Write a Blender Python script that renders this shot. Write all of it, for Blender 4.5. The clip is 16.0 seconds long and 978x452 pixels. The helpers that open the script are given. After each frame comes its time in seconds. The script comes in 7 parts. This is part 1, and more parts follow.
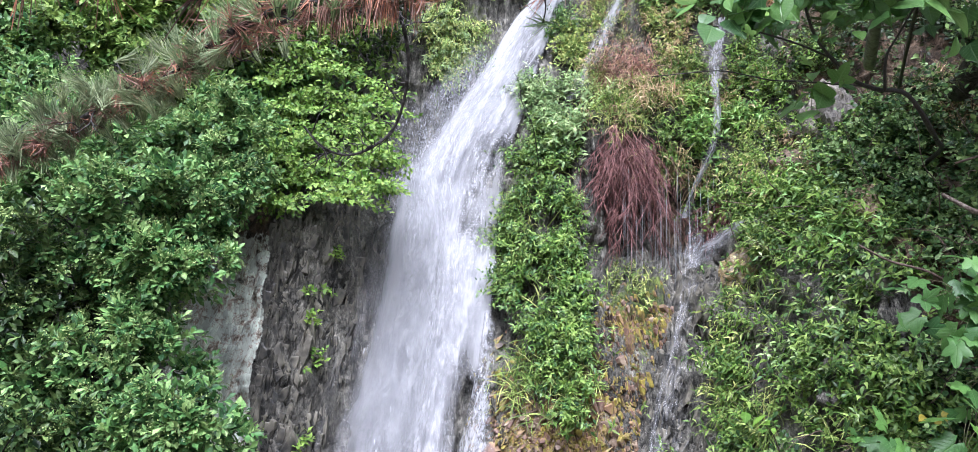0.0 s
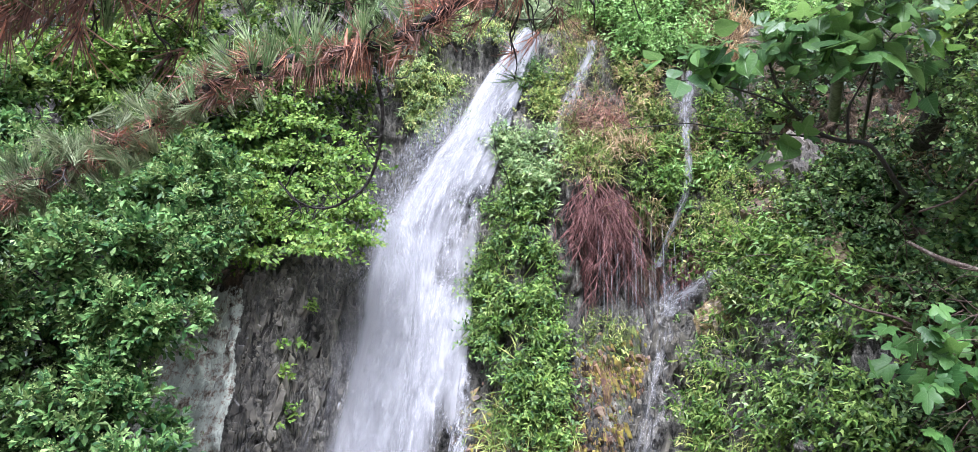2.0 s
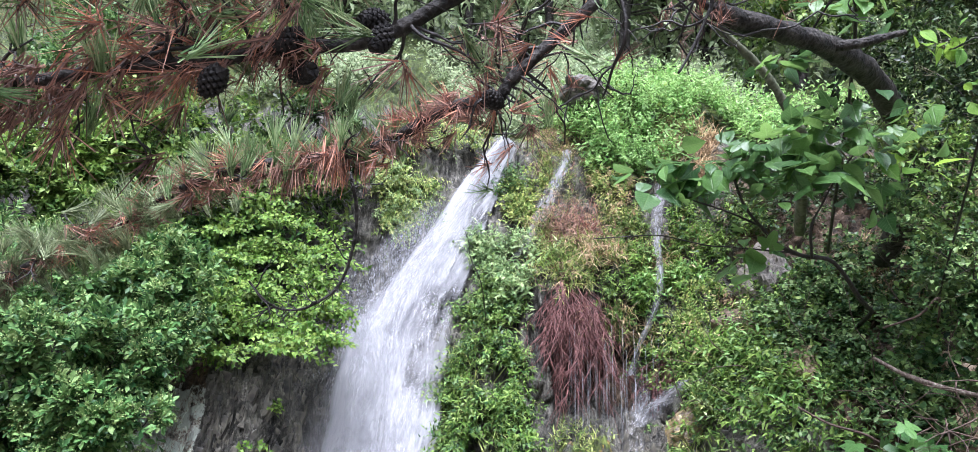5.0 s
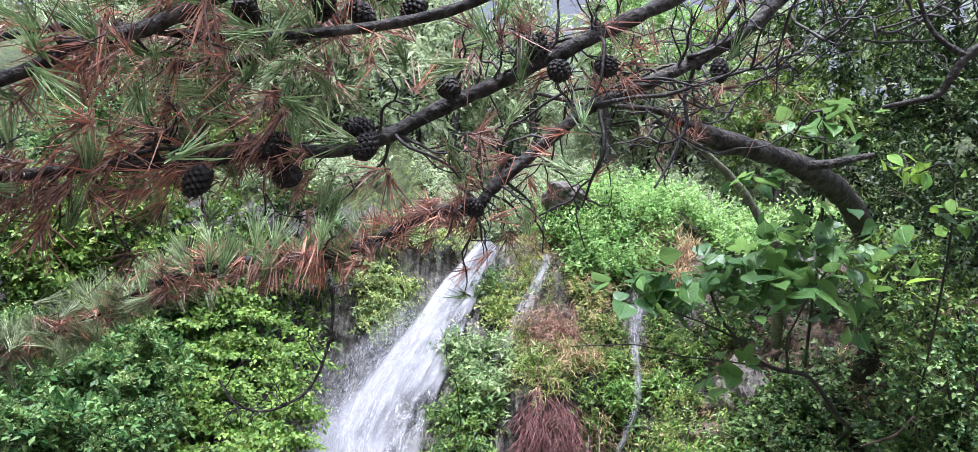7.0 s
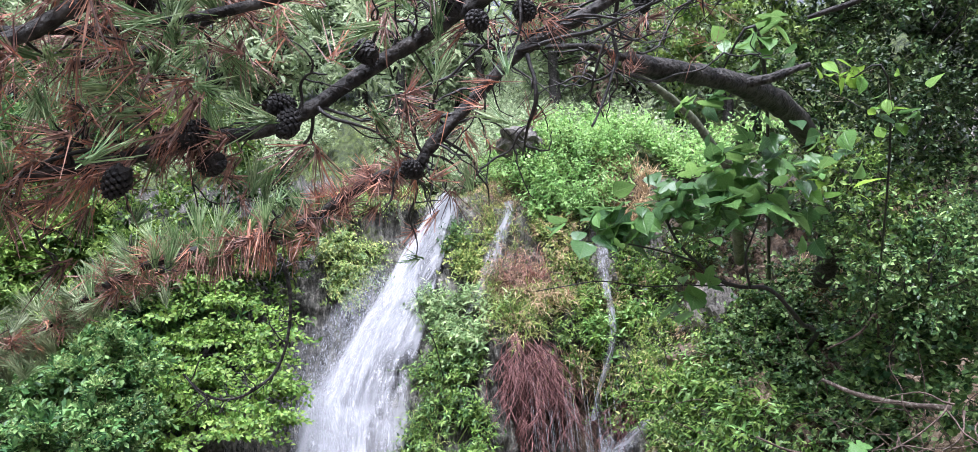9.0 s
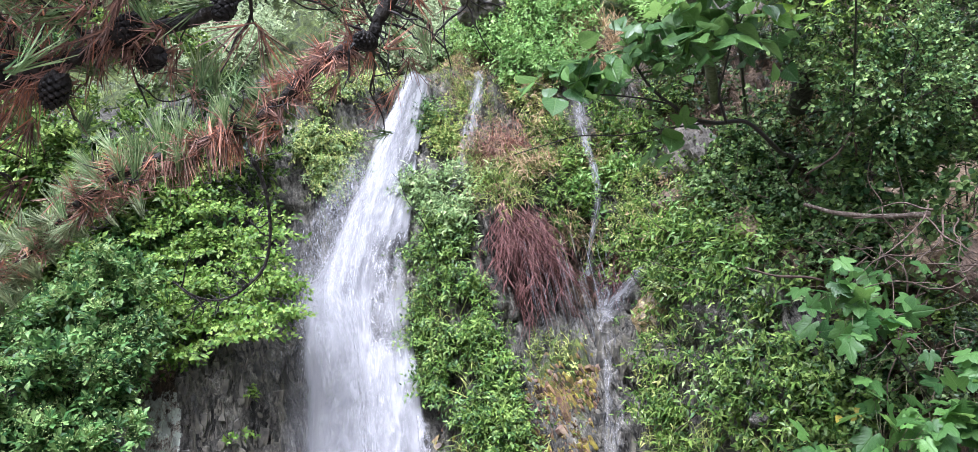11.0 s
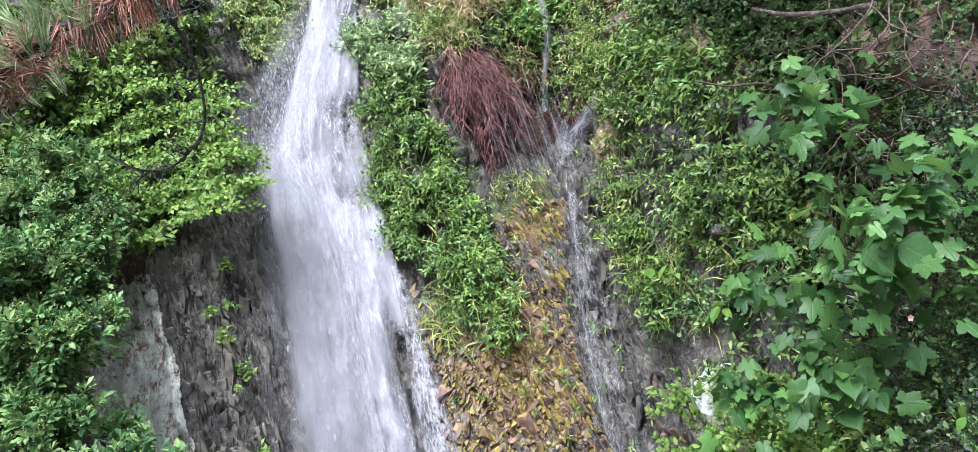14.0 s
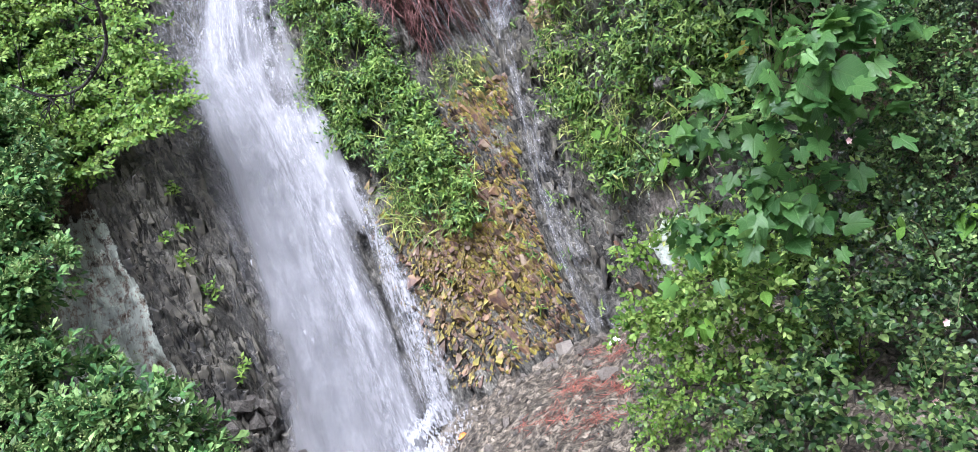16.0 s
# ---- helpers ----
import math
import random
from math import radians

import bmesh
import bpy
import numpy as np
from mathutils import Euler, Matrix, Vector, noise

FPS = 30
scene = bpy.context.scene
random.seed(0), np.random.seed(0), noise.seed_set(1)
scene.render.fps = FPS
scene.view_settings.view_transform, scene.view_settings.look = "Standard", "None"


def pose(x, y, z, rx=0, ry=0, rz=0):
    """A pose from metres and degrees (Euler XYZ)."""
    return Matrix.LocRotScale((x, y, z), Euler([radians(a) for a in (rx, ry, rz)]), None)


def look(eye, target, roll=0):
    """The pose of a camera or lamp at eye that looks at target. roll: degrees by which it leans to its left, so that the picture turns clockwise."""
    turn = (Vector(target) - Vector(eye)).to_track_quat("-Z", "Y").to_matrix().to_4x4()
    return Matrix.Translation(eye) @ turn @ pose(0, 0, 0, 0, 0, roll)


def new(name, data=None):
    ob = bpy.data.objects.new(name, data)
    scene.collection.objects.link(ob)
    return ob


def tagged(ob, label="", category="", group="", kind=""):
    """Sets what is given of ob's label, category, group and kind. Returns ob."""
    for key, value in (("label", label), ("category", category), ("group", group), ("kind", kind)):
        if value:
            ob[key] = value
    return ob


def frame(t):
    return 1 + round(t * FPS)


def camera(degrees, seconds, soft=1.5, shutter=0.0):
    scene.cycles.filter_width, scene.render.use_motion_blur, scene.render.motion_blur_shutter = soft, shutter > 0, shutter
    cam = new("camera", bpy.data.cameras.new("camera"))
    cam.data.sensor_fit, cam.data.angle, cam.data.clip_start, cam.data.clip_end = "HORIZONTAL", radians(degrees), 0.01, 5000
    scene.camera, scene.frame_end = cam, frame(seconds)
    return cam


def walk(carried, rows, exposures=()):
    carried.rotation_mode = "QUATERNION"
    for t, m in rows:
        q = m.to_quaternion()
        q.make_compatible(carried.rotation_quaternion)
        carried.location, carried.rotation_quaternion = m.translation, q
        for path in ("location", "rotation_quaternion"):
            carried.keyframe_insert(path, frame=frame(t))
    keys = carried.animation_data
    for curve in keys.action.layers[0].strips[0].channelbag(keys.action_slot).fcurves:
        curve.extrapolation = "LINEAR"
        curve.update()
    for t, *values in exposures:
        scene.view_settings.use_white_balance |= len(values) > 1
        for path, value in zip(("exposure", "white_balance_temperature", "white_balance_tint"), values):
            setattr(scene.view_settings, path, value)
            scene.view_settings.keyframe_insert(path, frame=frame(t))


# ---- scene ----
from mathutils.bvhtree import BVHTree

LENS = 63.8157
cam = camera(LENS, 16.0, soft=0.6)
PATH = [
    (0, look((0.0, 0.0, 1.6), (-0.2258, 4.926, 2.4271), 2.397)),
    (0.5, look((0.0016, -0.0049, 1.5991), (-0.1994, 4.9074, 2.5095), 2.202)),
    (1, look((0.0039, -0.0108, 1.601), (-0.1636, 4.8886, 2.5852), 1.998)),
    (1.5, look((0.0106, -0.0174, 1.6025), (-0.1193, 4.8678, 2.6595), 1.737)),
    (2, look((0.007, -0.015, 1.603), (-0.0781, 4.8515, 2.7478), 1.598)),
    (2.5, look((0.0116, -0.0227, 1.602), (-0.0385, 4.8209, 2.8418), 1.74)),
    (3, look((0.0149, -0.025, 1.6028), (-0.0095, 4.7903, 2.9492), 1.884)),
    (3.5, look((0.0156, -0.03, 1.6033), (0.0155, 4.7515, 3.0652), 2.0)),
    (6, look((0.0214, -0.054, 1.615), (0.1178, 4.5026, 3.6713), 3.454)),
    (6.5, look((0.0232, -0.0594, 1.6155), (0.1289, 4.4069, 3.8607), 4.068)),
    (7, look((0.0242, -0.0631, 1.6159), (0.1548, 4.3429, 3.976), 4.28)),
    (7.5, look((0.0309, -0.0657, 1.6199), (0.2047, 4.3417, 3.9746), 3.34)),
    (8, look((0.0422, -0.0624, 1.6288), (0.2764, 4.3728, 3.9254), 1.267)),
    (8.5, look((0.0597, -0.0619, 1.6338), (0.361, 4.4132, 3.8433), -1.487)),
    (9, look((0.0741, -0.0603, 1.6351), (0.4328, 4.473, 3.7137), -4.355)),
    (9.5, look((0.0819, -0.0514, 1.635), (0.4741, 4.5622, 3.5221), -7.028)),
    (12, look((0.099, -0.013, 1.5973), (0.4274, 4.8753, 2.5953), -13.703)),
    (12.5, look((0.0996, -0.0018, 1.5926), (0.4149, 4.9167, 2.4348), -14.402)),
    (13, look((0.1059, 0.0026, 1.5862), (0.4195, 4.9456, 2.2704), -15.534)),
    (13.5, look((0.1146, 0.0073, 1.5804), (0.4388, 4.9694, 2.1024), -17.014)),
    (14, look((0.1269, 0.0032, 1.5683), (0.4775, 4.9778, 1.9298), -18.694)),
    (14.5, look((0.1423, 0.0033, 1.5541), (0.5168, 4.9858, 1.7416), -20.366)),
    (15, look((0.1509, 0.0039, 1.5393), (0.5245, 4.9899, 1.5271), -22.212)),
    (15.5, look((0.1628, 0.0139, 1.5339), (0.5086, 4.9974, 1.3216), -24.337)),
    (16, look((0.1618, 0.019, 1.5197), (0.4739, 4.9931, 1.1184), -26.783)),
]
walk(cam, PATH, [(0.0, 1.8, 5680, 17), (12.5, 1.8, 5680, 17), (16.0, 1.72, 5680, 17)])

# ---- light: an overcast, rainy day ----
world = bpy.data.worlds.new("overcast_sky")
scene.world = world
world.use_nodes = True
wn, wl = world.node_tree.nodes, world.node_tree.links
wn.clear()
sky = wn.new("ShaderNodeTexSky")
sky.sky_type, sky.sun_disc = "NISHITA", False
sky.sun_elevation, sky.sun_rotation = radians(59.7), radians(187)
sky.air_density, sky.dust_density, sky.ozone_density = 1.0, 6.0, 1.0
grey = wn.new("ShaderNodeHueSaturation")
grey.inputs["Saturation"].default_value = 0.34
bg = wn.new("ShaderNodeBackground")
bg.inputs["Strength"].default_value = 0.067
wout = wn.new("ShaderNodeOutputWorld")
wl.new(sky.outputs[0], grey.inputs["Color"])
wl.new(grey.outputs[0], bg.inputs["Color"])
wl.new(bg.outputs[0], wout.inputs["Surface"])
sun = new("sun", bpy.data.lights.new("sun", "SUN"))
sun.data.energy, sun.data.angle, sun.data.color = 3.05, radians(36), (1.0, 0.985, 0.96)
sun.matrix_world = look((0, 0, 0), (0.06, 0.5, -0.86))


# ---- materials ----
def node_mat(name):
    m = bpy.data.materials.new(name)
    m.use_nodes = True
    m.node_tree.nodes.clear()
    return m, m.node_tree.nodes, m.node_tree.links


def ramp(n, stops, interp="LINEAR"):
    r = n.new("ShaderNodeValToRGB")
    r.color_ramp.interpolation = interp
    while len(r.color_ramp.elements) < len(stops):
        r.color_ramp.elements.new(0.5)
    for e, (p, c) in zip(r.color_ramp.elements, stops):
        e.position, e.color = p, (*c, 1.0) if len(c) == 3 else c
    return r


def leaf_mat(name, stops, rough=0.38, through_share=0.2, coat=0.0):
    """Leaf blades: colour varies from leaf to leaf, with fine blotches, a wet gloss and light passing through."""
    m, n, l = node_mat(name)
    pick = n.new("ShaderNodeNewGeometry").outputs["Random Per Island"]
    r = ramp(n, [(t, (c[0] * 1.15 + 0.01 * c[1], c[1], c[2] + 0.07 * c[1])) for t, c in stops])
    tc = n.new("ShaderNodeTexCoord")
    drift = n.new("ShaderNodeTexNoise")
    drift.inputs["Scale"].default_value, drift.inputs["Detail"].default_value = 5.0, 3.0
    l.new(tc.outputs["Object"], drift.inputs["Vector"])
    dm = n.new("ShaderNodeMath")
    dm.operation = "MULTIPLY_ADD"
    dm.inputs[1].default_value, dm.inputs[2].default_value = 1.3, -0.65
    l.new(drift.outputs["Fac"], dm.inputs[0])
    pm = n.new("ShaderNodeMath")
    pm.operation = "ADD"
    pm.use_clamp = True
    l.new(pick, pm.inputs[0])
    l.new(dm.outputs[0], pm.inputs[1])
    l.new(pm.outputs[0], r.inputs["Fac"])
    nz = n.new("ShaderNodeTexNoise")
    nz.inputs["Scale"].default_value, nz.inputs["Detail"].default_value = 45.0, 3.0
    l.new(tc.outputs["Object"], nz.inputs["Vector"])
    big = n.new("ShaderNodeTexNoise")
    big.inputs["Scale"].default_value, big.inputs["Detail"].default_value = 6.0, 2.0
    l.new(tc.outputs["Object"], big.inputs["Vector"])
    add = n.new("ShaderNodeMath")
    add.operation = "ADD"
    l.new(nz.outputs["Fac"], add.inputs[0])
    l.new(big.outputs["Fac"], add.inputs[1])
    val = n.new("ShaderNodeMapRange")
    val.inputs["From Min"].default_value, val.inputs["From Max"].default_value = 0.6, 1.4
    val.inputs["To Min"].default_value, val.inputs["To Max"].default_value = 0.35, 1.65
    l.new(add.outputs[0], val.inputs["Value"])
    hs = n.new("ShaderNodeHueSaturation")
    l.new(r.outputs["Color"], hs.inputs["Color"])
    l.new(val.outputs["Result"], hs.inputs["Value"])
    p = n.new("ShaderNodeBsdfPrincipled")
    p.inputs["Roughness"].default_value = rough
    p.inputs["Specular IOR Level"].default_value = 0.2
    p.inputs["Coat Weight"].default_value = coat * 0.5
    p.inputs["Coat Roughness"].default_value = 0.12
    l.new(hs.outputs["Color"], p.inputs["Base Color"])
    t = n.new("ShaderNodeBsdfTranslucent")
    hs2 = n.new("ShaderNodeHueSaturation")
    hs2.inputs["Hue"].default_value, hs2.inputs["Value"].default_value = 0.48, 1.2
    l.new(hs.outputs["Color"], hs2.inputs["Color"])
    l.new(hs2.outputs["Color"], t.inputs["Color"])
    mix = n.new("ShaderNodeMixShader")
    mix.inputs["Fac"].default_value = through_share
    l.new(p.outputs[0], mix.inputs[1])
    l.new(t.outputs[0], mix.inputs[2])
    o = n.new("ShaderNodeOutputMaterial")
    l.new(mix.outputs[0], o.inputs["Surface"])
    return m


def facets(n, l, vec, scale, warp=0.25):
    """Broken rock: a random tone for each block, the dark joints between blocks, and a tilted face on each."""
    wz = n.new("ShaderNodeTexNoise")
    wz.inputs["Scale"].default_value, wz.inputs["Detail"].default_value = scale * 0.9, 5.0
    l.new(vec, wz.inputs["Vector"])
    wv = n.new("ShaderNodeVectorMath")
    wv.operation = "MULTIPLY_ADD"
    wv.inputs[1].default_value = (warp / scale * 4,) * 3
    l.new(wz.outputs["Color"], wv.inputs[0])
    l.new(vec, wv.inputs[2])
    cell = n.new("ShaderNodeTexVoronoi")
    cell.inputs["Scale"].default_value = scale
    l.new(wv.outputs[0], cell.inputs["Vector"])
    edge = n.new("ShaderNodeTexVoronoi")
    edge.feature = "DISTANCE_TO_EDGE"
    edge.inputs["Scale"].default_value = scale
    l.new(wv.outputs[0], edge.inputs["Vector"])
    crack = n.new("ShaderNodeMapRange")
    crack.inputs["From Max"].default_value = 0.05
    crack.inputs["To Min"].default_value = 0.62
    l.new(edge.outputs["Distance"], crack.inputs["Value"])
    sep = n.new("ShaderNodeSeparateColor")
    l.new(cell.outputs["Color"], sep.inputs[0])
    tone = n.new("ShaderNodeMapRange")
    tone.inputs["To Min"].default_value, tone.inputs["To Max"].default_value = 0.42, 1.55
    l.new(sep.outputs[0], tone.inputs["Value"])
    shade = n.new("ShaderNodeMath")
    shade.operation = "MULTIPLY"
    l.new(tone.outputs[0], shade.inputs[0])
    l.new(crack.outputs[0], shade.inputs[1])
    off = n.new("ShaderNodeVectorMath")
    off.operation = "SUBTRACT"
    l.new(wv.outputs[0], off.inputs[0])
    l.new(cell.outputs["Position"], off.inputs[1])
    lean = n.new("ShaderNodeVectorMath")
    lean.operation = "SUBTRACT"
    lean.inputs[1].default_value = (0.5, 0.5, 0.5)
    l.new(cell.outputs["Color"], lean.inputs[0])
    dot = n.new("ShaderNodeVectorMath")
    dot.operation = "DOT_PRODUCT"
    l.new(off.outputs[0], dot.inputs[0])
    l.new(lean.outputs[0], dot.inputs[1])
    hgt = n.new("ShaderNodeMath")
    hgt.operation = "MULTIPLY_ADD"
    hgt.inputs[1].default_value = scale * 0.9
    l.new(dot.outputs["Value"], hgt.inputs[0])
    l.new(crack.outputs[0], hgt.inputs[2])
    return shade.outputs[0], hgt.outputs[0]


def rough_mat(name, stops, scale=8.0, rough=0.7, bump=0.4, stretch=(1, 1, 1), spec=0.5, per_object=0.0, blocks=0.0):
    """Bark, soil, roots, stone: two scales of colour variation with relief."""
    m, n, l = node_mat(name)
    tc = n.new("ShaderNodeTexCoord")
    mp = n.new("ShaderNodeMapping")
    mp.inputs["Scale"].default_value = stretch
    l.new(tc.outputs["Object"], mp.inputs["Vector"])
    a = n.new("ShaderNodeTexNoise")
    a.inputs["Scale"].default_value, a.inputs["Detail"].default_value, a.inputs["Roughness"].default_value = scale, 8.0, 0.65
    l.new(mp.outputs[0], a.inputs["Vector"])
    v = n.new("ShaderNodeTexVoronoi")
    v.inputs["Scale"].default_value = scale * 3.1
    l.new(mp.outputs[0], v.inputs["Vector"])
    mixf = n.new("ShaderNodeMath")
    mixf.operation = "MULTIPLY_ADD"
    mixf.inputs[1].default_value = 0.25
    l.new(v.outputs["Distance"], mixf.inputs[0])
    l.new(a.outputs["Fac"], mixf.inputs[2])
    src = mixf.outputs[0]
    if per_object:
        oi = n.new("ShaderNodeObjectInfo")
        sh = n.new("ShaderNodeMath")
        sh.operation = "MULTIPLY_ADD"
        sh.inputs[1].default_value = per_object
        isl = n.new("ShaderNodeNewGeometry")
        two = n.new("ShaderNodeMath")
        two.operation = "ADD"
        l.new(oi.outputs["Random"], two.inputs[0])
        l.new(isl.outputs["Random Per Island"], two.inputs[1])
        one = n.new("ShaderNodeMath")
        one.operation = "FRACT"
        l.new(two.outputs[0], one.inputs[0])
        l.new(one.outputs[0], sh.inputs[0])
        l.new(src, sh.inputs[2])
        off = n.new("ShaderNodeMath")
        off.operation = "SUBTRACT"
        off.inputs[1].default_value = per_object * 0.5
        l.new(sh.outputs[0], off.inputs[0])
        src = off.outputs[0]
    r = ramp(n, stops)
    l.new(src, r.inputs["Fac"])
    p = n.new("ShaderNodeBsdfPrincipled")
    p.inputs["Roughness"].default_value = rough
    p.inputs["Specular IOR Level"].default_value = spec
    b = n.new("ShaderNodeBump")
    b.inputs["Strength"].default_value, b.inputs["Distance"].default_value = bump, 0.02
    if blocks:
        tone, rise = facets(n, l, mp.outputs[0], blocks, 0.15)
        hv = n.new("ShaderNodeHueSaturation")
        l.new(r.outputs["Color"], hv.inputs["Color"])
        l.new(tone, hv.inputs["Value"])
        l.new(hv.outputs["Color"], p.inputs["Base Color"])
        both = n.new("ShaderNodeMath")
        both.operation = "ADD"
        l.new(mixf.outputs[0], both.inputs[0])
        l.new(rise, both.inputs[1])
        l.new(both.outputs[0], b.inputs["Height"])
    else:
        l.new(r.outputs["Color"], p.inputs["Base Color"])
        l.new(mixf.outputs[0], b.inputs["Height"])
    l.new(b.outputs[0], p.inputs["Normal"])
    o = n.new("ShaderNodeOutputMaterial")
    l.new(p.outputs[0], o.inputs["Surface"])
    return m


def cliff_mat():
    """Wet dark slate in steep beds, with ochre iron stains, moss, soil and pale lichen where the mesh attributes say so."""
    m, n, l = node_mat("wet_cliff_rock")
    tc = n.new("ShaderNodeTexCoord")

    def mapped(scale, turn):
        mp = n.new("ShaderNodeMapping")
        mp.inputs["Rotation"].default_value = turn
        mp.inputs["Scale"].default_value = scale
        l.new(tc.outputs["Object"], mp.inputs["Vector"])
        return mp.outputs[0]

    def grain(vec, scale, detail, rough, twist=0.0):
        t = n.new("ShaderNodeTexNoise")
        t.inputs["Scale"].default_value, t.inputs["Detail"].default_value, t.inputs["Roughness"].default_value = scale, detail, rough
        t.inputs["Distortion"].default_value = twist
        l.new(vec, t.inputs["Vector"])
        return t.outputs["Fac"]

    def blend(f, a, b):
        mx = n.new("ShaderNodeMix")
        mx.data_type = "FLOAT"
        mx.inputs["Factor"].default_value = f
        l.new(a, mx.inputs["A"])
        l.new(b, mx.inputs["B"])
        return mx.outputs["Result"]

    beds = mapped((7.5, 3.4, 1.15), (0.1, radians(9), 0.2))
    lumps = mapped((1.9, 1.1, 0.9), (0.1, radians(9), 0.2))
    bed = grain(beds, 1.5, 12.0, 0.74, 0.9)
    speck = grain(mapped((3.0, 1.6, 1.5), (0.1, radians(9), 0.2)), 16.0, 9.0, 0.85)
    wide = grain(lumps, 2.2, 6.0, 0.6)
    fine = grain(tc.outputs["Object"], 11.0, 10.0, 0.7)
    stone = blend(0.6, bed, blend(0.3, speck, wide))
    base = ramp(n, [(0.43, (0.008, 0.008, 0.0075)), (0.465, (0.04, 0.0385, 0.034)), (0.5, (0.085, 0.081, 0.07)), (0.535, (0.15, 0.142, 0.122)), (0.58, (0.3, 0.285, 0.245))])
    l.new(stone, base.inputs["Fac"])
    col = base.outputs["Color"]
    looks = [
        ("ochre", [(0.43, (0.02, 0.014, 0.01)), (0.46, (0.085, 0.045, 0.028)), (0.485, (0.17, 0.105, 0.035)), (0.505, (0.13, 0.125, 0.03)), (0.53, (0.28, 0.2, 0.045)), (0.56, (0.2, 0.12, 0.07)), (0.6, (0.3, 0.24, 0.15))], 0.1),
        ("moss", [(0.42, (0.01, 0.018, 0.006)), (0.48, (0.035, 0.052, 0.014)), (0.53, (0.075, 0.1, 0.024)), (0.6, (0.13, 0.16, 0.04))], 0.1),
        ("soil", [(0.42, (0.018, 0.012, 0.008)), (0.48, (0.06, 0.04, 0.026)), (0.54, (0.13, 0.088, 0.058)), (0.62, (0.22, 0.16, 0.11))], 0.1),
        ("lichen", [(0.4, (0.1, 0.075, 0.055)), (0.44, (0.32, 0.25, 0.19)), (0.475, (0.46, 0.41, 0.34)), (0.5, (0.64, 0.69, 0.6)), (0.6, (0.74, 0.79, 0.7))], 0.05),
    ]
    for attr, stops, edge in looks:
        at = n.new("ShaderNodeAttribute")
        at.attribute_name = attr
        r = ramp(n, stops)
        l.new(blend(0.6, fine, stone) if attr == "ochre" else blend(0.45, fine, speck), r.inputs["Fac"])
        s = n.new("ShaderNodeMath")
        s.operation = "ADD"
        l.new(at.outputs["Fac"], s.inputs[0])
        l.new(blend(0.3, fine, speck), s.inputs[1])
        mr = n.new("ShaderNodeMapRange")
        mr.inputs["From Min"].default_value, mr.inputs["From Max"].default_value = 0.93, 0.93 + edge
        l.new(s.outputs[0], mr.inputs["Value"])
        mx = n.new("ShaderNodeMix")
        mx.data_type = "RGBA"
        l.new(mr.outputs["Result"], mx.inputs["Factor"])
        l.new(col, mx.inputs["A"])
        l.new(r.outputs["Color"], mx.inputs["B"])
        col = mx.outputs["Result"]
    tone_a, rise_a = facets(n, l, mapped((3.4, 1.6, 0.8), (0.1, radians(9), 0.2)), 1.6, 0.35)
    tone_b, rise_b = facets(n, l, mapped((3.0, 1.6, 1.1), (0.1, radians(14), 0.2)), 6.5, 0.3)
    tm = n.new("ShaderNodeMath")
    tm.operation = "MULTIPLY"
    l.new(tone_a, tm.inputs[0])
    l.new(tone_b, tm.inputs[1])
    hv = n.new("ShaderNodeHueSaturation")
    l.new(col, hv.inputs["Color"])
    part_tone = n.new("ShaderNodeMath")
    part_tone.operation = "MULTIPLY_ADD"
    part_tone.inputs[1].default_value, part_tone.inputs[2].default_value = 0.45, 0.5
    l.new(tm.outputs[0], part_tone.inputs[0])
    l.new(part_tone.outputs[0], hv.inputs["Value"])
    p = n.new("ShaderNodeBsdfPrincipled")
    p.inputs["Specular IOR Level"].default_value = 0.22
    l.new(hv.outputs["Color"], p.inputs["Base Color"])
    rr = n.new("ShaderNodeMapRange")
    rr.inputs["From Min"].default_value, rr.inputs["From Max"].default_value = 0.35, 0.65
    rr.inputs["To Min"].default_value, rr.inputs["To Max"].default_value = 0.22, 0.62
    l.new(blend(0.5, fine, bed), rr.inputs["Value"])
    l.new(rr.outputs["Result"], p.inputs["Roughness"])
    hsum = n.new("ShaderNodeMath")
    hsum.operation = "MULTIPLY_ADD"
    hsum.inputs[1].default_value = 0.5
    l.new(fine, hsum.inputs[0])
    l.new(stone, hsum.inputs[2])
    for rise, share in ((rise_a, 0.4), (rise_b, 0.3)):
        more = n.new("ShaderNodeMath")
        more.operation = "MULTIPLY_ADD"
        more.inputs[1].default_value = share
        l.new(rise, more.inputs[0])
        l.new(hsum.outputs[0], more.inputs[2])
        hsum = more
    b = n.new("ShaderNodeBump")
    b.inputs["Strength"].default_value, b.inputs["Distance"].default_value = 0.85, 0.05
    l.new(hsum.outputs[0], b.inputs["Height"])
    l.new(b.outputs[0], p.inputs["Normal"])
    o = n.new("ShaderNodeOutputMaterial")
    l.new(p.outputs[0], o.inputs["Surface"])
    return m


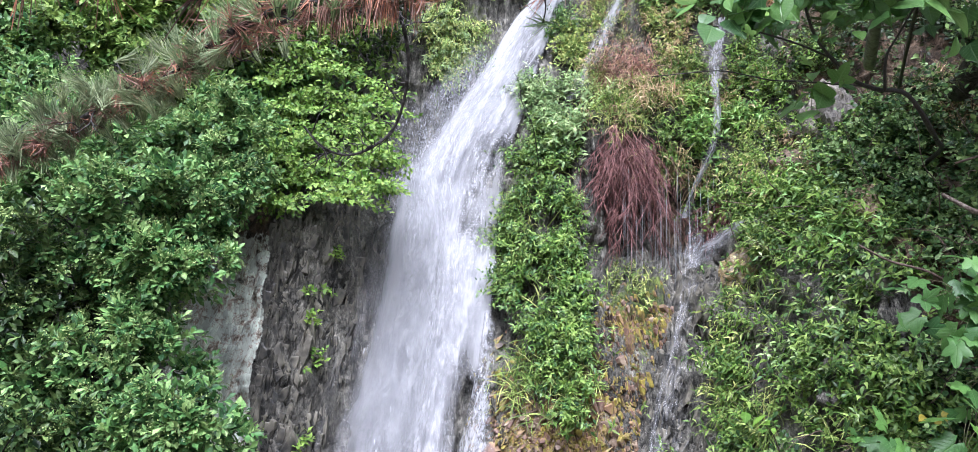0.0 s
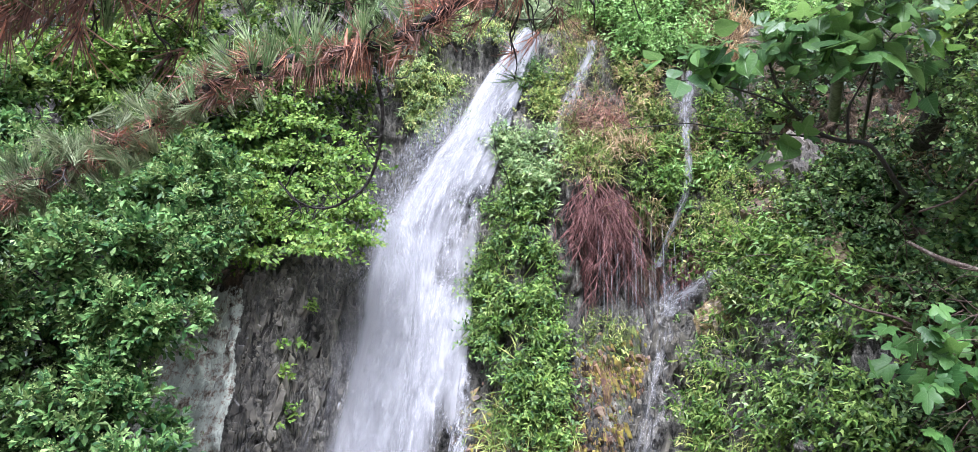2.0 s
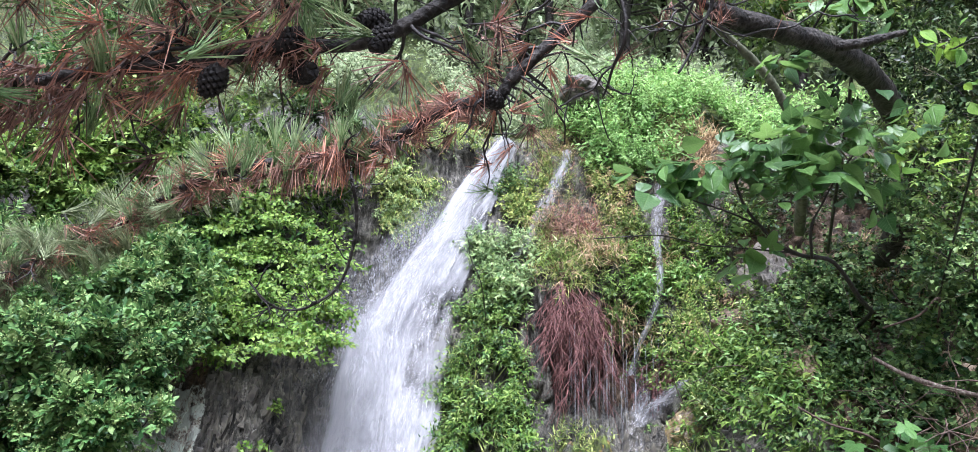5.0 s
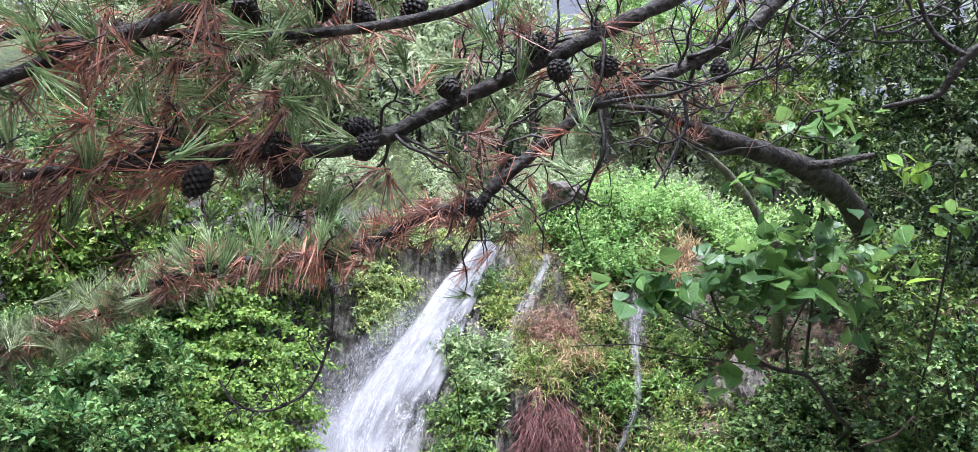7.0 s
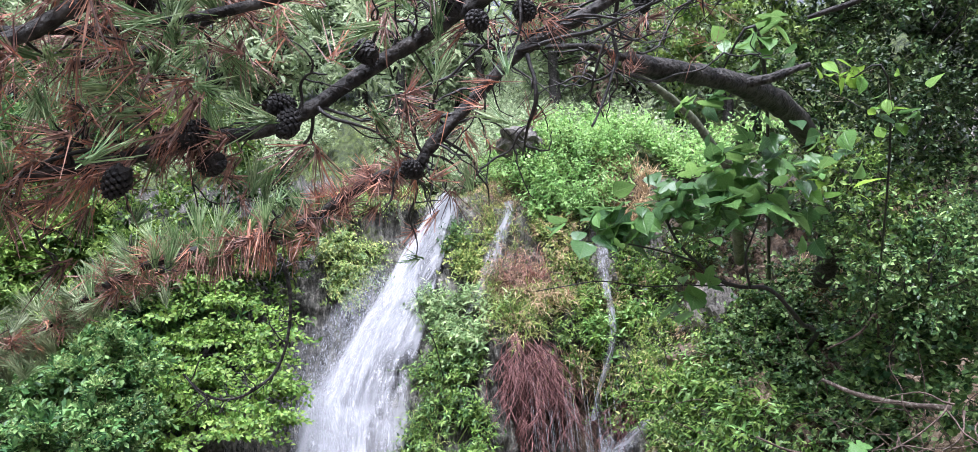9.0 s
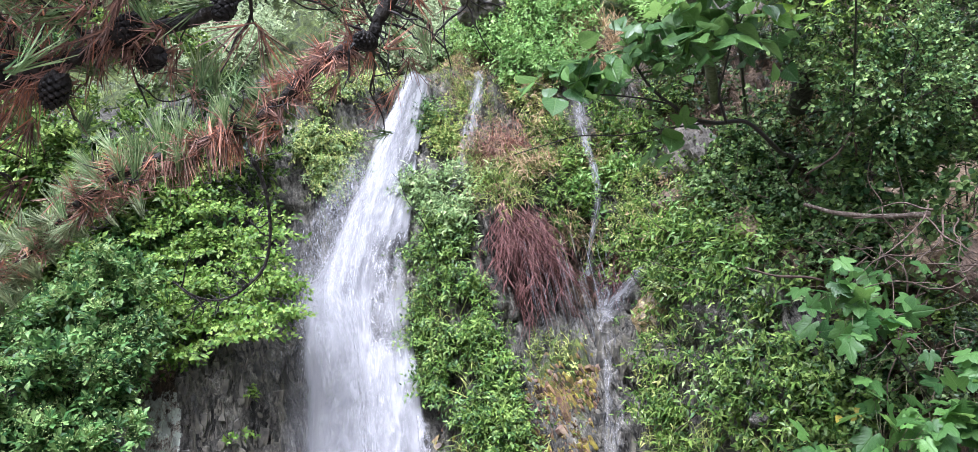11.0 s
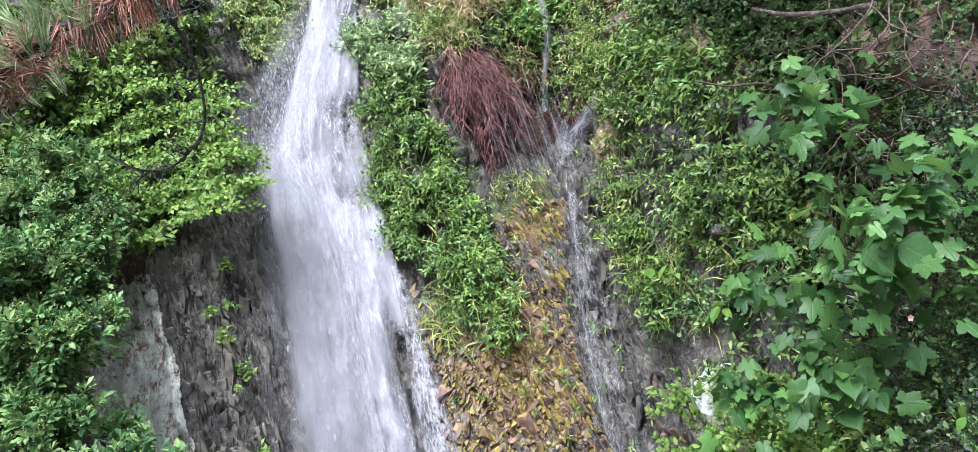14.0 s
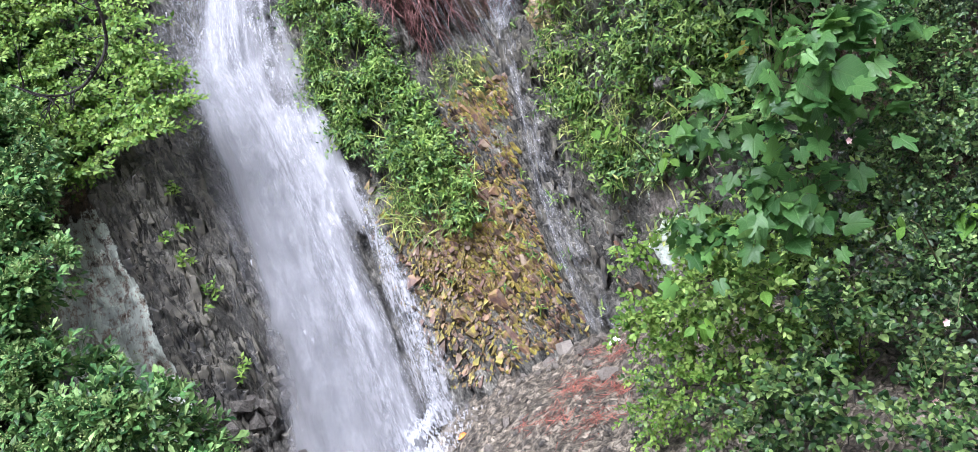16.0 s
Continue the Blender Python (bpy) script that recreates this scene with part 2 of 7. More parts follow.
def water_mat(name, across, along, seed, swing=2.6, most=1.0, dash=0.45, light=1.0):
    """Falling white water, drawn out along the flow: as thick as the mesh's body says, torn by streaks and dashes."""
    m, n, l = node_mat(name)
    uv = n.new("ShaderNodeUVMap")
    uv.uv_map = "flow"

    def streak(sx, sy, off, detail, rough):
        mp = n.new("ShaderNodeMapping")
        mp.inputs["Scale"].default_value = (sx, sy, 1)
        mp.inputs["Location"].default_value = (seed * 3.7 + off, seed * 1.3 - off, seed)
        l.new(uv.outputs[0], mp.inputs["Vector"])
        t = n.new("ShaderNodeTexNoise")
        t.inputs["Scale"].default_value, t.inputs["Detail"].default_value, t.inputs["Roughness"].default_value = 1.0, detail, rough
        t.inputs["Distortion"].default_value = 0.5
        l.new(mp.outputs[0], t.inputs["Vector"])
        return t.outputs["Fac"]

    mixn = n.new("ShaderNodeMix")
    mixn.data_type = "FLOAT"
    mixn.inputs["Factor"].default_value = dash
    l.new(streak(across, along, 0.0, 4.0, 0.5), mixn.inputs["A"])
    l.new(streak(across * 3.4, along * 3.6, 5.3, 4.0, 0.62), mixn.inputs["B"])
    both = mixn.outputs["Result"]
    at = n.new("ShaderNodeAttribute")
    at.attribute_name = "body"
    low = n.new("ShaderNodeMath")
    low.operation = "SUBTRACT"
    low.inputs[1].default_value = 0.5
    l.new(both, low.inputs[0])
    s = n.new("ShaderNodeMath")
    s.operation = "MULTIPLY_ADD"
    s.inputs[1].default_value = swing
    l.new(low.outputs[0], s.inputs[0])
    l.new(at.outputs["Fac"], s.inputs[2])
    mr = n.new("ShaderNodeMapRange")
    mr.inputs["To Max"].default_value = most
    l.new(s.outputs[0], mr.inputs["Value"])
    tint = ramp(n, [(0.36, tuple(light * c for c in (0.315, 0.318, 0.336))), (0.5, tuple(light * c for c in (0.357, 0.359, 0.377))), (0.62, tuple(light * c for c in (0.39, 0.39, 0.405)))])
    l.new(both, tint.inputs["Fac"])
    p = n.new("ShaderNodeBsdfPrincipled")
    p.inputs["Roughness"].default_value, p.inputs["IOR"].default_value = 0.6, 1.33
    p.inputs["Specular IOR Level"].default_value = 0.3
    l.new(tint.outputs["Color"], p.inputs["Base Color"])
    b = n.new("ShaderNodeBump")
    b.inputs["Strength"].default_value, b.inputs["Distance"].default_value = 0.1, 0.03
    l.new(both, b.inputs["Height"])
    l.new(b.outputs[0], p.inputs["Normal"])
    tl = n.new("ShaderNodeBsdfTranslucent")
    tl.inputs["Color"].default_value = (0.5, 0.52, 0.58, 1)
    m1 = n.new("ShaderNodeMixShader")
    m1.inputs["Fac"].default_value = 0.3
    l.new(p.outputs[0], m1.inputs[1])
    l.new(tl.outputs[0], m1.inputs[2])
    tr = n.new("ShaderNodeBsdfTransparent")
    m2 = n.new("ShaderNodeMixShader")
    l.new(mr.outputs["Result"], m2.inputs["Fac"])
    l.new(tr.outputs[0], m2.inputs[1])
    l.new(m1.outputs[0], m2.inputs[2])
    o = n.new("ShaderNodeOutputMaterial")
    l.new(m2.outputs[0], o.inputs["Surface"])
    return m


def drop_mat():
    m, n, l = node_mat("water_drops")
    p = n.new("ShaderNodeBsdfPrincipled")
    p.inputs["Base Color"].default_value = (0.66, 0.68, 0.73, 1)
    p.inputs["Roughness"].default_value, p.inputs["IOR"].default_value = 0.25, 1.33
    tr = n.new("ShaderNodeBsdfTransparent")
    m2 = n.new("ShaderNodeMixShader")
    m2.inputs["Fac"].default_value = 0.4
    l.new(tr.outputs[0], m2.inputs[1])
    l.new(p.outputs[0], m2.inputs[2])
    o = n.new("ShaderNodeOutputMaterial")
    l.new(m2.outputs[0], o.inputs["Surface"])
    return m


CLIFF = cliff_mat()
BARK = rough_mat("pine_bark_wet", [(0.36, (0.0015, 0.0015, 0.0015)), (0.52, (0.009, 0.008, 0.0075)), (0.62, (0.026, 0.023, 0.021)), (0.8, (0.07, 0.063, 0.058))], 22, 0.6, 1.0, (1, 1, 1), 0.25)
TWIG = rough_mat("twig_bark", [(0.35, (0.003, 0.0025, 0.0025)), (0.8, (0.018, 0.013, 0.012))], 40, 0.55, 0.4)
STEM = rough_mat("green_stems", [(0.3, (0.03, 0.04, 0.012)), (0.7, (0.1, 0.09, 0.04))], 20, 0.6, 0.2)
BROWN_TWIG = rough_mat("brown_dead_twigs", [(0.35, (0.02, 0.012, 0.009)), (0.6, (0.07, 0.045, 0.034)), (0.8, (0.16, 0.11, 0.085))], 30, 0.7, 0.4)
PALE_WOOD = rough_mat("pale_dead_wood", [(0.35, (0.025, 0.017, 0.013)), (0.6, (0.1, 0.07, 0.055)), (0.8, (0.3, 0.27, 0.22))], 30, 0.7, 0.4)
MOSSY_BARK = rough_mat("mossy_bark", [(0.3, (0.02, 0.02, 0.014)), (0.55, (0.07, 0.08, 0.045)), (0.8, (0.16, 0.17, 0.11))], 18, 0.7, 0.6)
CONE = rough_mat("pine_cone_scales", [(0.35, (0.002, 0.002, 0.002)), (0.6, (0.008, 0.007, 0.007)), (0.85, (0.03, 0.026, 0.024))], 40, 0.6, 0.3, (1, 1, 1), 0.3)
ROOT = rough_mat("red_brown_roots", [(0.35, (0.02, 0.008, 0.008)), (0.5, (0.075, 0.027, 0.026)), (0.62, (0.14, 0.055, 0.05)), (0.8, (0.24, 0.11, 0.1))], 9, 0.6, 0.3)
ROOT_GREY = rough_mat("grey_brown_roots", [(0.3, (0.05, 0.03, 0.02)), (0.6, (0.13, 0.085, 0.055)), (0.8, (0.24, 0.18, 0.12))], 25, 0.7, 0.3)
SHALE = rough_mat("ochre_shale", [(0.3, (0.03, 0.02, 0.017)), (0.41, (0.085, 0.056, 0.04)), (0.48, (0.15, 0.115, 0.04)), (0.55, (0.29, 0.235, 0.05)), (0.61, (0.17, 0.165, 0.04)), (0.7, (0.25, 0.155, 0.085)), (0.78, (0.12, 0.07, 0.06)), (0.95, (0.25, 0.195, 0.14))], 3.4, 0.5, 0.9, (1, 1, 1), 0.3, 0.5)
STONE = rough_mat("grey_brown_stone", [(0.28, (0.03, 0.026, 0.022)), (0.5, (0.12, 0.105, 0.09)), (0.7, (0.23, 0.205, 0.175))], 9, 0.65, 0.8, (1, 1, 1), 0.3, 0.2)
OCHRE_STONE = rough_mat("rust_stained_stone", [(0.3, (0.03, 0.022, 0.018)), (0.46, (0.11, 0.085, 0.065)), (0.56, (0.19, 0.145, 0.1)), (0.66, (0.24, 0.17, 0.06)), (0.8, (0.3, 0.25, 0.19))], 5, 0.4, 0.9, (1, 1, 1), 0.5, 0.0)
BROWN_STONE = rough_mat("red_brown_stone", [(0.3, (0.012, 0.008, 0.006)), (0.5, (0.06, 0.038, 0.026)), (0.7, (0.15, 0.1, 0.07))], 7, 0.6, 0.9)
LICHEN_STONE = rough_mat("lichened_stone", [(0.3, (0.08, 0.07, 0.06)), (0.46, (0.22, 0.2, 0.17)), (0.54, (0.42, 0.47, 0.4)), (0.7, (0.55, 0.6, 0.52))], 4, 0.6, 0.8)
DARK_STONE = rough_mat("dark_weathered_stone", [(0.3, (0.012, 0.011, 0.0095)), (0.5, (0.045, 0.04, 0.035)), (0.7, (0.12, 0.11, 0.095))], 6, 0.6, 0.9, (1, 1, 1), 0.3)
WET_SLATE = rough_mat("wet_dark_slate", [(0.3, (0.008, 0.008, 0.0085)), (0.48, (0.03, 0.03, 0.029)), (0.58, (0.075, 0.07, 0.06)), (0.72, (0.14, 0.13, 0.105)), (0.85, (0.2, 0.185, 0.15))], 5, 0.38, 0.9, (1, 1, 1), 0.4)
GROUND = rough_mat("trodden_rock_ground", [(0.4, (0.008, 0.0065, 0.005)), (0.52, (0.045, 0.037, 0.028)), (0.62, (0.1, 0.083, 0.062)), (0.75, (0.2, 0.17, 0.13))], 17, 0.55, 1.0, (1, 1, 1), 0.5, 0.0, 24.0)
SOIL = rough_mat("tan_bank_soil", [(0.35, (0.05, 0.03, 0.02)), (0.5, (0.17, 0.115, 0.075)), (0.62, (0.31, 0.225, 0.15)), (0.8, (0.4, 0.32, 0.23))], 9, 0.8, 0.9)
NEEDLE = leaf_mat("green_pine_needles", [(0.0, (0.065, 0.145, 0.045)), (0.5, (0.155, 0.28, 0.1)), (1.0, (0.31, 0.43, 0.21))], 0.45, 0.25)
NEEDLE_GREY = leaf_mat("grey_green_pine_needles", [(0.0, (0.085, 0.145, 0.06)), (0.5, (0.17, 0.25, 0.115)), (1.0, (0.28, 0.37, 0.19))], 0.5, 0.25)
NEEDLE_DEAD = leaf_mat("dead_pine_needles", [(0.0, (0.078, 0.054, 0.041)), (0.45, (0.2, 0.138, 0.1)), (0.75, (0.3, 0.2, 0.135)), (1.0, (0.41, 0.21, 0.11))], 0.5, 0.2)
NEEDLE_RED = leaf_mat("fallen_red_needles", [(0.0, (0.13, 0.05, 0.035)), (1.0, (0.32, 0.13, 0.085))], 0.5, 0.1)
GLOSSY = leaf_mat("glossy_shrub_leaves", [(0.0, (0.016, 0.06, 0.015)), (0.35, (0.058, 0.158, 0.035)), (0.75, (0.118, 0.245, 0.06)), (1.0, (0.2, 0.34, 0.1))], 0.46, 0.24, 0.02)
BUDS = leaf_mat("pale_flower_buds", [(0.0, (0.1, 0.18, 0.045)), (1.0, (0.25, 0.36, 0.11))], 0.5, 0.2)
LIME = leaf_mat("yellow_green_leaves", [(0.0, (0.045, 0.125, 0.011)), (0.5, (0.118, 0.247, 0.028)), (1.0, (0.205, 0.342, 0.055))], 0.5, 0.34)
BRIGHT = leaf_mat("bright_bush_leaves", [(0.0, (0.095, 0.25, 0.045)), (0.5, (0.2, 0.41, 0.1)), (1.0, (0.32, 0.55, 0.19))], 0.5, 0.38)
# dark leaves, also used where shade is put into a shrub's colour
DARK = leaf_mat("dark_and_shade_leaves", [(0.0, (0.006, 0.022, 0.006)), (0.6, (0.036, 0.086, 0.019)), (1.0, (0.11, 0.19, 0.044))], 0.42, 0.18, 0.04)
# near-black green that puts the right bank's deep shade into its leaves
SHADE_GREEN = leaf_mat("shade_dark_leaves", [(0.0, (0.004, 0.014, 0.004)), (0.6, (0.026, 0.06, 0.018)), (1.0, (0.09, 0.155, 0.05))], 0.42, 0.14, 0.04)
HERB = leaf_mat("fresh_green_herb_leaves", [(0.0, (0.017, 0.053, 0.008)), (0.45, (0.078, 0.172, 0.022)), (1.0, (0.21, 0.34, 0.068))], 0.45, 0.28)
MUGWORT = leaf_mat("grey_green_leaves", [(0.0, (0.08, 0.17, 0.055)), (0.5, (0.19, 0.33, 0.115)), (1.0, (0.33, 0.47, 0.2))], 0.48, 0.3)
IVY = leaf_mat("small_ivy_leaves", [(0.0, (0.014, 0.05, 0.014)), (0.5, (0.075, 0.17, 0.042)), (1.0, (0.2, 0.34, 0.095))], 0.4, 0.22, 0.08)
GRASS = leaf_mat("green_grass_blades", [(0.0, (0.07, 0.15, 0.028)), (0.5, (0.2, 0.32, 0.065)), (1.0, (0.4, 0.47, 0.14))], 0.5, 0.3)
STRAW = leaf_mat("yellow_straw", [(0.0, (0.2, 0.16, 0.07)), (0.6, (0.38, 0.33, 0.17)), (1.0, (0.5, 0.46, 0.26))], 0.6, 0.25)
BROWN_DRY = leaf_mat("brown_dead_stalks", [(0.0, (0.13, 0.075, 0.05)), (0.6, (0.26, 0.17, 0.12)), (1.0, (0.42, 0.33, 0.23))], 0.6, 0.2)
# leaf colour paled to paint distance haze on the hillside
HAZE_GREEN = leaf_mat("haze_pale_leaves", [(0.0, (0.15, 0.24, 0.115)), (0.5, (0.24, 0.36, 0.18)), (1.0, (0.33, 0.45, 0.25))], 0.6, 0.42)
PINK = leaf_mat("pale_pink_petals", [(0.0, (0.7, 0.45, 0.42)), (1.0, (0.85, 0.75, 0.68))], 0.5, 0.3)
ORANGE = leaf_mat("orange_fallen_leaf", [(0.0, (0.6, 0.2, 0.04)), (1.0, (0.7, 0.28, 0.05))], 0.45, 0.2)
WHITE = rough_mat("white_paper", [(0.3, (0.7, 0.72, 0.76)), (0.7, (0.82, 0.83, 0.86))], 20, 0.5, 0.1)
DROPS = drop_mat()


def big_leaf_mat(name, dark, light, vein, rough=0.5, spec=0.25):
    """A broad blade with a midrib and side veins, drawn from the leaf's own length and width."""
    m, n, l = node_mat(name)
    uv = n.new("ShaderNodeUVMap")
    uv.uv_map = "blade"
    sep = n.new("ShaderNodeSeparateXYZ")
    l.new(uv.outputs[0], sep.inputs[0])
    ab = n.new("ShaderNodeMath")
    ab.operation = "ABSOLUTE"
    l.new(sep.outputs["X"], ab.inputs[0])
    sl = n.new("ShaderNodeMath")
    sl.operation = "MULTIPLY_ADD"
    sl.inputs[1].default_value = -0.75
    l.new(ab.outputs[0], sl.inputs[0])
    l.new(sep.outputs["Y"], sl.inputs[2])
    fr = n.new("ShaderNodeMath")
    fr.operation = "MULTIPLY"
    fr.inputs[1].default_value = 7.5
    l.new(sl.outputs[0], fr.inputs[0])
    pp = n.new("ShaderNodeMath")
    pp.operation = "PINGPONG"
    pp.inputs[1].default_value = 0.5
    l.new(fr.outputs[0], pp.inputs[0])
    side = n.new("ShaderNodeMapRange")
    side.inputs["From Min"].default_value, side.inputs["From Max"].default_value = 0.07, 0.0
    l.new(pp.outputs[0], side.inputs["Value"])
    mid = n.new("ShaderNodeMapRange")
    mid.inputs["From Min"].default_value, mid.inputs["From Max"].default_value = 0.025, 0.0
    l.new(ab.outputs[0], mid.inputs["Value"])
    mxv = n.new("ShaderNodeMath")
    mxv.operation = "MAXIMUM"
    l.new(side.outputs["Result"], mxv.inputs[0])
    l.new(mid.outputs["Result"], mxv.inputs[1])
    oi = n.new("ShaderNodeObjectInfo")
    base = ramp(n, [(0.0, dark), (0.55, tuple((a + b) / 2 for a, b in zip(dark, light))), (0.8, light), (1.0, tuple(min(1, 1.35 * c) for c in light))])
    l.new(oi.outputs["Random"], base.inputs["Fac"])
    tc = n.new("ShaderNodeTexCoord")
    nz = n.new("ShaderNodeTexNoise")
    nz.inputs["Scale"].default_value, nz.inputs["Detail"].default_value = 30.0, 4.0
    l.new(tc.outputs["Object"], nz.inputs["Vector"])
    val = n.new("ShaderNodeMapRange")
    val.inputs["From Min"].default_value, val.inputs["From Max"].default_value = 0.3, 0.7
    val.inputs["To Min"].default_value, val.inputs["To Max"].default_value = 0.8, 1.2
    l.new(nz.outputs["Fac"], val.inputs["Value"])
    hs = n.new("ShaderNodeHueSaturation")
    l.new(base.outputs["Color"], hs.inputs["Color"])
    l.new(val.outputs["Result"], hs.inputs["Value"])
    mx = n.new("ShaderNodeMix")
    mx.data_type = "RGBA"
    vf = n.new("ShaderNodeMath")
    vf.operation = "MULTIPLY"
    vf.inputs[1].default_value = 0.38
    l.new(mxv.outputs[0], vf.inputs[0])
    l.new(vf.outputs[0], mx.inputs["Factor"])
    l.new(hs.outputs["Color"], mx.inputs["A"])
    mx.inputs["B"].default_value = (*vein, 1)
    p = n.new("ShaderNodeBsdfPrincipled")
    p.inputs["Roughness"].default_value = rough
    p.inputs["Specular IOR Level"].default_value = spec
    l.new(mx.outputs["Result"], p.inputs["Base Color"])
    b = n.new("ShaderNodeBump")
    b.inputs["Strength"].default_value, b.inputs["Distance"].default_value = 0.5, 0.004
    b.invert = True
    l.new(mxv.outputs[0], b.inputs["Height"])
    l.new(b.outputs[0], p.inputs["Normal"])
    t = n.new("ShaderNodeBsdfTranslucent")
    hs2 = n.new("ShaderNodeHueSaturation")
    hs2.inputs["Hue"].default_value, hs2.inputs["Value"].default_value = 0.475, 1.8
    l.new(mx.outputs["Result"], hs2.inputs["Color"])
    l.new(hs2.outputs["Color"], t.inputs["Color"])
    mix = n.new("ShaderNodeMixShader")
    mix.inputs["Fac"].default_value = 0.35
    l.new(p.outputs[0], mix.inputs[1])
    l.new(t.outputs[0], mix.inputs[2])
    o = n.new("ShaderNodeOutputMaterial")
    l.new(mix.outputs[0], o.inputs["Surface"])
    return m


BROAD = big_leaf_mat("broad_branch_leaves", (0.034, 0.092, 0.03), (0.105, 0.215, 0.056), (0.18, 0.275, 0.105), 0.35, 0.42)
VINE = big_leaf_mat("vine_leaves", (0.027, 0.085, 0.022), (0.088, 0.195, 0.046), (0.14, 0.24, 0.085), 0.44, 0.34)
YOUNG = big_leaf_mat("young_bright_leaves", (0.08, 0.19, 0.028), (0.16, 0.3, 0.045), (0.24, 0.38, 0.1))
YELLOWED = big_leaf_mat("yellowed_leaves", (0.22, 0.2, 0.03), (0.36, 0.3, 0.05), (0.3, 0.28, 0.08))


# ---- building helpers ----
def rng_of(seed):
    return np.random.default_rng(seed)


def unit(v):
    return v / np.maximum(np.linalg.norm(v, axis=-1, keepdims=True), 1e-9)


def fast_mesh(name, verts, faces, smooth=False):
    """A mesh from an array of places and an array of equal-sized faces."""
    me = bpy.data.meshes.new(name)
    nf, k = faces.shape
    me.vertices.add(len(verts))
    me.vertices.foreach_set("co", np.ascontiguousarray(verts, np.float32).ravel())
    me.loops.add(nf * k)
    me.loops.foreach_set("vertex_index", np.ascontiguousarray(faces, np.int32).ravel())
    me.polygons.add(nf)
    me.polygons.foreach_set("loop_start", np.arange(0, nf * k, k, dtype=np.int32))
    if smooth:
        me.polygons.foreach_set("use_smooth", np.ones(nf, bool))
    me.update(calc_edges=True)
    me.validate()
    return me


def link(name, me, mat, parent=None, label=""):
    ob = new(name, me)
    if mat:
        me.materials.append(mat)
    if parent:
        ob.parent = parent
    if label:
        ob["label"] = label
    return ob


def thing(name, at, label, category, group="", kind=""):
    e = new(name)
    e.location = at
    e.empty_display_size = 0.1
    return tagged(e, label, category, group, kind)


def under(parent, verts):
    """Places in the parent's own space."""
    return np.asarray(verts, float) - np.array(parent.location)


# leaf outlines: across, along, lift; and triangles
SMALL = (np.array([(0, 0, 0), (-.5, .42, .07), (.5, .42, .07), (0, .45, 0), (0, 1, -.12)], float),
         np.array([(0, 3, 1), (0, 2, 3), (1, 3, 4), (3, 2, 4)]))
ROUND = (np.array([(0, 0, 0), (-.5, .36, .08), (.5, .36, .08), (-.42, .78, .05), (.42, .78, .05), (0, 1, -.06)], float),
         np.array([(0, 2, 4), (0, 4, 5), (0, 5, 3), (0, 3, 1)]))
OVATE = (np.array([(0, 0, 0), (-.3, .14, .03), (.3, .14, .03), (-.5, .42, .08), (.5, .42, .08), (-.36, .72, .05), (.36, .72, .05), (0, 1, -.1), (0, .45, 0)], float),
         np.array([(0, 8, 1), (0, 2, 8), (1, 8, 3), (2, 4, 8), (3, 8, 5), (4, 6, 8), (5, 8, 7), (6, 7, 8)]))
OBOVATE = (np.array([(0, 0, 0), (-.5, .66, .09), (.5, .66, .09), (0, .6, 0), (0, 1, -.04)], float),
           np.array([(0, 3, 1), (0, 2, 3), (1, 3, 4), (3, 2, 4)]))
LANCE = (np.array([(0, 0, 0), (-.5, .35, .05), (.5, .35, .05), (0, .4, 0), (0, 1, -.25)], float),
         np.array([(0, 3, 1), (0, 2, 3), (1, 3, 4), (3, 2, 4)]))
BLADE = (np.array([(-.5, 0, 0), (.5, 0, 0), (-.4, .5, .1), (.4, .5, .1), (0, 1, -.1)], float),
         np.array([(0, 1, 3), (0, 3, 2), (2, 3, 4)]))
NEEDLES = (np.array([(-.5, 0, 0), (.5, 0, 0), (-.18, 1, 0), (.18, 1, 0)], float), np.array([(0, 1, 3), (0, 3, 2)]))


def place_leaves(base, tip, up, length, width, shape):
    """Every leaf of a plant as arrays: base points, tip directions, upper sides, lengths, widths."""
    tv, tf = shape
    tip = unit(tip)
    side = unit(np.cross(tip, up))
    nrm = np.cross(side, tip)
    v = (base[:, None] + tv[None, :, 0:1] * width[:, None, None] * side[:, None]
         + tv[None, :, 1:2] * length[:, None, None] * tip[:, None]
         + tv[None, :, 2:3] * length[:, None, None] * nrm[:, None])
    f = tf[None] + (np.arange(len(base)) * len(tv))[:, None, None]
    return v.reshape(-1, 3), f.reshape(-1, tf.shape[1])


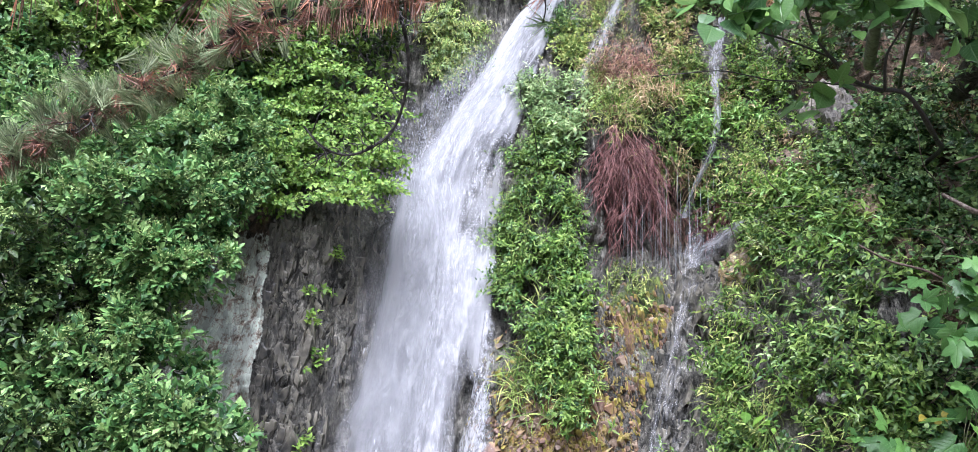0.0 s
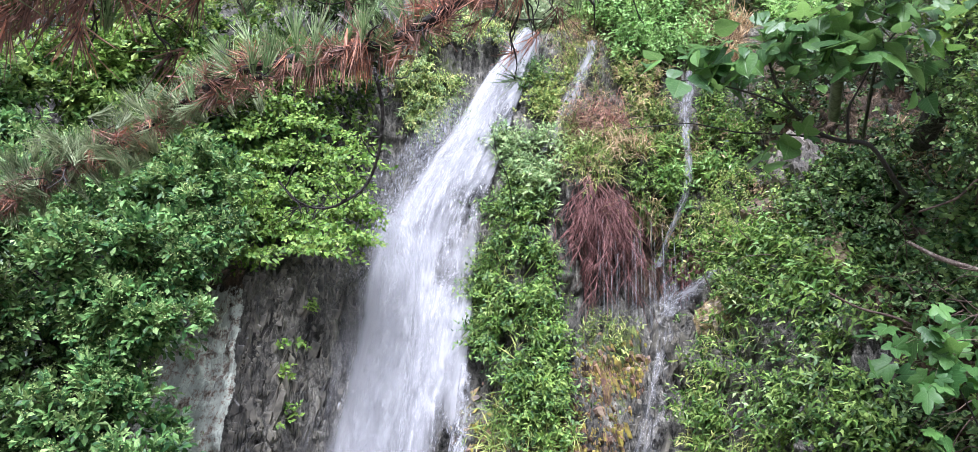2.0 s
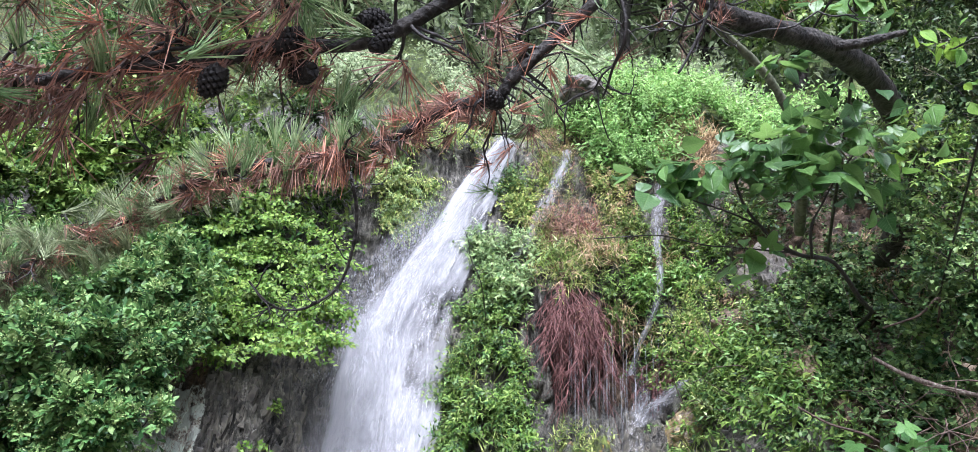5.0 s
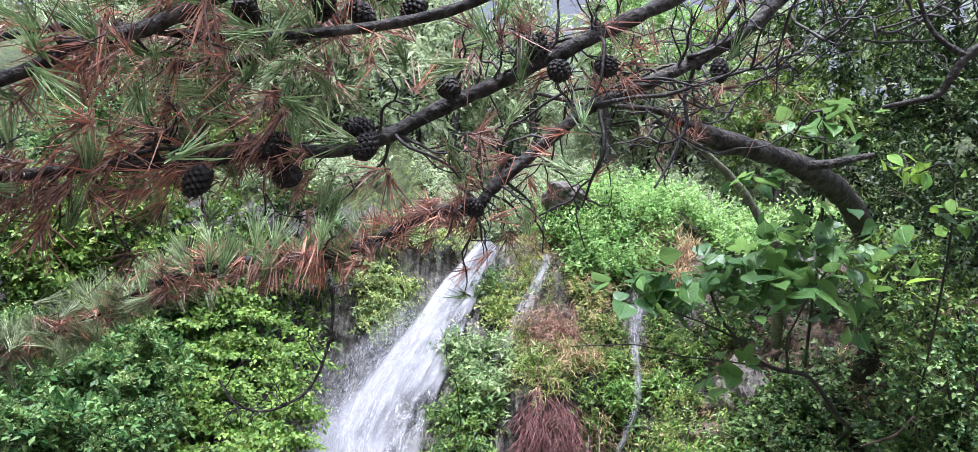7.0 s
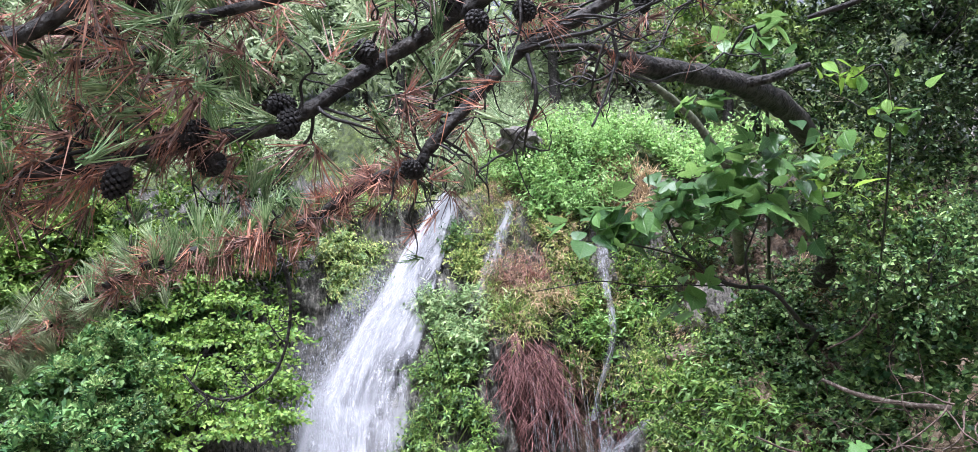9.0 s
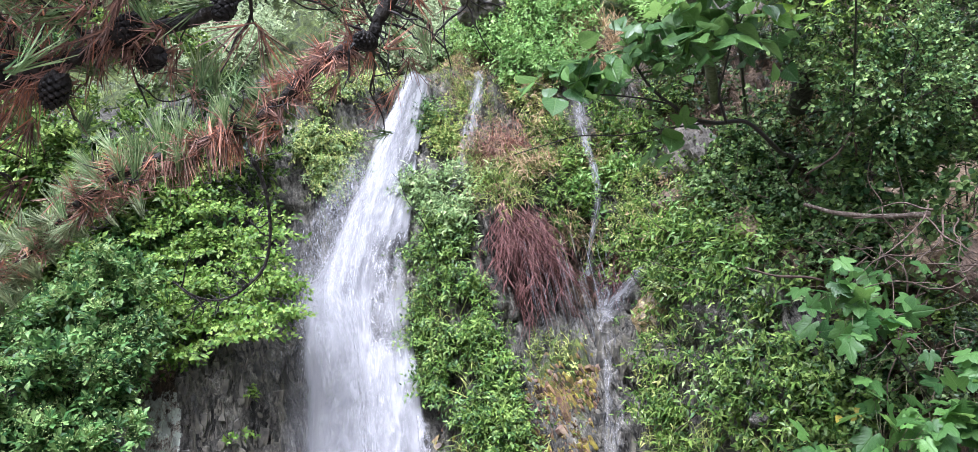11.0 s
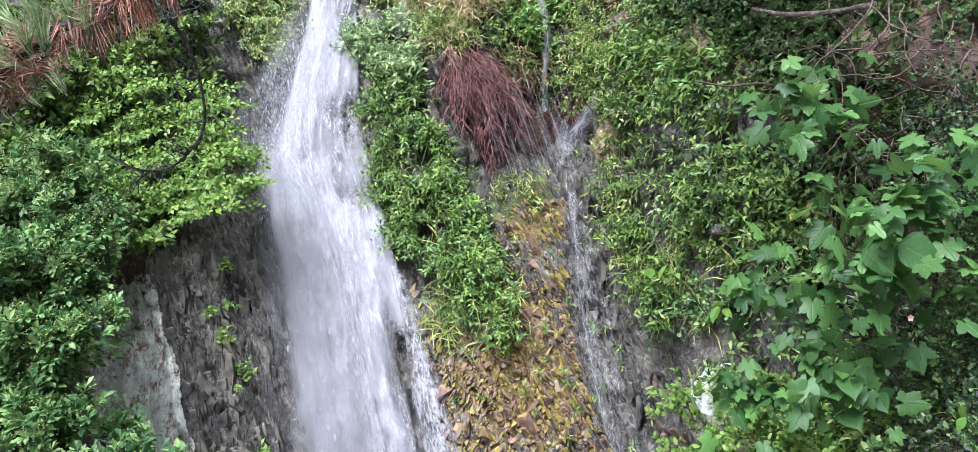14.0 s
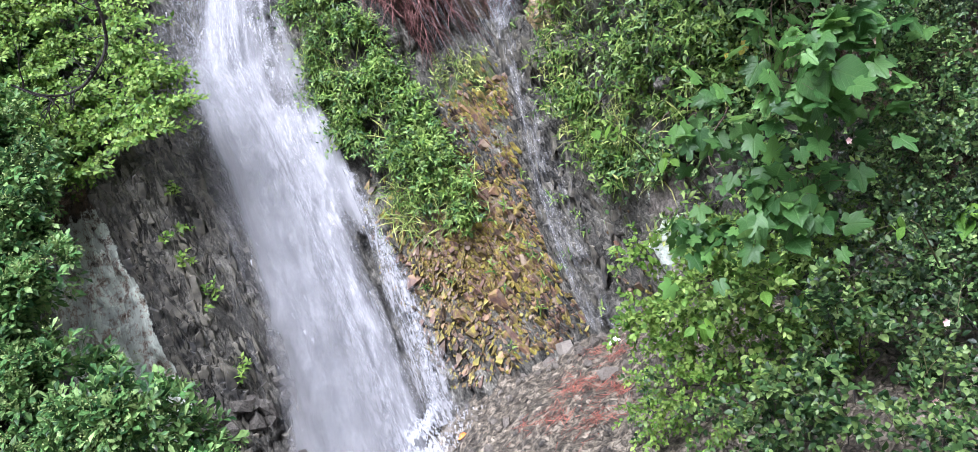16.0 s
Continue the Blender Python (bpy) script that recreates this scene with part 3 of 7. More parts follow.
def sprigs(r, roots, dirs, lens, k, leaf, width, shape, droop=0.15, spread=0.9, face=(0, -0.35, 0.8), start=0.15, tuft=False):
    """Leafy shoots: k leaves on each, winding round a stem that bends under its weight."""
    m = len(roots)
    dirs = unit(dirs)
    ref = np.where(np.abs(dirs[:, 2:3]) > 0.8, np.array([[1.0, 0, 0]]), np.array([[0, 0, 1.0]]))
    a = unit(np.cross(dirs, ref))
    b = np.cross(dirs, a)
    s = np.linspace(start, 1, k)[None] ** (0.45 if tuft else 1.0) * np.ones((m, 1))
    ang = np.arange(k)[None] * 2.4 + r.uniform(0, 6.28, (m, 1)) + r.normal(0, 0.3, (m, k))
    pos = roots[:, None] + dirs[:, None] * (lens[:, None] * s)[..., None]
    pos[..., 2] -= droop * lens[:, None] * s ** 2
    out = np.cos(ang)[..., None] * a[:, None] + np.sin(ang)[..., None] * b[:, None]
    tip = dirs[:, None] * (0.55 + 0.5 * s[..., None] ** 3) + out * spread + r.normal(0, 0.15, (m, k, 3))
    tip[..., 2] -= droop
    up = np.array(face) + 0.5 * dirs[:, None] + r.normal(0, 0.35, (m, k, 3))
    ln = leaf * r.uniform(0.6, 1.2, (m, k)) * (1.1 - 0.35 * s)
    lv = place_leaves(pos.reshape(-1, 3), tip.reshape(-1, 3), up.reshape(-1, 3), ln.ravel(), ln.ravel() * width, shape)
    bend = roots + dirs * lens[:, None] * 0.5
    bend[:, 2] -= droop * lens * 0.25
    end = pos[:, -1]
    return lv, (roots, bend, end)


def stems_mesh(lines, radius):
    """Thin three-sided stems along base, bend and end."""
    a, b, c = lines
    m = len(a)
    d = unit(c - a)
    ref = np.where(np.abs(d[:, 2:3]) > 0.8, np.array([[1.0, 0, 0]]), np.array([[0, 0, 1.0]]))
    s = unit(np.cross(d, ref))
    t = np.cross(d, s)
    rings = []
    for p, w in ((a, 1.0), (b, 0.75), (c, 0.35)):
        for ang in (0, 2.094, 4.189):
            rings.append(p + radius * w * (math.cos(ang) * s + math.sin(ang) * t))
    v = np.stack(rings, 1).reshape(-1, 3)
    f = []
    for ring in (0, 3):
        for i in range(3):
            j = (i + 1) % 3
            f.append((ring + i, ring + j, ring + 3 + j, ring + 3 + i))
    f = np.array(f)[None] + (np.arange(m) * 9)[:, None, None]
    return v, f.reshape(-1, 4)


def smooth_line(pts, n=6):
    """Catmull-Rom through the points."""
    p = np.array(pts, float)
    p = np.vstack([2 * p[0] - p[1], p, 2 * p[-1] - p[-2]])
    out = []
    for i in range(1, len(p) - 2):
        for t in np.linspace(0, 1, n, endpoint=False):
            out.append(0.5 * (2 * p[i] + (p[i + 1] - p[i - 1]) * t + (2 * p[i - 1] - 5 * p[i] + 4 * p[i + 1] - p[i + 2]) * t ** 2
                              + (3 * p[i] - p[i - 1] - 3 * p[i + 1] + p[i + 2]) * t ** 3))
    out.append(p[-2])
    return np.array(out)


def tube(pts, r0, r1, sides=7, knobs=0.0, seed=0):
    """A tapered round limb along the points, with uneven thickness."""
    p = np.asarray(pts, float)
    g = rng_of(seed)
    d = unit(np.gradient(p, axis=0))
    ref = np.array([0.13, 0.21, 0.97])
    s = unit(np.cross(d, ref))
    t = np.cross(d, s)
    w = np.linspace(r0, r1, len(p)) * (1 + knobs * g.normal(0, 1, len(p)))
    ang = np.linspace(0, 2 * np.pi, sides, endpoint=False)
    jit = 1 + knobs * 0.6 * g.normal(0, 1, (len(p), sides))
    v = p[:, None] + (w[:, None] * jit)[..., None] * (np.cos(ang)[None, :, None] * s[:, None] + np.sin(ang)[None, :, None] * t[:, None])
    idx = np.arange(len(p) * sides).reshape(len(p), sides)
    f = np.stack([idx[:-1], np.roll(idx[:-1], -1, 1), np.roll(idx[1:], -1, 1), idx[1:]], -1).reshape(-1, 4)
    v = v.reshape(-1, 3)
    v = np.vstack([v, p[0], p[-1]])
    caps = []
    for i in range(sides):
        j = (i + 1) % sides
        caps.append((len(v) - 2, idx[0, j], idx[0, i], idx[0, i]))
        caps.append((len(v) - 1, idx[-1, i], idx[-1, j], idx[-1, j]))
    return v, f, [c[:3] for c in caps]


def tube_mesh(name, lines):
    """lines: (points, r0, r1[, sides, knobs]). One mesh."""
    verts, faces, n = [], [], 0
    for i, (pts, r0, r1, *more) in enumerate(lines):
        v, f, caps = tube(pts, r0, r1, *(more or ()), seed=i)
        verts.append(v)
        faces += (f + n).tolist() + [tuple(c + n for c in cap) for cap in caps]
        n += len(v)
    me = bpy.data.meshes.new(name)
    me.from_pydata(np.vstack(verts).tolist(), [], faces)
    me.polygons.foreach_set("use_smooth", np.ones(len(me.polygons), bool))
    me.update()
    return me


# ---- the lie of the cliff ----
def ss(a, b, x):
    t = np.clip((x - a) / (b - a), 0, 1)
    return t * t * (3 - 2 * t)


def fall_x(z):
    """The middle of the waterfall at a height."""
    return np.interp(z, [-0.3, 0.8, 1.6, 2.4, 3.3, 3.65, 4.05, 4.5, 5.05, 5.6, 6.1, 7.0], [-0.97, -0.87, -0.83, -0.78, -0.75, -0.68, -0.56, -0.37, -0.15, 0.05, 0.27, 0.5])


def fall_half(z):
    return np.interp(z, [-0.3, 0.8, 1.6, 2.4, 3.3, 3.65, 4.05, 4.5, 5.05, 5.6, 6.1, 6.7], [0.62, 0.57, 0.54, 0.54, 0.58, 0.56, 0.49, 0.4, 0.32, 0.25, 0.16, 0.14])


def rill_x(z):
    """The middle of the side stream at a height."""
    return np.interp(z, [0.0, 0.5, 0.9, 1.3, 2.0, 2.5, 2.75, 2.95, 3.5, 4.2, 5.3], [1.03, 1.1, 1.18, 1.25, 1.49, 1.62, 1.74, 1.72, 1.73, 1.83, 2.08])


def rill_half(z):
    return np.interp(z, [0, 0.8, 1.3, 2.0, 2.6, 3.0, 4.2, 5.3], [0.13, 0.19, 0.17, 0.12, 0.1, 0.055, 0.06, 0.09])


def slab_rim(z):
    """The sharp outer edge of the dark slab."""
    return np.interp(z, [0.9, 1.35, 1.7, 2.05, 2.4, 2.8], [-1.94, -2.0, -1.99, -2.06, -2.07, -2.14])


def cliff_y(x, z):
    """How far back the rock face stands at a place across and a height."""
    x, z = np.asarray(x, float), np.asarray(z, float)
    main = 6.2 + 0.42 * z + 0.75 * np.maximum(z - 6.9, 0)
    bank = 4.75 - 0.50 * (x - 1.3) + 0.42 * z + 0.55 * np.maximum(z - 5.0, 0) + 0.45 * ss(2, 3, z) * (z - 2)
    bank = np.maximum(bank, 2.6 + 0.25 * z)
    s = ss(0, 1.1, x - (0.75 + 0.30 * z))
    y = main * (1 - s) + bank * s
    # the dark slab left of the fall, with a sharp outer edge from which a pale face turns away
    top = 1 - ss(2.55, 3.3, z)
    rim = slab_rim(z)
    slab = 0.95 * ss(-0.85, rim, x) - 0.36 * np.maximum(rim + 0.022 * np.sin(11 * z) + 0.016 * np.sin(27 * z + 1) - x, 0)
    y = y - slab * top
    left = np.maximum(5.6 + 0.5 * z + 0.25 * (x + 3) + 0.7 * np.maximum(z - 6.0, 0), 2.6 + 0.5 * z)
    lf = ss(-2.5, -3.4, x)
    y = y * (1 - lf) + left * lf
    # a jutting turf ledge over a hollow, right of the herbs
    y = y - 0.22 * np.exp(-((x - 1.2) / 0.65) ** 4 - ((z - 4.0) / 0.45) ** 2)
    y = y + 0.55 * np.exp(-((x - 1.25) / 0.62) ** 4 - ((z - 2.85) / 0.55) ** 2)
    y = y + 0.3 * np.exp(-((x - 1.95) / 0.12) ** 2 - ((z - 2.2) / 0.3) ** 2)
    y = y + 0.45 * np.exp(-((x - fall_x(z)) / 0.8) ** 2) * (1 - ss(7, 8, z))
    return y + 1.6 * np.exp(-((x - 0.35) / 0.75) ** 2) * ss(6.3, 7.3, z)


def on_cliff(x, z, off=0.0):
    """Points on the face, off metres out from it, and the outward normals."""
    x, z = np.asarray(x, float), np.asarray(z, float)
    y = cliff_y(x, z)
    e = 0.03
    gx = (cliff_y(x + e, z) - cliff_y(x - e, z)) / (2 * e)
    gz = (cliff_y(x, z + e) - cliff_y(x, z - e)) / (2 * e)
    nrm = unit(np.stack([gx, -np.ones_like(x), gz], -1))
    return np.stack([x, y, z], -1) + nrm * np.asarray(off)[..., None], nrm


def stuff(name, me, mat, parent, label=""):
    """A part of too many pieces to count."""
    return tagged(link(name, me, mat, parent, label), kind="stuff")


# ---- ground, cliff ----
def blob_at(p, cx, cz, rx, rz):
    return np.exp(-((p[:, 0] - cx) / rx) ** 4 - ((p[:, 2] - cz) / rz) ** 4)


def build_cliff():
    xs = np.concatenate([np.linspace(-45, -8, 14), np.linspace(-7.5, -3.3, 30), np.linspace(-3.2, 2.4, 230), np.linspace(2.45, 4.6, 60), np.linspace(4.8, 9, 24), np.linspace(10, 45, 12)])
    zs = np.concatenate([np.linspace(-0.8, 4.6, 220), np.linspace(4.65, 7.6, 80), np.linspace(7.8, 13, 30), np.linspace(13.6, 26, 16)])
    gx, gz = np.meshgrid(xs, zs)
    pts, nrm = on_cliff(gx, gz)
    flat, nf = pts.reshape(-1, 3), nrm.reshape(-1, 3)
    d = np.empty(len(flat))
    for i, (x, y, z) in enumerate(flat):
        # slanting beds of slate, broken ledges and small relief
        bed = x * 0.97 + z * 0.16
        a = noise.fractal(Vector((x * 0.7, y * 0.7, z * 0.7)), 1.0, 2.0, 4)
        b = noise.fractal(Vector((bed * 4.5, z * 1.1, y * 1.2)), 0.8, 2.1, 6)
        c = noise.noise(Vector((x * 5, y * 5, z * 5)))
        e = abs(noise.noise(Vector((bed * 8, z * 2.6, y * 2.2))))
        h = abs(noise.noise(Vector((bed * 17, z * 7, y * 6))))
        d[i] = 0.12 * a + 0.1 * b + 0.025 * c - 0.08 * e - 0.05 * h + 0.05 * noise.cell(Vector((bed * 5, z * 2.2, y * 1.5))) + 0.035 * noise.cell(Vector((bed * 13, z * 5.5, y * 4)))
    shaly = np.clip(blob_at(flat, 0.4, 0.8, 0.95, 1.0) + blob_at(flat, 1.55, 1.0, 0.25, 0.8) + 0.7 * blob_at(flat, 1.85, 2.4, 0.3, 0.3), 0, 1)
    warp = np.array([noise.noise(Vector(p * 1.7)) for p in flat]) * 0.9
    cross = flat[:, 0] + 0.2 * flat[:, 2]
    d = d * (1 - 0.5 * shaly) + shaly * (0.05 * ((cross * 7 + warp) % 1) + 0.03 * ((cross * 17 + 2.3 * warp) % 1) + 0.025 * ((flat[:, 2] * 6 - cross * 4 + 1.7 * warp) % 1) - 0.05)
    calm = ss(-0.9, -1.3, flat[:, 0]) * ss(0.45, 0.9, flat[:, 2]) * ss(3.4, 2.9, flat[:, 2])
    flat = flat + nf * (d * (1 - 0.5 * calm))[:, None]
    ny, nx = gx.shape
    idx = np.arange(nx * ny).reshape(ny, nx)
    f = np.stack([idx[:-1, :-1], idx[:-1, 1:], idx[1:, 1:], idx[1:, :-1]], -1).reshape(-1, 4)
    me = fast_mesh("cliff_face", flat, f, False)
    x, z = flat[:, 0], flat[:, 2]

    def blob(cx, cz, rx, rz):
        return np.exp(-(((x - cx) / rx) ** 2 + ((z - cz) / rz) ** 2))

    masks = {
        "ochre": 0.58 * blob(0.35, 0.8, 0.95, 1.05) + 0.3 * blob(1.6, 1.1, 0.2, 0.6) + 0.75 * blob(1.1, 1.98, 0.4, 0.16) + 0.5 * blob(1.75, 2.4, 0.3, 0.3),
        "moss": 0.22 * ss(-0.5, 0.4, x) + 0.5 * blob(-0.9, 5.4, 0.9, 1.2) + 0.25 * blob(0.9, 2.2, 0.5, 0.4) + 0.34 * blob(1.3, 1.2, 0.35, 1.1) + 0.22 * blob(-1.5, 0.9, 0.35, 1.1) + 0.12 * blob(-1.5, 0.6, 0.45, 0.7) + 0.85 * ss(6.0, 7.2, z) + 0.3 * blob(0.9, 4.6, 0.5, 0.6),
        "soil": 0.3 * ss(0.02, -0.04, x - slab_rim(z)) * ss(-3.0, -2.7, x) * ss(0.2, 0.7, z) * ss(3.1, 2.6, z) + 0.3 * blob(-1.65, 1.0, 0.3, 0.9) + 0.3 * ss(1.3, 2.0, x) * (1 - ss(5.5, 6.5, z)) + 0.6 * ss(2.3, 3.2, x) * (1 - ss(4.5, 6, z)) + 0.5 * np.exp(-((x + 2.3) / 0.3) ** 2 - ((z - 2.6) / 0.35) ** 2) + 0.45 * blob(1.0, 3.9, 0.5, 0.6) + 0.5 * blob(2.6, 6.3, 0.8, 0.7) + 0.5 * blob(0.75, 5.9, 0.4, 0.7) + 0.45 * blob(2.42, 3.45, 0.2, 0.25) + 0.4 * blob(2.5, 2.8, 0.15, 0.6),
        "lichen": (0.52 + 0.08 * ss(2.15, 1.8, z)) * ss(0.06, -0.03, x - slab_rim(z)) * ss(-3.0, -2.7, x) * ss(0.3, 0.8, z) * ss(2.9, 2.4, z) + 0.62 * blob(1.56, 0.4, 0.14, 0.16) + 0.4 * blob(1.6, 0.75, 0.12, 0.2) + 0.3 * blob(2.65, 3.8, 0.12, 0.25),
    }
    dry = 1 - np.exp(-((x - rill_x(z)) / (rill_half(z) + 0.06)) ** 4) * (1 - ss(3.0, 3.4, z))
    masks["ochre"], masks["moss"] = masks["ochre"] * dry, masks["moss"] * dry
    for k, v in masks.items():
        me.attributes.new(k, "FLOAT", "POINT").data.foreach_set("value", v.astype(np.float32))
    ob = link("cliff_face", me, CLIFF)
    return tagged(ob, "wet dark slate cliff with ochre stains, moss and pale lichen", "cliff", kind="structure")


cliff = build_cliff()


def build_ground():
    """One sheet to the horizon: a rocky shelf before the fall, falling to a wet hollow under it."""
    xs = np.concatenate([-np.geomspace(600, 5, 16), np.linspace(-4.5, 4.5, 200), np.geomspace(5, 600, 16)])
    ys = np.concatenate([-np.geomspace(600, 3, 14), np.linspace(-2.5, 3.0, 20), np.linspace(3.1, 8.2, 160), np.geomspace(9, 900, 16)])
    gx, gy = np.meshgrid(xs, ys)
    z = -0.16 + 0.0 * gx
    z = z - 0.5 * np.exp(-((gx + 1.15) / 0.75) ** 2 - ((gy - 5.6) / 1.0) ** 2)
    z = z + 0.12 * ss(0.4, 1.4, gx) * ss(6.6, 5.0, gy)
    near = (np.abs(gx) < 6) & (gy > 2) & (gy < 9)
    for i, j in zip(*np.nonzero(near)):
        x, y = gx[i, j], gy[i, j]
        z[i, j] += 0.07 * noise.fractal(Vector((x * 1.6, y * 1.6, 3.0)), 1.0, 2.0, 5) + 0.06 * abs(noise.noise(Vector((x * 6, y * 6, 0)))) + 0.03 * noise.noise(Vector((x * 15, y * 15, 2)))
    v = np.stack([gx, gy, z], -1).reshape(-1, 3)
    ny, nx = gx.shape
    idx = np.arange(nx * ny).reshape(ny, nx)
    f = np.stack([idx[:-1, :-1], idx[:-1, 1:], idx[1:, 1:], idx[1:, :-1]], -1).reshape(-1, 4)
    me = fast_mesh("ground", v, f, False)
    return tagged(link("ground", me, GROUND), "grey-brown trodden rock shelf below the fall", "ground", kind="structure")


ground = build_ground()


# ---- water ----
def water_sheet(name, centre, half, z0, z1, off, mat, parent, seed, nx=60, nz=220, bulge=0.12, rough=0.02, body=None):
    g = rng_of(seed)
    zs = np.linspace(z1, z0, nz)
    us = np.linspace(-1, 1, nx)
    gu, gz = np.meshgrid(us, zs)
    gx = centre(gz) + gu * half(gz)
    pts, nrm = on_cliff(gx, gz, off + bulge * (1 - gu ** 2))
    d = np.zeros(gu.shape)
    for i in range(nz):
        for j in range(nx):
            u, z = gu[i, j] * half(zs[i]) * 2, zs[i]
            d[i, j] = noise.fractal(Vector((u * 3.5 + seed, z * 0.9, seed * 2.1)), 1.0, 2.0, 2)
    pts = pts + nrm * (rough * d)[..., None]
    idx = np.arange(nx * nz).reshape(nz, nx)
    f = np.stack([idx[:-1, :-1], idx[1:, :-1], idx[1:, 1:], idx[:-1, 1:]], -1).reshape(-1, 4)
    me = fast_mesh(name, pts.reshape(-1, 3), f, True)
    uvs = np.stack([gu * half(gz), gz], -1).reshape(-1, 2)
    lay = me.uv_layers.new(name="flow")
    lay.data.foreach_set("uv", uvs[f.ravel()].astype(np.float32).ravel())
    thick = body(gu, gz) if body else 0.5 * (1 - np.abs(gu) ** 2.5)
    me.attributes.new("body", "FLOAT", "POINT").data.foreach_set("value", thick.ravel().astype(np.float32))
    return link(name, me, mat, parent)


fall = thing("waterfall", (0, 0, 0), "white foaming waterfall pouring down a dark wet cliff", "waterfall", kind="stuff")


def fall_body(core, torn, soft_left):
    """Thickness of the fall: full in the middle and left of it, blown to mist at the left edge, torn open on the right."""
    def body(u, z):
        upper = ss(3.2, 3.9, z) * ss(5.3, 4.5, z)
        left = ss(-1.02, -1.02 + soft_left * (1 + 0.9 * upper), u)
        right = ss(1.0, 0.84, u)
        gaps = ss(-0.05, 0.35, u) * ss(2.3, 2.8, z) * ss(4.3, 3.6, z)
        gaps = np.maximum(gaps, ss(0.15, 0.6, u) * ss(4.2, 4.6, z) * ss(5.6, 4.9, z) * 0.7)
        gaps = np.maximum(gaps, ss(0.1, 0.75, u) * ss(2.6, 1.2, z) + 0.9 * ss(0.48, 0.7, u) * ss(1.6, 0.9, z))
        return core * left * right - 0.25 * (1 - left) - 0.3 * (1 - right) - torn * gaps + 0.25 * ss(5.2, 5.8, z)
    return body


water_sheet("water_sheet", lambda z: fall_x(z) - 0.01, lambda z: fall_half(z) * 1.14, -0.45, 6.14, 0.07, water_mat("water_back", 5, 1.1, 1, 2.8, 1.0, 0.22, 0.95), fall, 1, body=fall_body(1.35, 0.95, 0.36))
water_sheet("water_sheet", fall_x, lambda z: fall_half(z) * 1.06, -0.45, 6.14, 0.15, water_mat("water_mid", 6, 1.5, 2, 3.4, 0.9, 0.35, 1.03), fall, 2, body=fall_body(0.8, 0.62, 0.5))
water_sheet("water_sheet", lambda z: fall_x(z) - 0.04, lambda z: fall_half(z) * 0.92, -0.45, 6.1, 0.24, water_mat("water_front", 9, 2.4, 3, 4.2, 0.75, 0.55, 1.06), fall, 3, body=fall_body(0.5, 0.3, 0.5))
# a thin side spill low down, and the veils of mist that blow over the dark slab
water_sheet("side_spill", lambda z: np.interp(z, [-0.2, 0.6, 1.5, 2.0], [-0.42, -0.35, -0.26, -0.25]), lambda z: np.interp(z, [-0.2, 0.8, 1.5, 2.0], [0.21, 0.15, 0.08, 0.05]), -0.3, 1.95, 0.06, water_mat("water_spill", 16, 4, 4, 4.2, 0.85, 0.5), fall, 4, nx=20, nz=80)
water_sheet("veil", lambda z: fall_x(z) - 0.6, lambda z: np.interp(z, [0.2, 2.5, 3.8, 4.6], [0.22, 0.26, 0.42, 0.25]), 0.0, 4.7, 0.08, water_mat("water_veil", 26, 0.9, 5, 2.6, 0.3, 0.35), fall, 5, nx=24, nz=120, body=lambda u, z: 0.25 + 0.25 * u - 0.35 * np.abs(u) ** 3)
water_sheet("veil", lambda z: fall_x(z) - 0.42, lambda z: np.interp(z, [0.0, 2.5, 3.8, 4.6], [0.38, 0.42, 0.52, 0.3]), -0.3, 4.9, 0.34, water_mat("water_mist", 3, 0.8, 9, 2.2, 0.24, 0.2), fall, 9, nx=24, nz=120, body=lambda u, z: 0.62 - 0.75 * np.abs(u) ** 1.6 - 0.3 * ss(4.3, 4.9, z))


def drops(name, centre, half, z0, z1, n, parent, seed, reach=0.3, size=0.012, stretch=3.0):
    g = rng_of(seed)
    z = g.uniform(z0, z1, n)
    x = centre(z) + half(z) * g.normal(0, 0.5, n)
    p, nrm = on_cliff(x, z, np.abs(g.normal(0.12, reach * 0.5, n)) + 0.03)
    tip = np.stack([g.normal(-0.05, 0.12, n), -np.abs(g.normal(0.1, 0.15, n)), -np.ones(n)], -1)
    w = size * g.lognormal(-0.35, 0.5, n)
    up = np.tile([0.0, -1.0, 0.2], (n, 1)) + g.normal(0, 0.4, (n, 3))
    v, f = place_leaves(p, tip, up, w * stretch * g.uniform(0.4, 1.4, n), w, NEEDLES)
    return stuff(name, fast_mesh(name, v, f), DROPS, parent)


drops("spray", fall_x, fall_half, -0.2, 6.2, 4500, fall, 11, 0.35, 0.006)
drops("mist", lambda z: fall_x(z) - 0.45, lambda z: 0.28 + 0 * z, 2.6, 4.9, 9000, fall, 12, 0.3, 0.0042, 3.4)

def splash(name, path, n, spread, parent, seed):
    """Flung drops along a curved line."""
    g = rng_of(seed)
    line = smooth_line(path, 12)
    k = g.integers(0, len(line), n)
    p = line[k] + g.normal(0, 1, (n, 3)) * spread
    tip = np.stack([g.normal(0, 0.4, n), g.normal(-0.2, 0.3, n), -np.ones(n)], -1)
    w = 0.009 * g.lognormal(-0.3, 0.5, n)
    v, f = place_leaves(p, tip, g.normal(0, 1, (n, 3)) + (0, -2, 0), w * 2.2, w, NEEDLES)
    return stuff(name, fast_mesh(name, v, f), DROPS, parent)


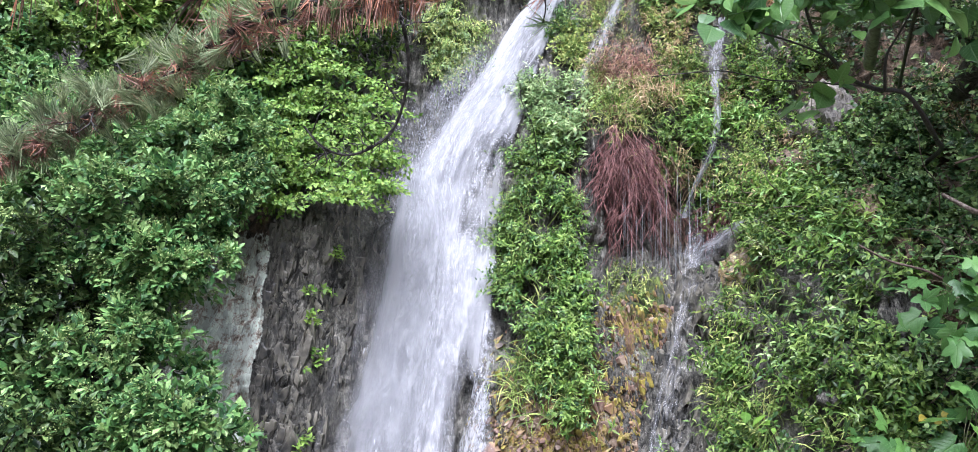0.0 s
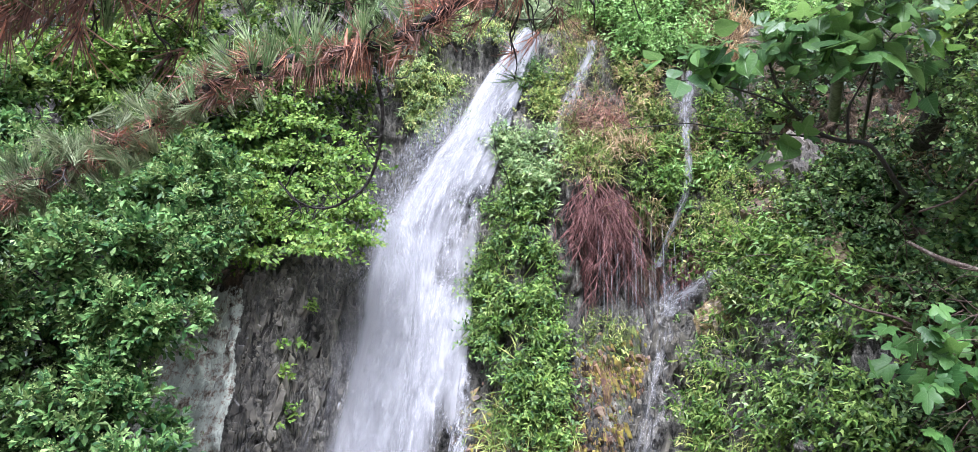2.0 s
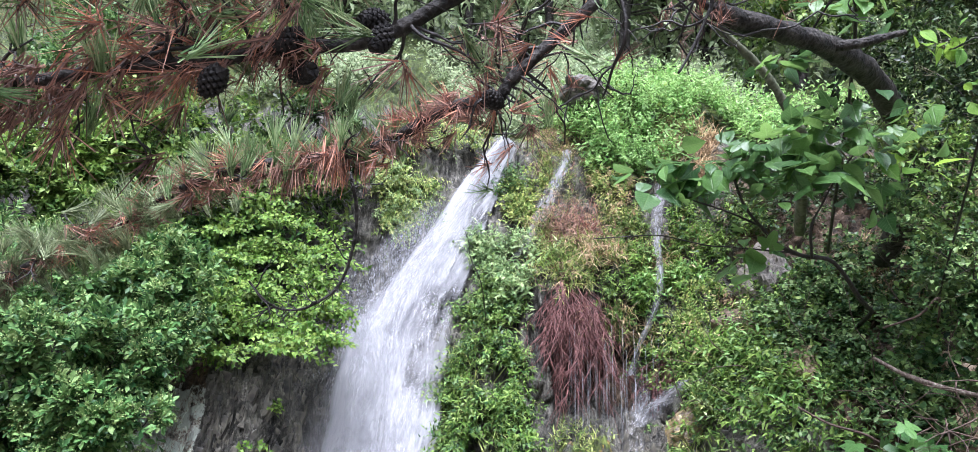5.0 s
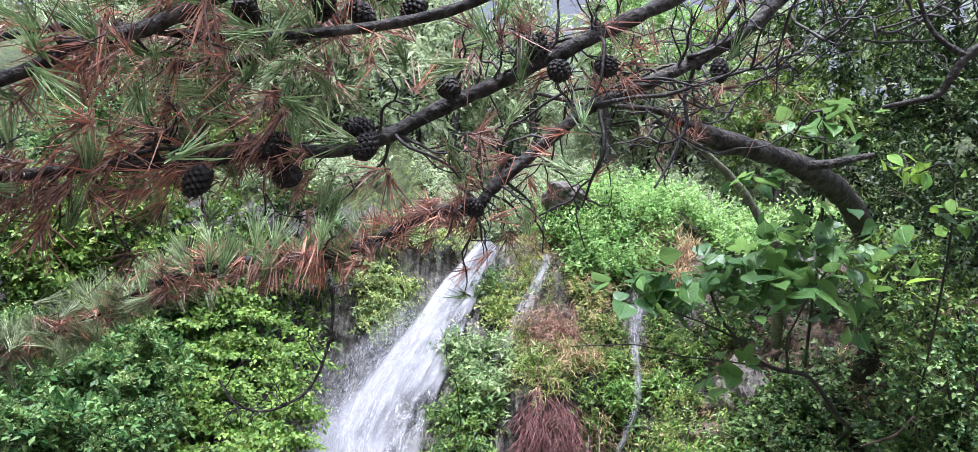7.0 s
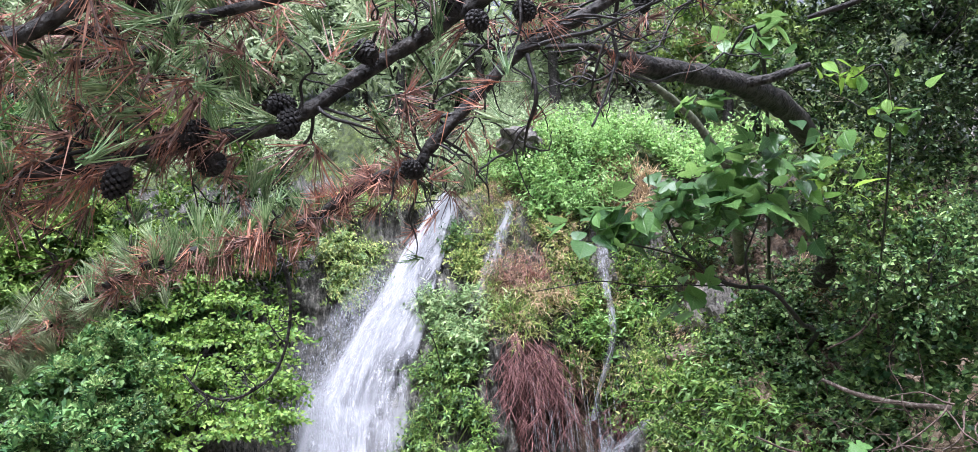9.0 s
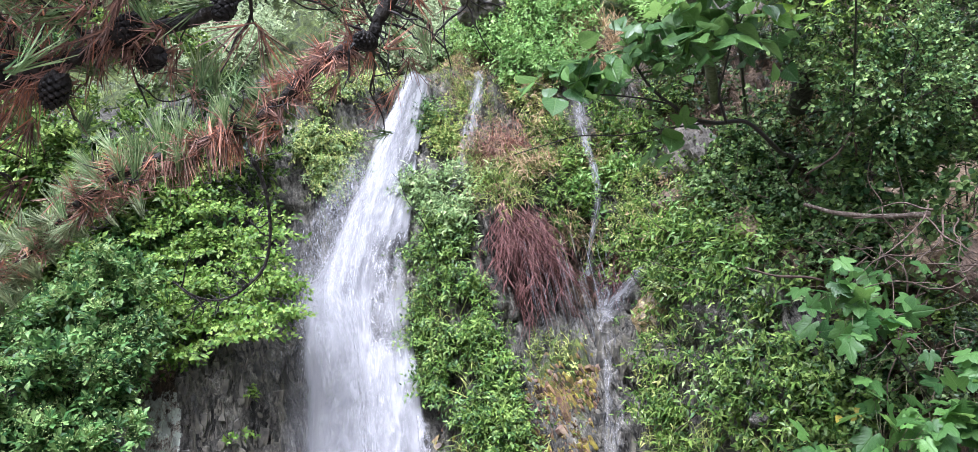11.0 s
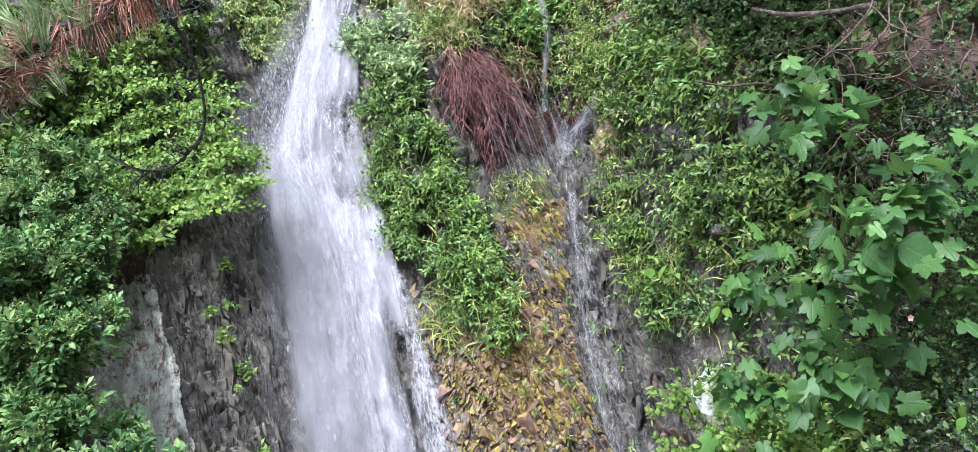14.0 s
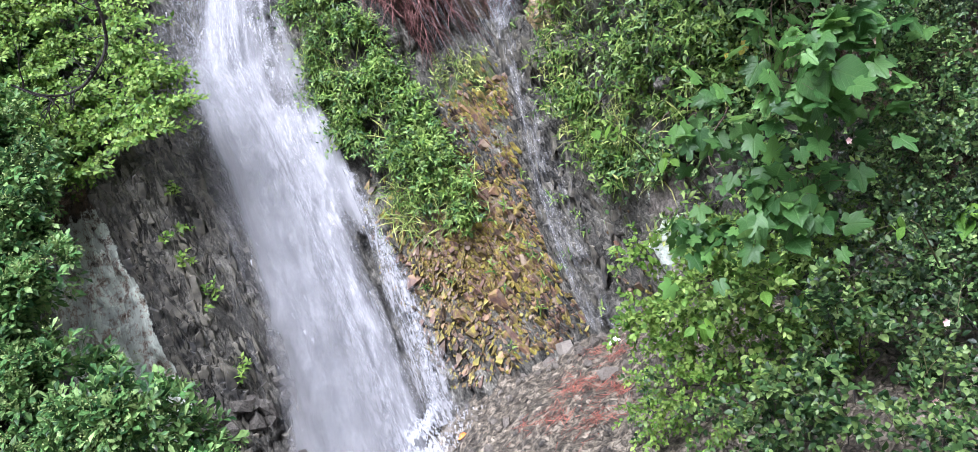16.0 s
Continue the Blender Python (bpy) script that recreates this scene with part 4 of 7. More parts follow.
splash("splash", [(-0.3, 6.95, 1.42), (-0.32, 6.79, 0.9), (-0.37, 6.63, 0.42), (-0.45, 6.49, 0.02), (-0.56, 6.25, -0.14), (-0.81, 6.25, -0.18), (-1.1, 6.25, -0.11)], 3200, (0.025, 0.03, 0.03), fall, 21)
splash("splash", [(-0.9, 6.0, -0.35), (-0.6, 6.0, -0.33), (-0.35, 6.1, -0.3)], 2200, (0.12, 0.08, 0.06), fall, 22)
rill = thing("side_stream", (0, 0, 0), "thin side stream running down mossy rock", "stream", kind="stuff")
water_sheet("water_sheet", rill_x, rill_half, -0.1, 3.3, 0.1, water_mat("water_rill", 15, 2.6, 6, 3.8, 0.7, 0.6), rill, 6, nx=24, nz=170, bulge=0.03, rough=0.03, body=lambda u, z: 0.15 + 0.25 * ss(2.2, 2.9, z) - 0.5 * np.abs(u) ** 3 + 0.2 * np.exp(-((u + 0.35) / 0.3) ** 2) * ss(1.7, 1.2, z))
water_sheet("upper_trickle", rill_x, rill_half, 3.0, 5.3, 0.2, water_mat("water_trickle", 15, 2.6, 10, 3.4, 0.85, 0.6), rill, 10, nx=18, nz=120, bulge=0.03, rough=0.03, body=lambda u, z: 0.5 - 0.6 * np.abs(u) ** 3)
water_sheet("ledge_spill", lambda z: np.interp(z, [2.45, 2.8], [1.66, 1.98]), lambda z: 0.1 + 0 * z, 2.4, 2.82, 0.12, water_mat("water_ledge", 12, 6, 7, 3.0, 0.8, 0.5), rill, 16, nx=14, nz=40, bulge=0.03, rough=0.03, body=lambda u, z: 0.5 - 0.6 * np.abs(u) ** 2)
water_sheet("upper_stream", lambda z: np.interp(z, [4.4, 5.8], [0.52, 1.05]), lambda z: np.interp(z, [4.4, 5.8], [0.12, 0.08]), 4.3, 6.0, 0.05, water_mat("water_upper", 14, 2.5, 7), rill, 7, nx=14, nz=80, bulge=0.03, rough=0.03)
water_sheet("wet_streak", lambda z: 2.35 + 0.12 * (z - 4), lambda z: 0.16 + 0 * z, 3.2, 4.8, 0.03, water_mat("water_streak", 14, 1.6, 8, 3.0, 0.6), rill, 8, nx=14, nz=60, bulge=0.02, rough=0.02, body=lambda u, z: 0.25 - 0.5 * u ** 2)


def drips(n, seed):
    """Threads of water falling free from the root curtain."""
    g = rng_of(seed)
    lines = []
    for i in range(n):
        x = g.uniform(0.95, 1.85)
        z = g.uniform(2.7, 3.5)
        ln = g.uniform(0.2, 1.0)
        p, _ = on_cliff(np.array(x), np.array(3.7), 0.1 + 0.2 * g.random())
        p[2] = z
        pts = np.array([p + (0, -0.01 * k, -ln * k / 4) for k in range(5)])
        lines.append((pts, 0.0011, 0.0007, 3))
    return stuff("drip_threads", tube_mesh("drip_threads", lines), DROPS, rill)


drips(80, 3)


# ---- plants on the face ----
def cover(name, label, category, cx, cz, rx, rz, n, k, leaf, width, shape, mat, seed, length=0.3, off=0.0, rise=0.35, droop=0.25,
          stem=0.003, group="", face=(0, -0.35, 0.8), spread=0.9, scatter=0.5, tuft=False, stem_mat=None, mix=()):
    """A plant patch rooted on the face inside an uneven oval: leaves and stems."""
    r = rng_of(seed)
    clumps = max(4, n // 20)
    cu = r.uniform(-1, 1, (clumps * 3, 2))
    cu = cu[(cu ** 2).sum(1) < 1][:clumps]
    pick = r.integers(0, len(cu), n)
    u = cu[pick] + r.normal(0, scatter / math.sqrt(clumps), (n, 2)) * 1.25
    x, z = cx + rx * u[:, 0], cz + rz * u[:, 1]
    p, nrm = on_cliff(x, z, off)
    d = nrm + np.array([0, 0, rise]) + r.normal(0, 0.45, (n, 3))
    ln = length * r.uniform(0.45, 1.25, n)
    base, _ = on_cliff(np.array(cx), np.array(cz))
    e = thing(name, tuple(float(c) for c in base), label, category, group)
    lv, lines = sprigs(r, p, d, ln, k, leaf, width, shape, droop, spread, face, tuft=tuft)
    mats = [mat, *mix]
    if mix:
        share = r.random(n)
        cut = np.linspace(0.68, 1, len(mats))
        per = lv[1].shape[0] // n
        which = np.digitize(share, cut)
        for q, mm in enumerate(mats):
            sel = np.repeat(which == q, per)
            if sel.any():
                used = lv[1][sel]
                uni, inv = np.unique(used, return_inverse=True)
                stuff("foliage", fast_mesh("foliage", under(e, lv[0][uni]), inv.reshape(used.shape)), mm, e)
    else:
        stuff("foliage", fast_mesh("foliage", under(e, lv[0]), lv[1]), mat, e)
    sv, sf = stems_mesh([q[::2] for q in lines], stem)
    stuff("stem_growth", fast_mesh("stem_growth", under(e, sv), sf), stem_mat or STEM, e)
    return e


def shrub(name, label, category, centre, radii, clumps, per, k, leaf, width, shape, mat, seed, length=0.28, root=None, droop=0.12, spread=0.9,
          face=(0, -0.35, 0.85), buds=0, group="", branch=0.012, flat=1.0, inner=0.35):
    """A free-standing shrub: limbs from the root to many clumps, each a burst of leafy shoots."""
    r = rng_of(seed)
    c, rad = np.array(centre, float), np.array(radii, float)
    q = unit(r.normal(0, 1, (clumps, 3)) * (1, 1, 0.9))
    q[:, 1] = np.where(q[:, 1] > 0.5, -q[:, 1], q[:, 1])
    cc = c + q * rad * r.uniform(0.45, 1.05, (clumps, 1))
    root = np.array(root if root is not None else (c[0], c[1] + rad[1] * 0.6, c[2] - rad[2] * 1.05))
    roots = np.repeat(cc, per, 0) + r.normal(0, 0.22, (clumps * per, 3)) * rad * inner
    out = unit(np.repeat(unit((cc - c) / rad), per, 0) * 0.9 + (0, -0.25, 0.35) + r.normal(0, 0.6, (clumps * per, 3)))
    out[:, 2] *= flat
    ln = length * r.uniform(0.5, 1.2, len(roots))
    e = thing(name, tuple(float(v) for v in root), label, category, group)
    (v, f), lines = sprigs(r, roots, out, ln, k, leaf, width, shape, droop, spread, face, tuft=True)
    stuff("foliage", fast_mesh("foliage", under(e, v), f), mat, e)
    sv, sf = stems_mesh([q[::3] for q in lines], branch * 0.25)
    stuff("twig_growth", fast_mesh("twig_growth", under(e, sv), sf), STEM, e)
    for i in range(0, clumps, 3):
        inside = cc[i] * 0.45 + c * 0.4 + root * 0.15
        link("branch", tube_mesh("branch", [(under(e, smooth_line([inside, (inside + cc[i]) / 2 + r.normal(0, 0.03, 3), cc[i]], 4)), branch * 0.6, branch * 0.3, 5)]), TWIG, e)
    if buds:
        ends = lines[2][r.random(len(roots)) < 0.35]
        m = min(len(ends), buds)
        ends = ends[r.permutation(len(ends))[:m]]
        b = np.repeat(ends, 34, 0) + r.normal(0, 0.036, (m * 34, 3)) * (1, 1, 0.55)
        b[:, 2] += 0.02
        bv, bf = place_leaves(b, r.normal(0, 1, b.shape) + (0, -0.3, 0.8), r.normal(0, 1, b.shape) + (0, -1, 0.5), np.full(len(b), 0.014), np.full(len(b), 0.009), SMALL)
        stuff("flower_bud_growth", fast_mesh("flower_bud_growth", under(e, bv), bf), BUDS, e, "pale yellow-green flower buds in clusters")
    return e


# left bank: glossy shrubs with pale buds before the slab
GL = "glossy green evergreen shrub with pale flower buds before the rock"
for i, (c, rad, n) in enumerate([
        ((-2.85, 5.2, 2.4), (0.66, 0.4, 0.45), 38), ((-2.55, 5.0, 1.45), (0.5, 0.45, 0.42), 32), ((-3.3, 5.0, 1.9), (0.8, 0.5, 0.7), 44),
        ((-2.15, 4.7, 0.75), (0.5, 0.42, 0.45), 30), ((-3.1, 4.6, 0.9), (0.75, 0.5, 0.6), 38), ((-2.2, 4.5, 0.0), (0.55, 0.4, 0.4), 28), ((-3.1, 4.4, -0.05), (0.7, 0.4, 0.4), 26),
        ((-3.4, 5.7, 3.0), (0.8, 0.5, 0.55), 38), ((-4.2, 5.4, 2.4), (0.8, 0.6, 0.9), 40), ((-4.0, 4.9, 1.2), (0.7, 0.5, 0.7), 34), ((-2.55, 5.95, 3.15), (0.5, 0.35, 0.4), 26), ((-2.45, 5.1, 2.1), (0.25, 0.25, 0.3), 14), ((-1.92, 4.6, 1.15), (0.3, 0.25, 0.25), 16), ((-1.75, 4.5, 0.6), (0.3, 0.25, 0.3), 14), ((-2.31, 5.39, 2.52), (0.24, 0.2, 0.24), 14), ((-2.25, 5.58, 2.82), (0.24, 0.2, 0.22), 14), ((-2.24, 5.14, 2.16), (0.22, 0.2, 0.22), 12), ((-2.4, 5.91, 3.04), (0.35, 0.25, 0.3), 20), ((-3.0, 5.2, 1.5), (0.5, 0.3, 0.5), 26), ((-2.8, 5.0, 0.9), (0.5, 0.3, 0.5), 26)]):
    # low and outer shrubs take the dark leaf colour in place of shade
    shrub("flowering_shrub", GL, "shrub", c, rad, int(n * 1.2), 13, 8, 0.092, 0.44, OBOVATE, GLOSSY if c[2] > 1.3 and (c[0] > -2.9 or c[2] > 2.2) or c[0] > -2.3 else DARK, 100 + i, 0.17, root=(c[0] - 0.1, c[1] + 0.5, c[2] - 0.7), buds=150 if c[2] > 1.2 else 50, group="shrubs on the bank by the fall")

# the yellow-green layered shrub that overhangs the slab
def spray_shrub(name, label, category, centre, radii, sprays, mat, seed, leaf=0.075, root=None, group=""):
    """A shrub of flat sprays in tiers, each a fan of leafy shoots reaching outwards."""
    r = rng_of(seed)
    c, rad = np.array(centre), np.array(radii)
    q = r.uniform(-1, 1, (sprays * 2, 3))
    q = q[(q ** 2).sum(1) < 1.1][:sprays]
    q[:, 2] = np.round(q[:, 2] * 2) / 2 + r.normal(0, 0.16, len(q)) - 0.12 * np.abs(q[:, 0])
    base = c + q * rad
    base[:, 1] += 0.9 * (base[:, 2] - c[2])
    lead = np.stack([q[:, 0] * 0.8 + r.normal(0.1, 0.4, len(q)), -0.8 + r.normal(0, 0.25, len(q)), r.normal(-0.08, 0.16, len(q))], -1)
    lead = unit(lead)
    fan = np.linspace(-0.95, 0.95, 9)
    d = np.stack([lead[:, None, 0] * np.cos(fan) - lead[:, None, 1] * np.sin(fan), lead[:, None, 0] * np.sin(fan) + lead[:, None, 1] * np.cos(fan), lead[:, None, 2] + 0 * fan], -1).reshape(-1, 3)
    d = d + r.normal(0, 0.07, d.shape)
    ln = np.tile(0.4 - 0.14 * np.abs(fan), len(q)) * r.uniform(0.6, 1.2, len(d))
    e = thing(name, tuple(root), label, category, group)
    (v, f), lines = sprigs(r, np.repeat(base, 9, 0), d, ln, 9, leaf, 0.56, SMALL, 0.1, 0.8, (0, -0.85, 0.7))
    stuff("foliage", fast_mesh("foliage", under(e, v), f), mat, e)
    sv, sf = stems_mesh(lines, 0.003)
    stuff("twig_growth", fast_mesh("twig_growth", under(e, sv), sf), TWIG, e)
    for i in range(0, len(q), 4):
        start = base[i] * 0.6 + np.array(root) * 0.4
        link("branch", tube_mesh("branch", [(under(e, smooth_line([start, (start + base[i]) / 2 + r.normal(0, 0.04, 3), base[i]], 4)), 0.009, 0.003, 5)]), TWIG, e)
    return e


for i, c in enumerate([(-2.76, 7.3, 4.51), (-2.21, 7.3, 4.37), (-1.74, 7.3, 4.09), (-2.59, 7.0, 3.97), (-2.08, 7.0, 3.78), (-1.55, 7.0, 3.59), (-2.75, 6.7, 3.58), (-2.3, 6.7, 3.41), (-1.91, 6.7, 3.22), (-1.47, 6.8, 3.22), (-2.12, 6.5, 3.04), (-1.75, 6.6, 3.01)]):
    spray_shrub("layered_shrub", "yellow-green shrub with flat layered sprays over the rock", "shrub", c, (0.4, 0.22, 0.3), 12, LIME, 131 + i, 0.07, (-2.4, 7.4, 3.4), "layered shrubs")
# broader dark foliage behind and above it
for i, (c, rad, n, mt) in enumerate([
        ((-2.5, 7.5, 3.9), (0.75, 0.3, 0.5), 30, GLOSSY), ((-2.6, 7.2, 3.2), (0.4, 0.25, 0.3), 18, DARK), ((-2.9, 7.2, 3.8), (0.45, 0.25, 0.4), 20, GLOSSY), ((-3.0, 6.2, 3.3), (0.5, 0.3, 0.4), 26, HERB), ((-2.3, 7.8, 4.8), (0.8, 0.3, 0.45), 28, HERB), ((-3.2, 6.6, 4.0), (0.7, 0.4, 0.5), 26, HERB), ((-4.1, 6.6, 4.2), (0.8, 0.5, 0.6), 28, HERB),
        ((-2.6, 7.4, 4.7), (0.7, 0.4, 0.5), 24, HERB), ((-3.5, 7.2, 5.2), (0.8, 0.5, 0.6), 30, HERB), ((-3.0, 6.9, 4.7), (0.6, 0.3, 0.4), 24, HERB), ((-1.9, 7.9, 5.4), (0.7, 0.4, 0.6), 26, DARK),
        ((-4.8, 7.2, 5.0), (0.9, 0.5, 0.8), 26, HERB), ((-4.6, 6.5, 4.2), (0.6, 0.3, 0.5), 28, GLOSSY), ((-3.9, 6.7, 4.5), (0.5, 0.3, 0.4), 26, LIME), ((-4.4, 6.2, 3.6), (0.6, 0.3, 0.45), 28, GLOSSY), ((-3.6, 7.0, 4.6), (0.5, 0.3, 0.4), 26, LIME), ((-2.6, 8.2, 6.4), (0.9, 0.5, 0.7), 26, HERB), ((-4.4, 8.2, 6.8), (1.0, 0.6, 0.8), 26, GLOSSY)]):
    shrub("broadleaf_shrub", "dense green broad-leaved shrub on the shaded bank", "shrub", c, rad, n, 16, 8, 0.1, 0.48, SMALL, mt, 150 + i, 0.24, group="bank shrubs")

# greenery at the fall's head, left
cover("hanging_fern", "light green ferny growth hanging beside the fall", "fern", -0.98, 5.35, 0.36, 0.6, 520, 12, 0.055, 0.4, LANCE, GRASS, 201, 0.3, rise=-0.2, droop=0.5, mix=(MUGWORT, HERB))
cover("hanging_fern", "light green ferny growth hanging beside the fall", "fern", -0.6, 6.2, 0.5, 0.35, 320, 12, 0.055, 0.4, LANCE, GRASS, 202, 0.28, rise=-0.1, droop=0.5, mix=(MUGWORT,))

# the green tongue right of the fall
cover("mugwort", "pale green leafy weeds beside the fall", "weeds", 0.3, 4.25, 0.38, 0.5, 260, 11, 0.1, 0.34, LANCE, MUGWORT, 211, 0.36, rise=0.6, group="weeds")
cover("leafy_herbs", "fresh green leafy herbs hanging on wet rock", "herbs", 0.2, 3.8, 0.34, 0.3, 150, 10, 0.08, 0.38, LANCE, HERB, 229, 0.3, rise=0.25, droop=0.35, group="weeds", mix=(MUGWORT, IVY))
cover("lip_bush", "small round green bush at the fall's lip", "shrub", 0.36, 5.55, 0.22, 0.25, 130, 10, 0.06, 0.4, SMALL, GLOSSY, 212, 0.26, rise=0.4)
for i, (cx, cz, rx, rz, n) in enumerate([(0.12, 3.35, 0.4, 0.5, 360), (0.05, 2.5, 0.38, 0.55, 380), (0.32, 2.3, 0.35, 0.6, 330), (0.22, 1.75, 0.34, 0.4, 210), (0.38, 1.35, 0.2, 0.28, 95)]):
    cover("leafy_herbs", "fresh green leafy herbs hanging on wet rock", "herbs", cx, cz, rx, rz, int(n * 0.8), 10, 0.074, 0.38, LANCE, HERB, 220 + i, 0.3, rise=0.25, droop=0.35, group="weeds", mix=(IVY, LIME, GLOSSY), scatter=0.4)

# top of the cliff
cover("bright_bush", "bright yellow-green leafy bush on the cliff top", "shrub", 1.55, 6.7, 0.7, 0.75, 820, 10, 0.095, 0.38, LANCE, BRIGHT, 231, 0.45, rise=0.7, mix=(HERB,))
cover("bright_bush", "bright yellow-green leafy bush on the cliff top", "shrub", 1.85, 5.95, 0.6, 0.5, 520, 10, 0.09, 0.38, LANCE, BRIGHT, 232, 0.4, rise=0.6)
cover("bright_bush", "bright yellow-green leafy bush on the cliff top", "shrub", 2.3, 6.7, 0.4, 0.55, 400, 10, 0.09, 0.38, LANCE, BRIGHT, 241, 0.4, rise=0.6)
cover("dry_reeds", "dry straw-coloured reeds on the slope", "reeds", 2.5, 5.75, 0.35, 0.3, 260, 4, 0.22, 0.06, BLADE, STRAW, 233, 0.15, rise=1.2, droop=0.1)
cover("dry_reeds", "dry straw-coloured reeds on the slope", "reeds", 2.5, 6.3, 0.5, 0.3, 160, 4, 0.22, 0.06, BLADE, STRAW, 234, 0.15, rise=1.2, droop=0.1)
cover("moss_growth", "low brown-green growth on the rock head", "moss", 0.75, 6.2, 0.25, 0.75, 300, 6, 0.05, 0.12, BLADE, GRASS, 235, 0.1, mix=(BROWN_DRY,))
for i, (x, z, rx, rz) in enumerate([(1.1, 6.9, 0.25, 0.4), (0.95, 6.45, 0.25, 0.4), (0.8, 5.9, 0.22, 0.4), (1.2, 6.3, 0.25, 0.35)]):
    cover("moss_growth", "low brown-green growth on the rock head", "moss", x, z, rx, rz, 240, 6, 0.055, 0.14, BLADE, STRAW if i % 2 else GRASS, 640 + i, 0.1, mix=(GRASS, BROWN_DRY), scatter=0.8)
cover("dead_stalks", "tangle of dead red-brown stalks", "dead plants", 1.0, 4.75, 0.28, 0.32, 190, 5, 0.15, 0.05, BLADE, BROWN_DRY, 236, 0.25, droop=0.6, mix=(STRAW, GRASS), scatter=0.9)
cover("dead_stalks", "tangle of dead red-brown stalks", "dead plants", 1.2, 4.7, 0.26, 0.3, 200, 5, 0.16, 0.05, BLADE, BROWN_DRY, 249, 0.25, off=0.08, droop=0.7, mix=(NEEDLE_RED, STRAW), scatter=0.9)
cover("dead_stalks", "bundle of limp yellow stalks over the roots", "dead plants", 1.3, 4.22, 0.22, 0.16, 90, 6, 0.18, 0.06, BLADE, STRAW, 259, 0.22, off=0.1, droop=0.6, mix=(LIME,), scatter=0.9)
cover("straw_grass", "yellowing grass tussock above the roots", "grass", 1.05, 4.2, 0.42, 0.32, 340, 7, 0.13, 0.09, BLADE, GRASS, 237, 0.2, rise=0.3, droop=0.5, mix=(STRAW, BROWN_DRY, HERB), scatter=1.0)
cover("yellow_weeds", "yellow-green weeds on the stream bank", "weeds", 2.05, 3.75, 0.35, 0.5, 220, 10, 0.06, 0.35, LANCE, GRASS, 238, 0.24, mix=(LIME,), group="weeds")
cover("yellow_weeds", "yellow-green weeds on the stream bank", "weeds", 1.5, 3.95, 0.2, 0.35, 130, 10, 0.06, 0.35, LANCE, HERB, 239, 0.24, group="weeds")

cover("yellow_weeds", "yellow-green weeds on the stream bank", "weeds", 2.3, 3.4, 0.3, 0.4, 150, 9, 0.07, 0.3, LANCE, LIME, 246, 0.26, mix=(GRASS, STRAW), group="weeds")
cover("yellow_weeds", "yellow-green weeds on the stream bank", "weeds", 1.35, 4.3, 0.3, 0.2, 130, 8, 0.08, 0.2, BLADE, LIME, 247, 0.2, mix=(STRAW, GRASS), group="weeds")
cover("yellow_weeds", "yellow-green weeds on the stream bank", "weeds", 2.2, 4.6, 0.4, 0.5, 220, 9, 0.08, 0.3, LANCE, LIME, 248, 0.28, mix=(HERB, STRAW), group="weeds")
cover("moss_growth", "low brown-green growth on the rock head", "moss", 1.05, 5.6, 0.3, 0.55, 300, 7, 0.07, 0.12, BLADE, GRASS, 240, 0.12, mix=(BROWN_DRY, HERB))
cover("bank_herbs", "green narrow-leaved herbs on the bank", "herbs", 1.55, 5.2, 0.4, 0.4, 200, 10, 0.08, 0.35, LANCE, GRASS, 242, 0.26, rise=0.3, mix=(STRAW,), group="bank plants")
cover("bank_herbs", "green narrow-leaved herbs on the bank", "herbs", 1.6, 4.5, 0.35, 0.4, 200, 10, 0.08, 0.35, LANCE, HERB, 243, 0.26, rise=0.3, mix=(GRASS,), group="bank plants")
cover("bank_herbs", "yellow-green herbs under the turf ledge", "herbs", 1.1, 2.35, 0.28, 0.2, 60, 8, 0.07, 0.2, BLADE, GRASS, 244, 0.16, rise=0.2, group="bank plants")
cover("bank_herbs", "sparse weeds on ochre shale", "herbs", 0.75, 1.0, 0.5, 0.6, 34, 9, 0.07, 0.3, LANCE, HERB, 245, 0.2, rise=0.3, scatter=1.2, group="bank plants")
for i, (x, z) in enumerate([(-1.62, 2.42), (-1.72, 2.05), (-1.68, 1.85), (-1.66, 1.5), (-1.62, 0.9)]):
    cover("rock_sprig", "small bright green sprig in a crack of the dark slab", "weeds", x, z, 0.06, 0.06, 7, 6, 0.06, 0.6, SMALL, LIME, 560 + i, 0.12, group="weeds")

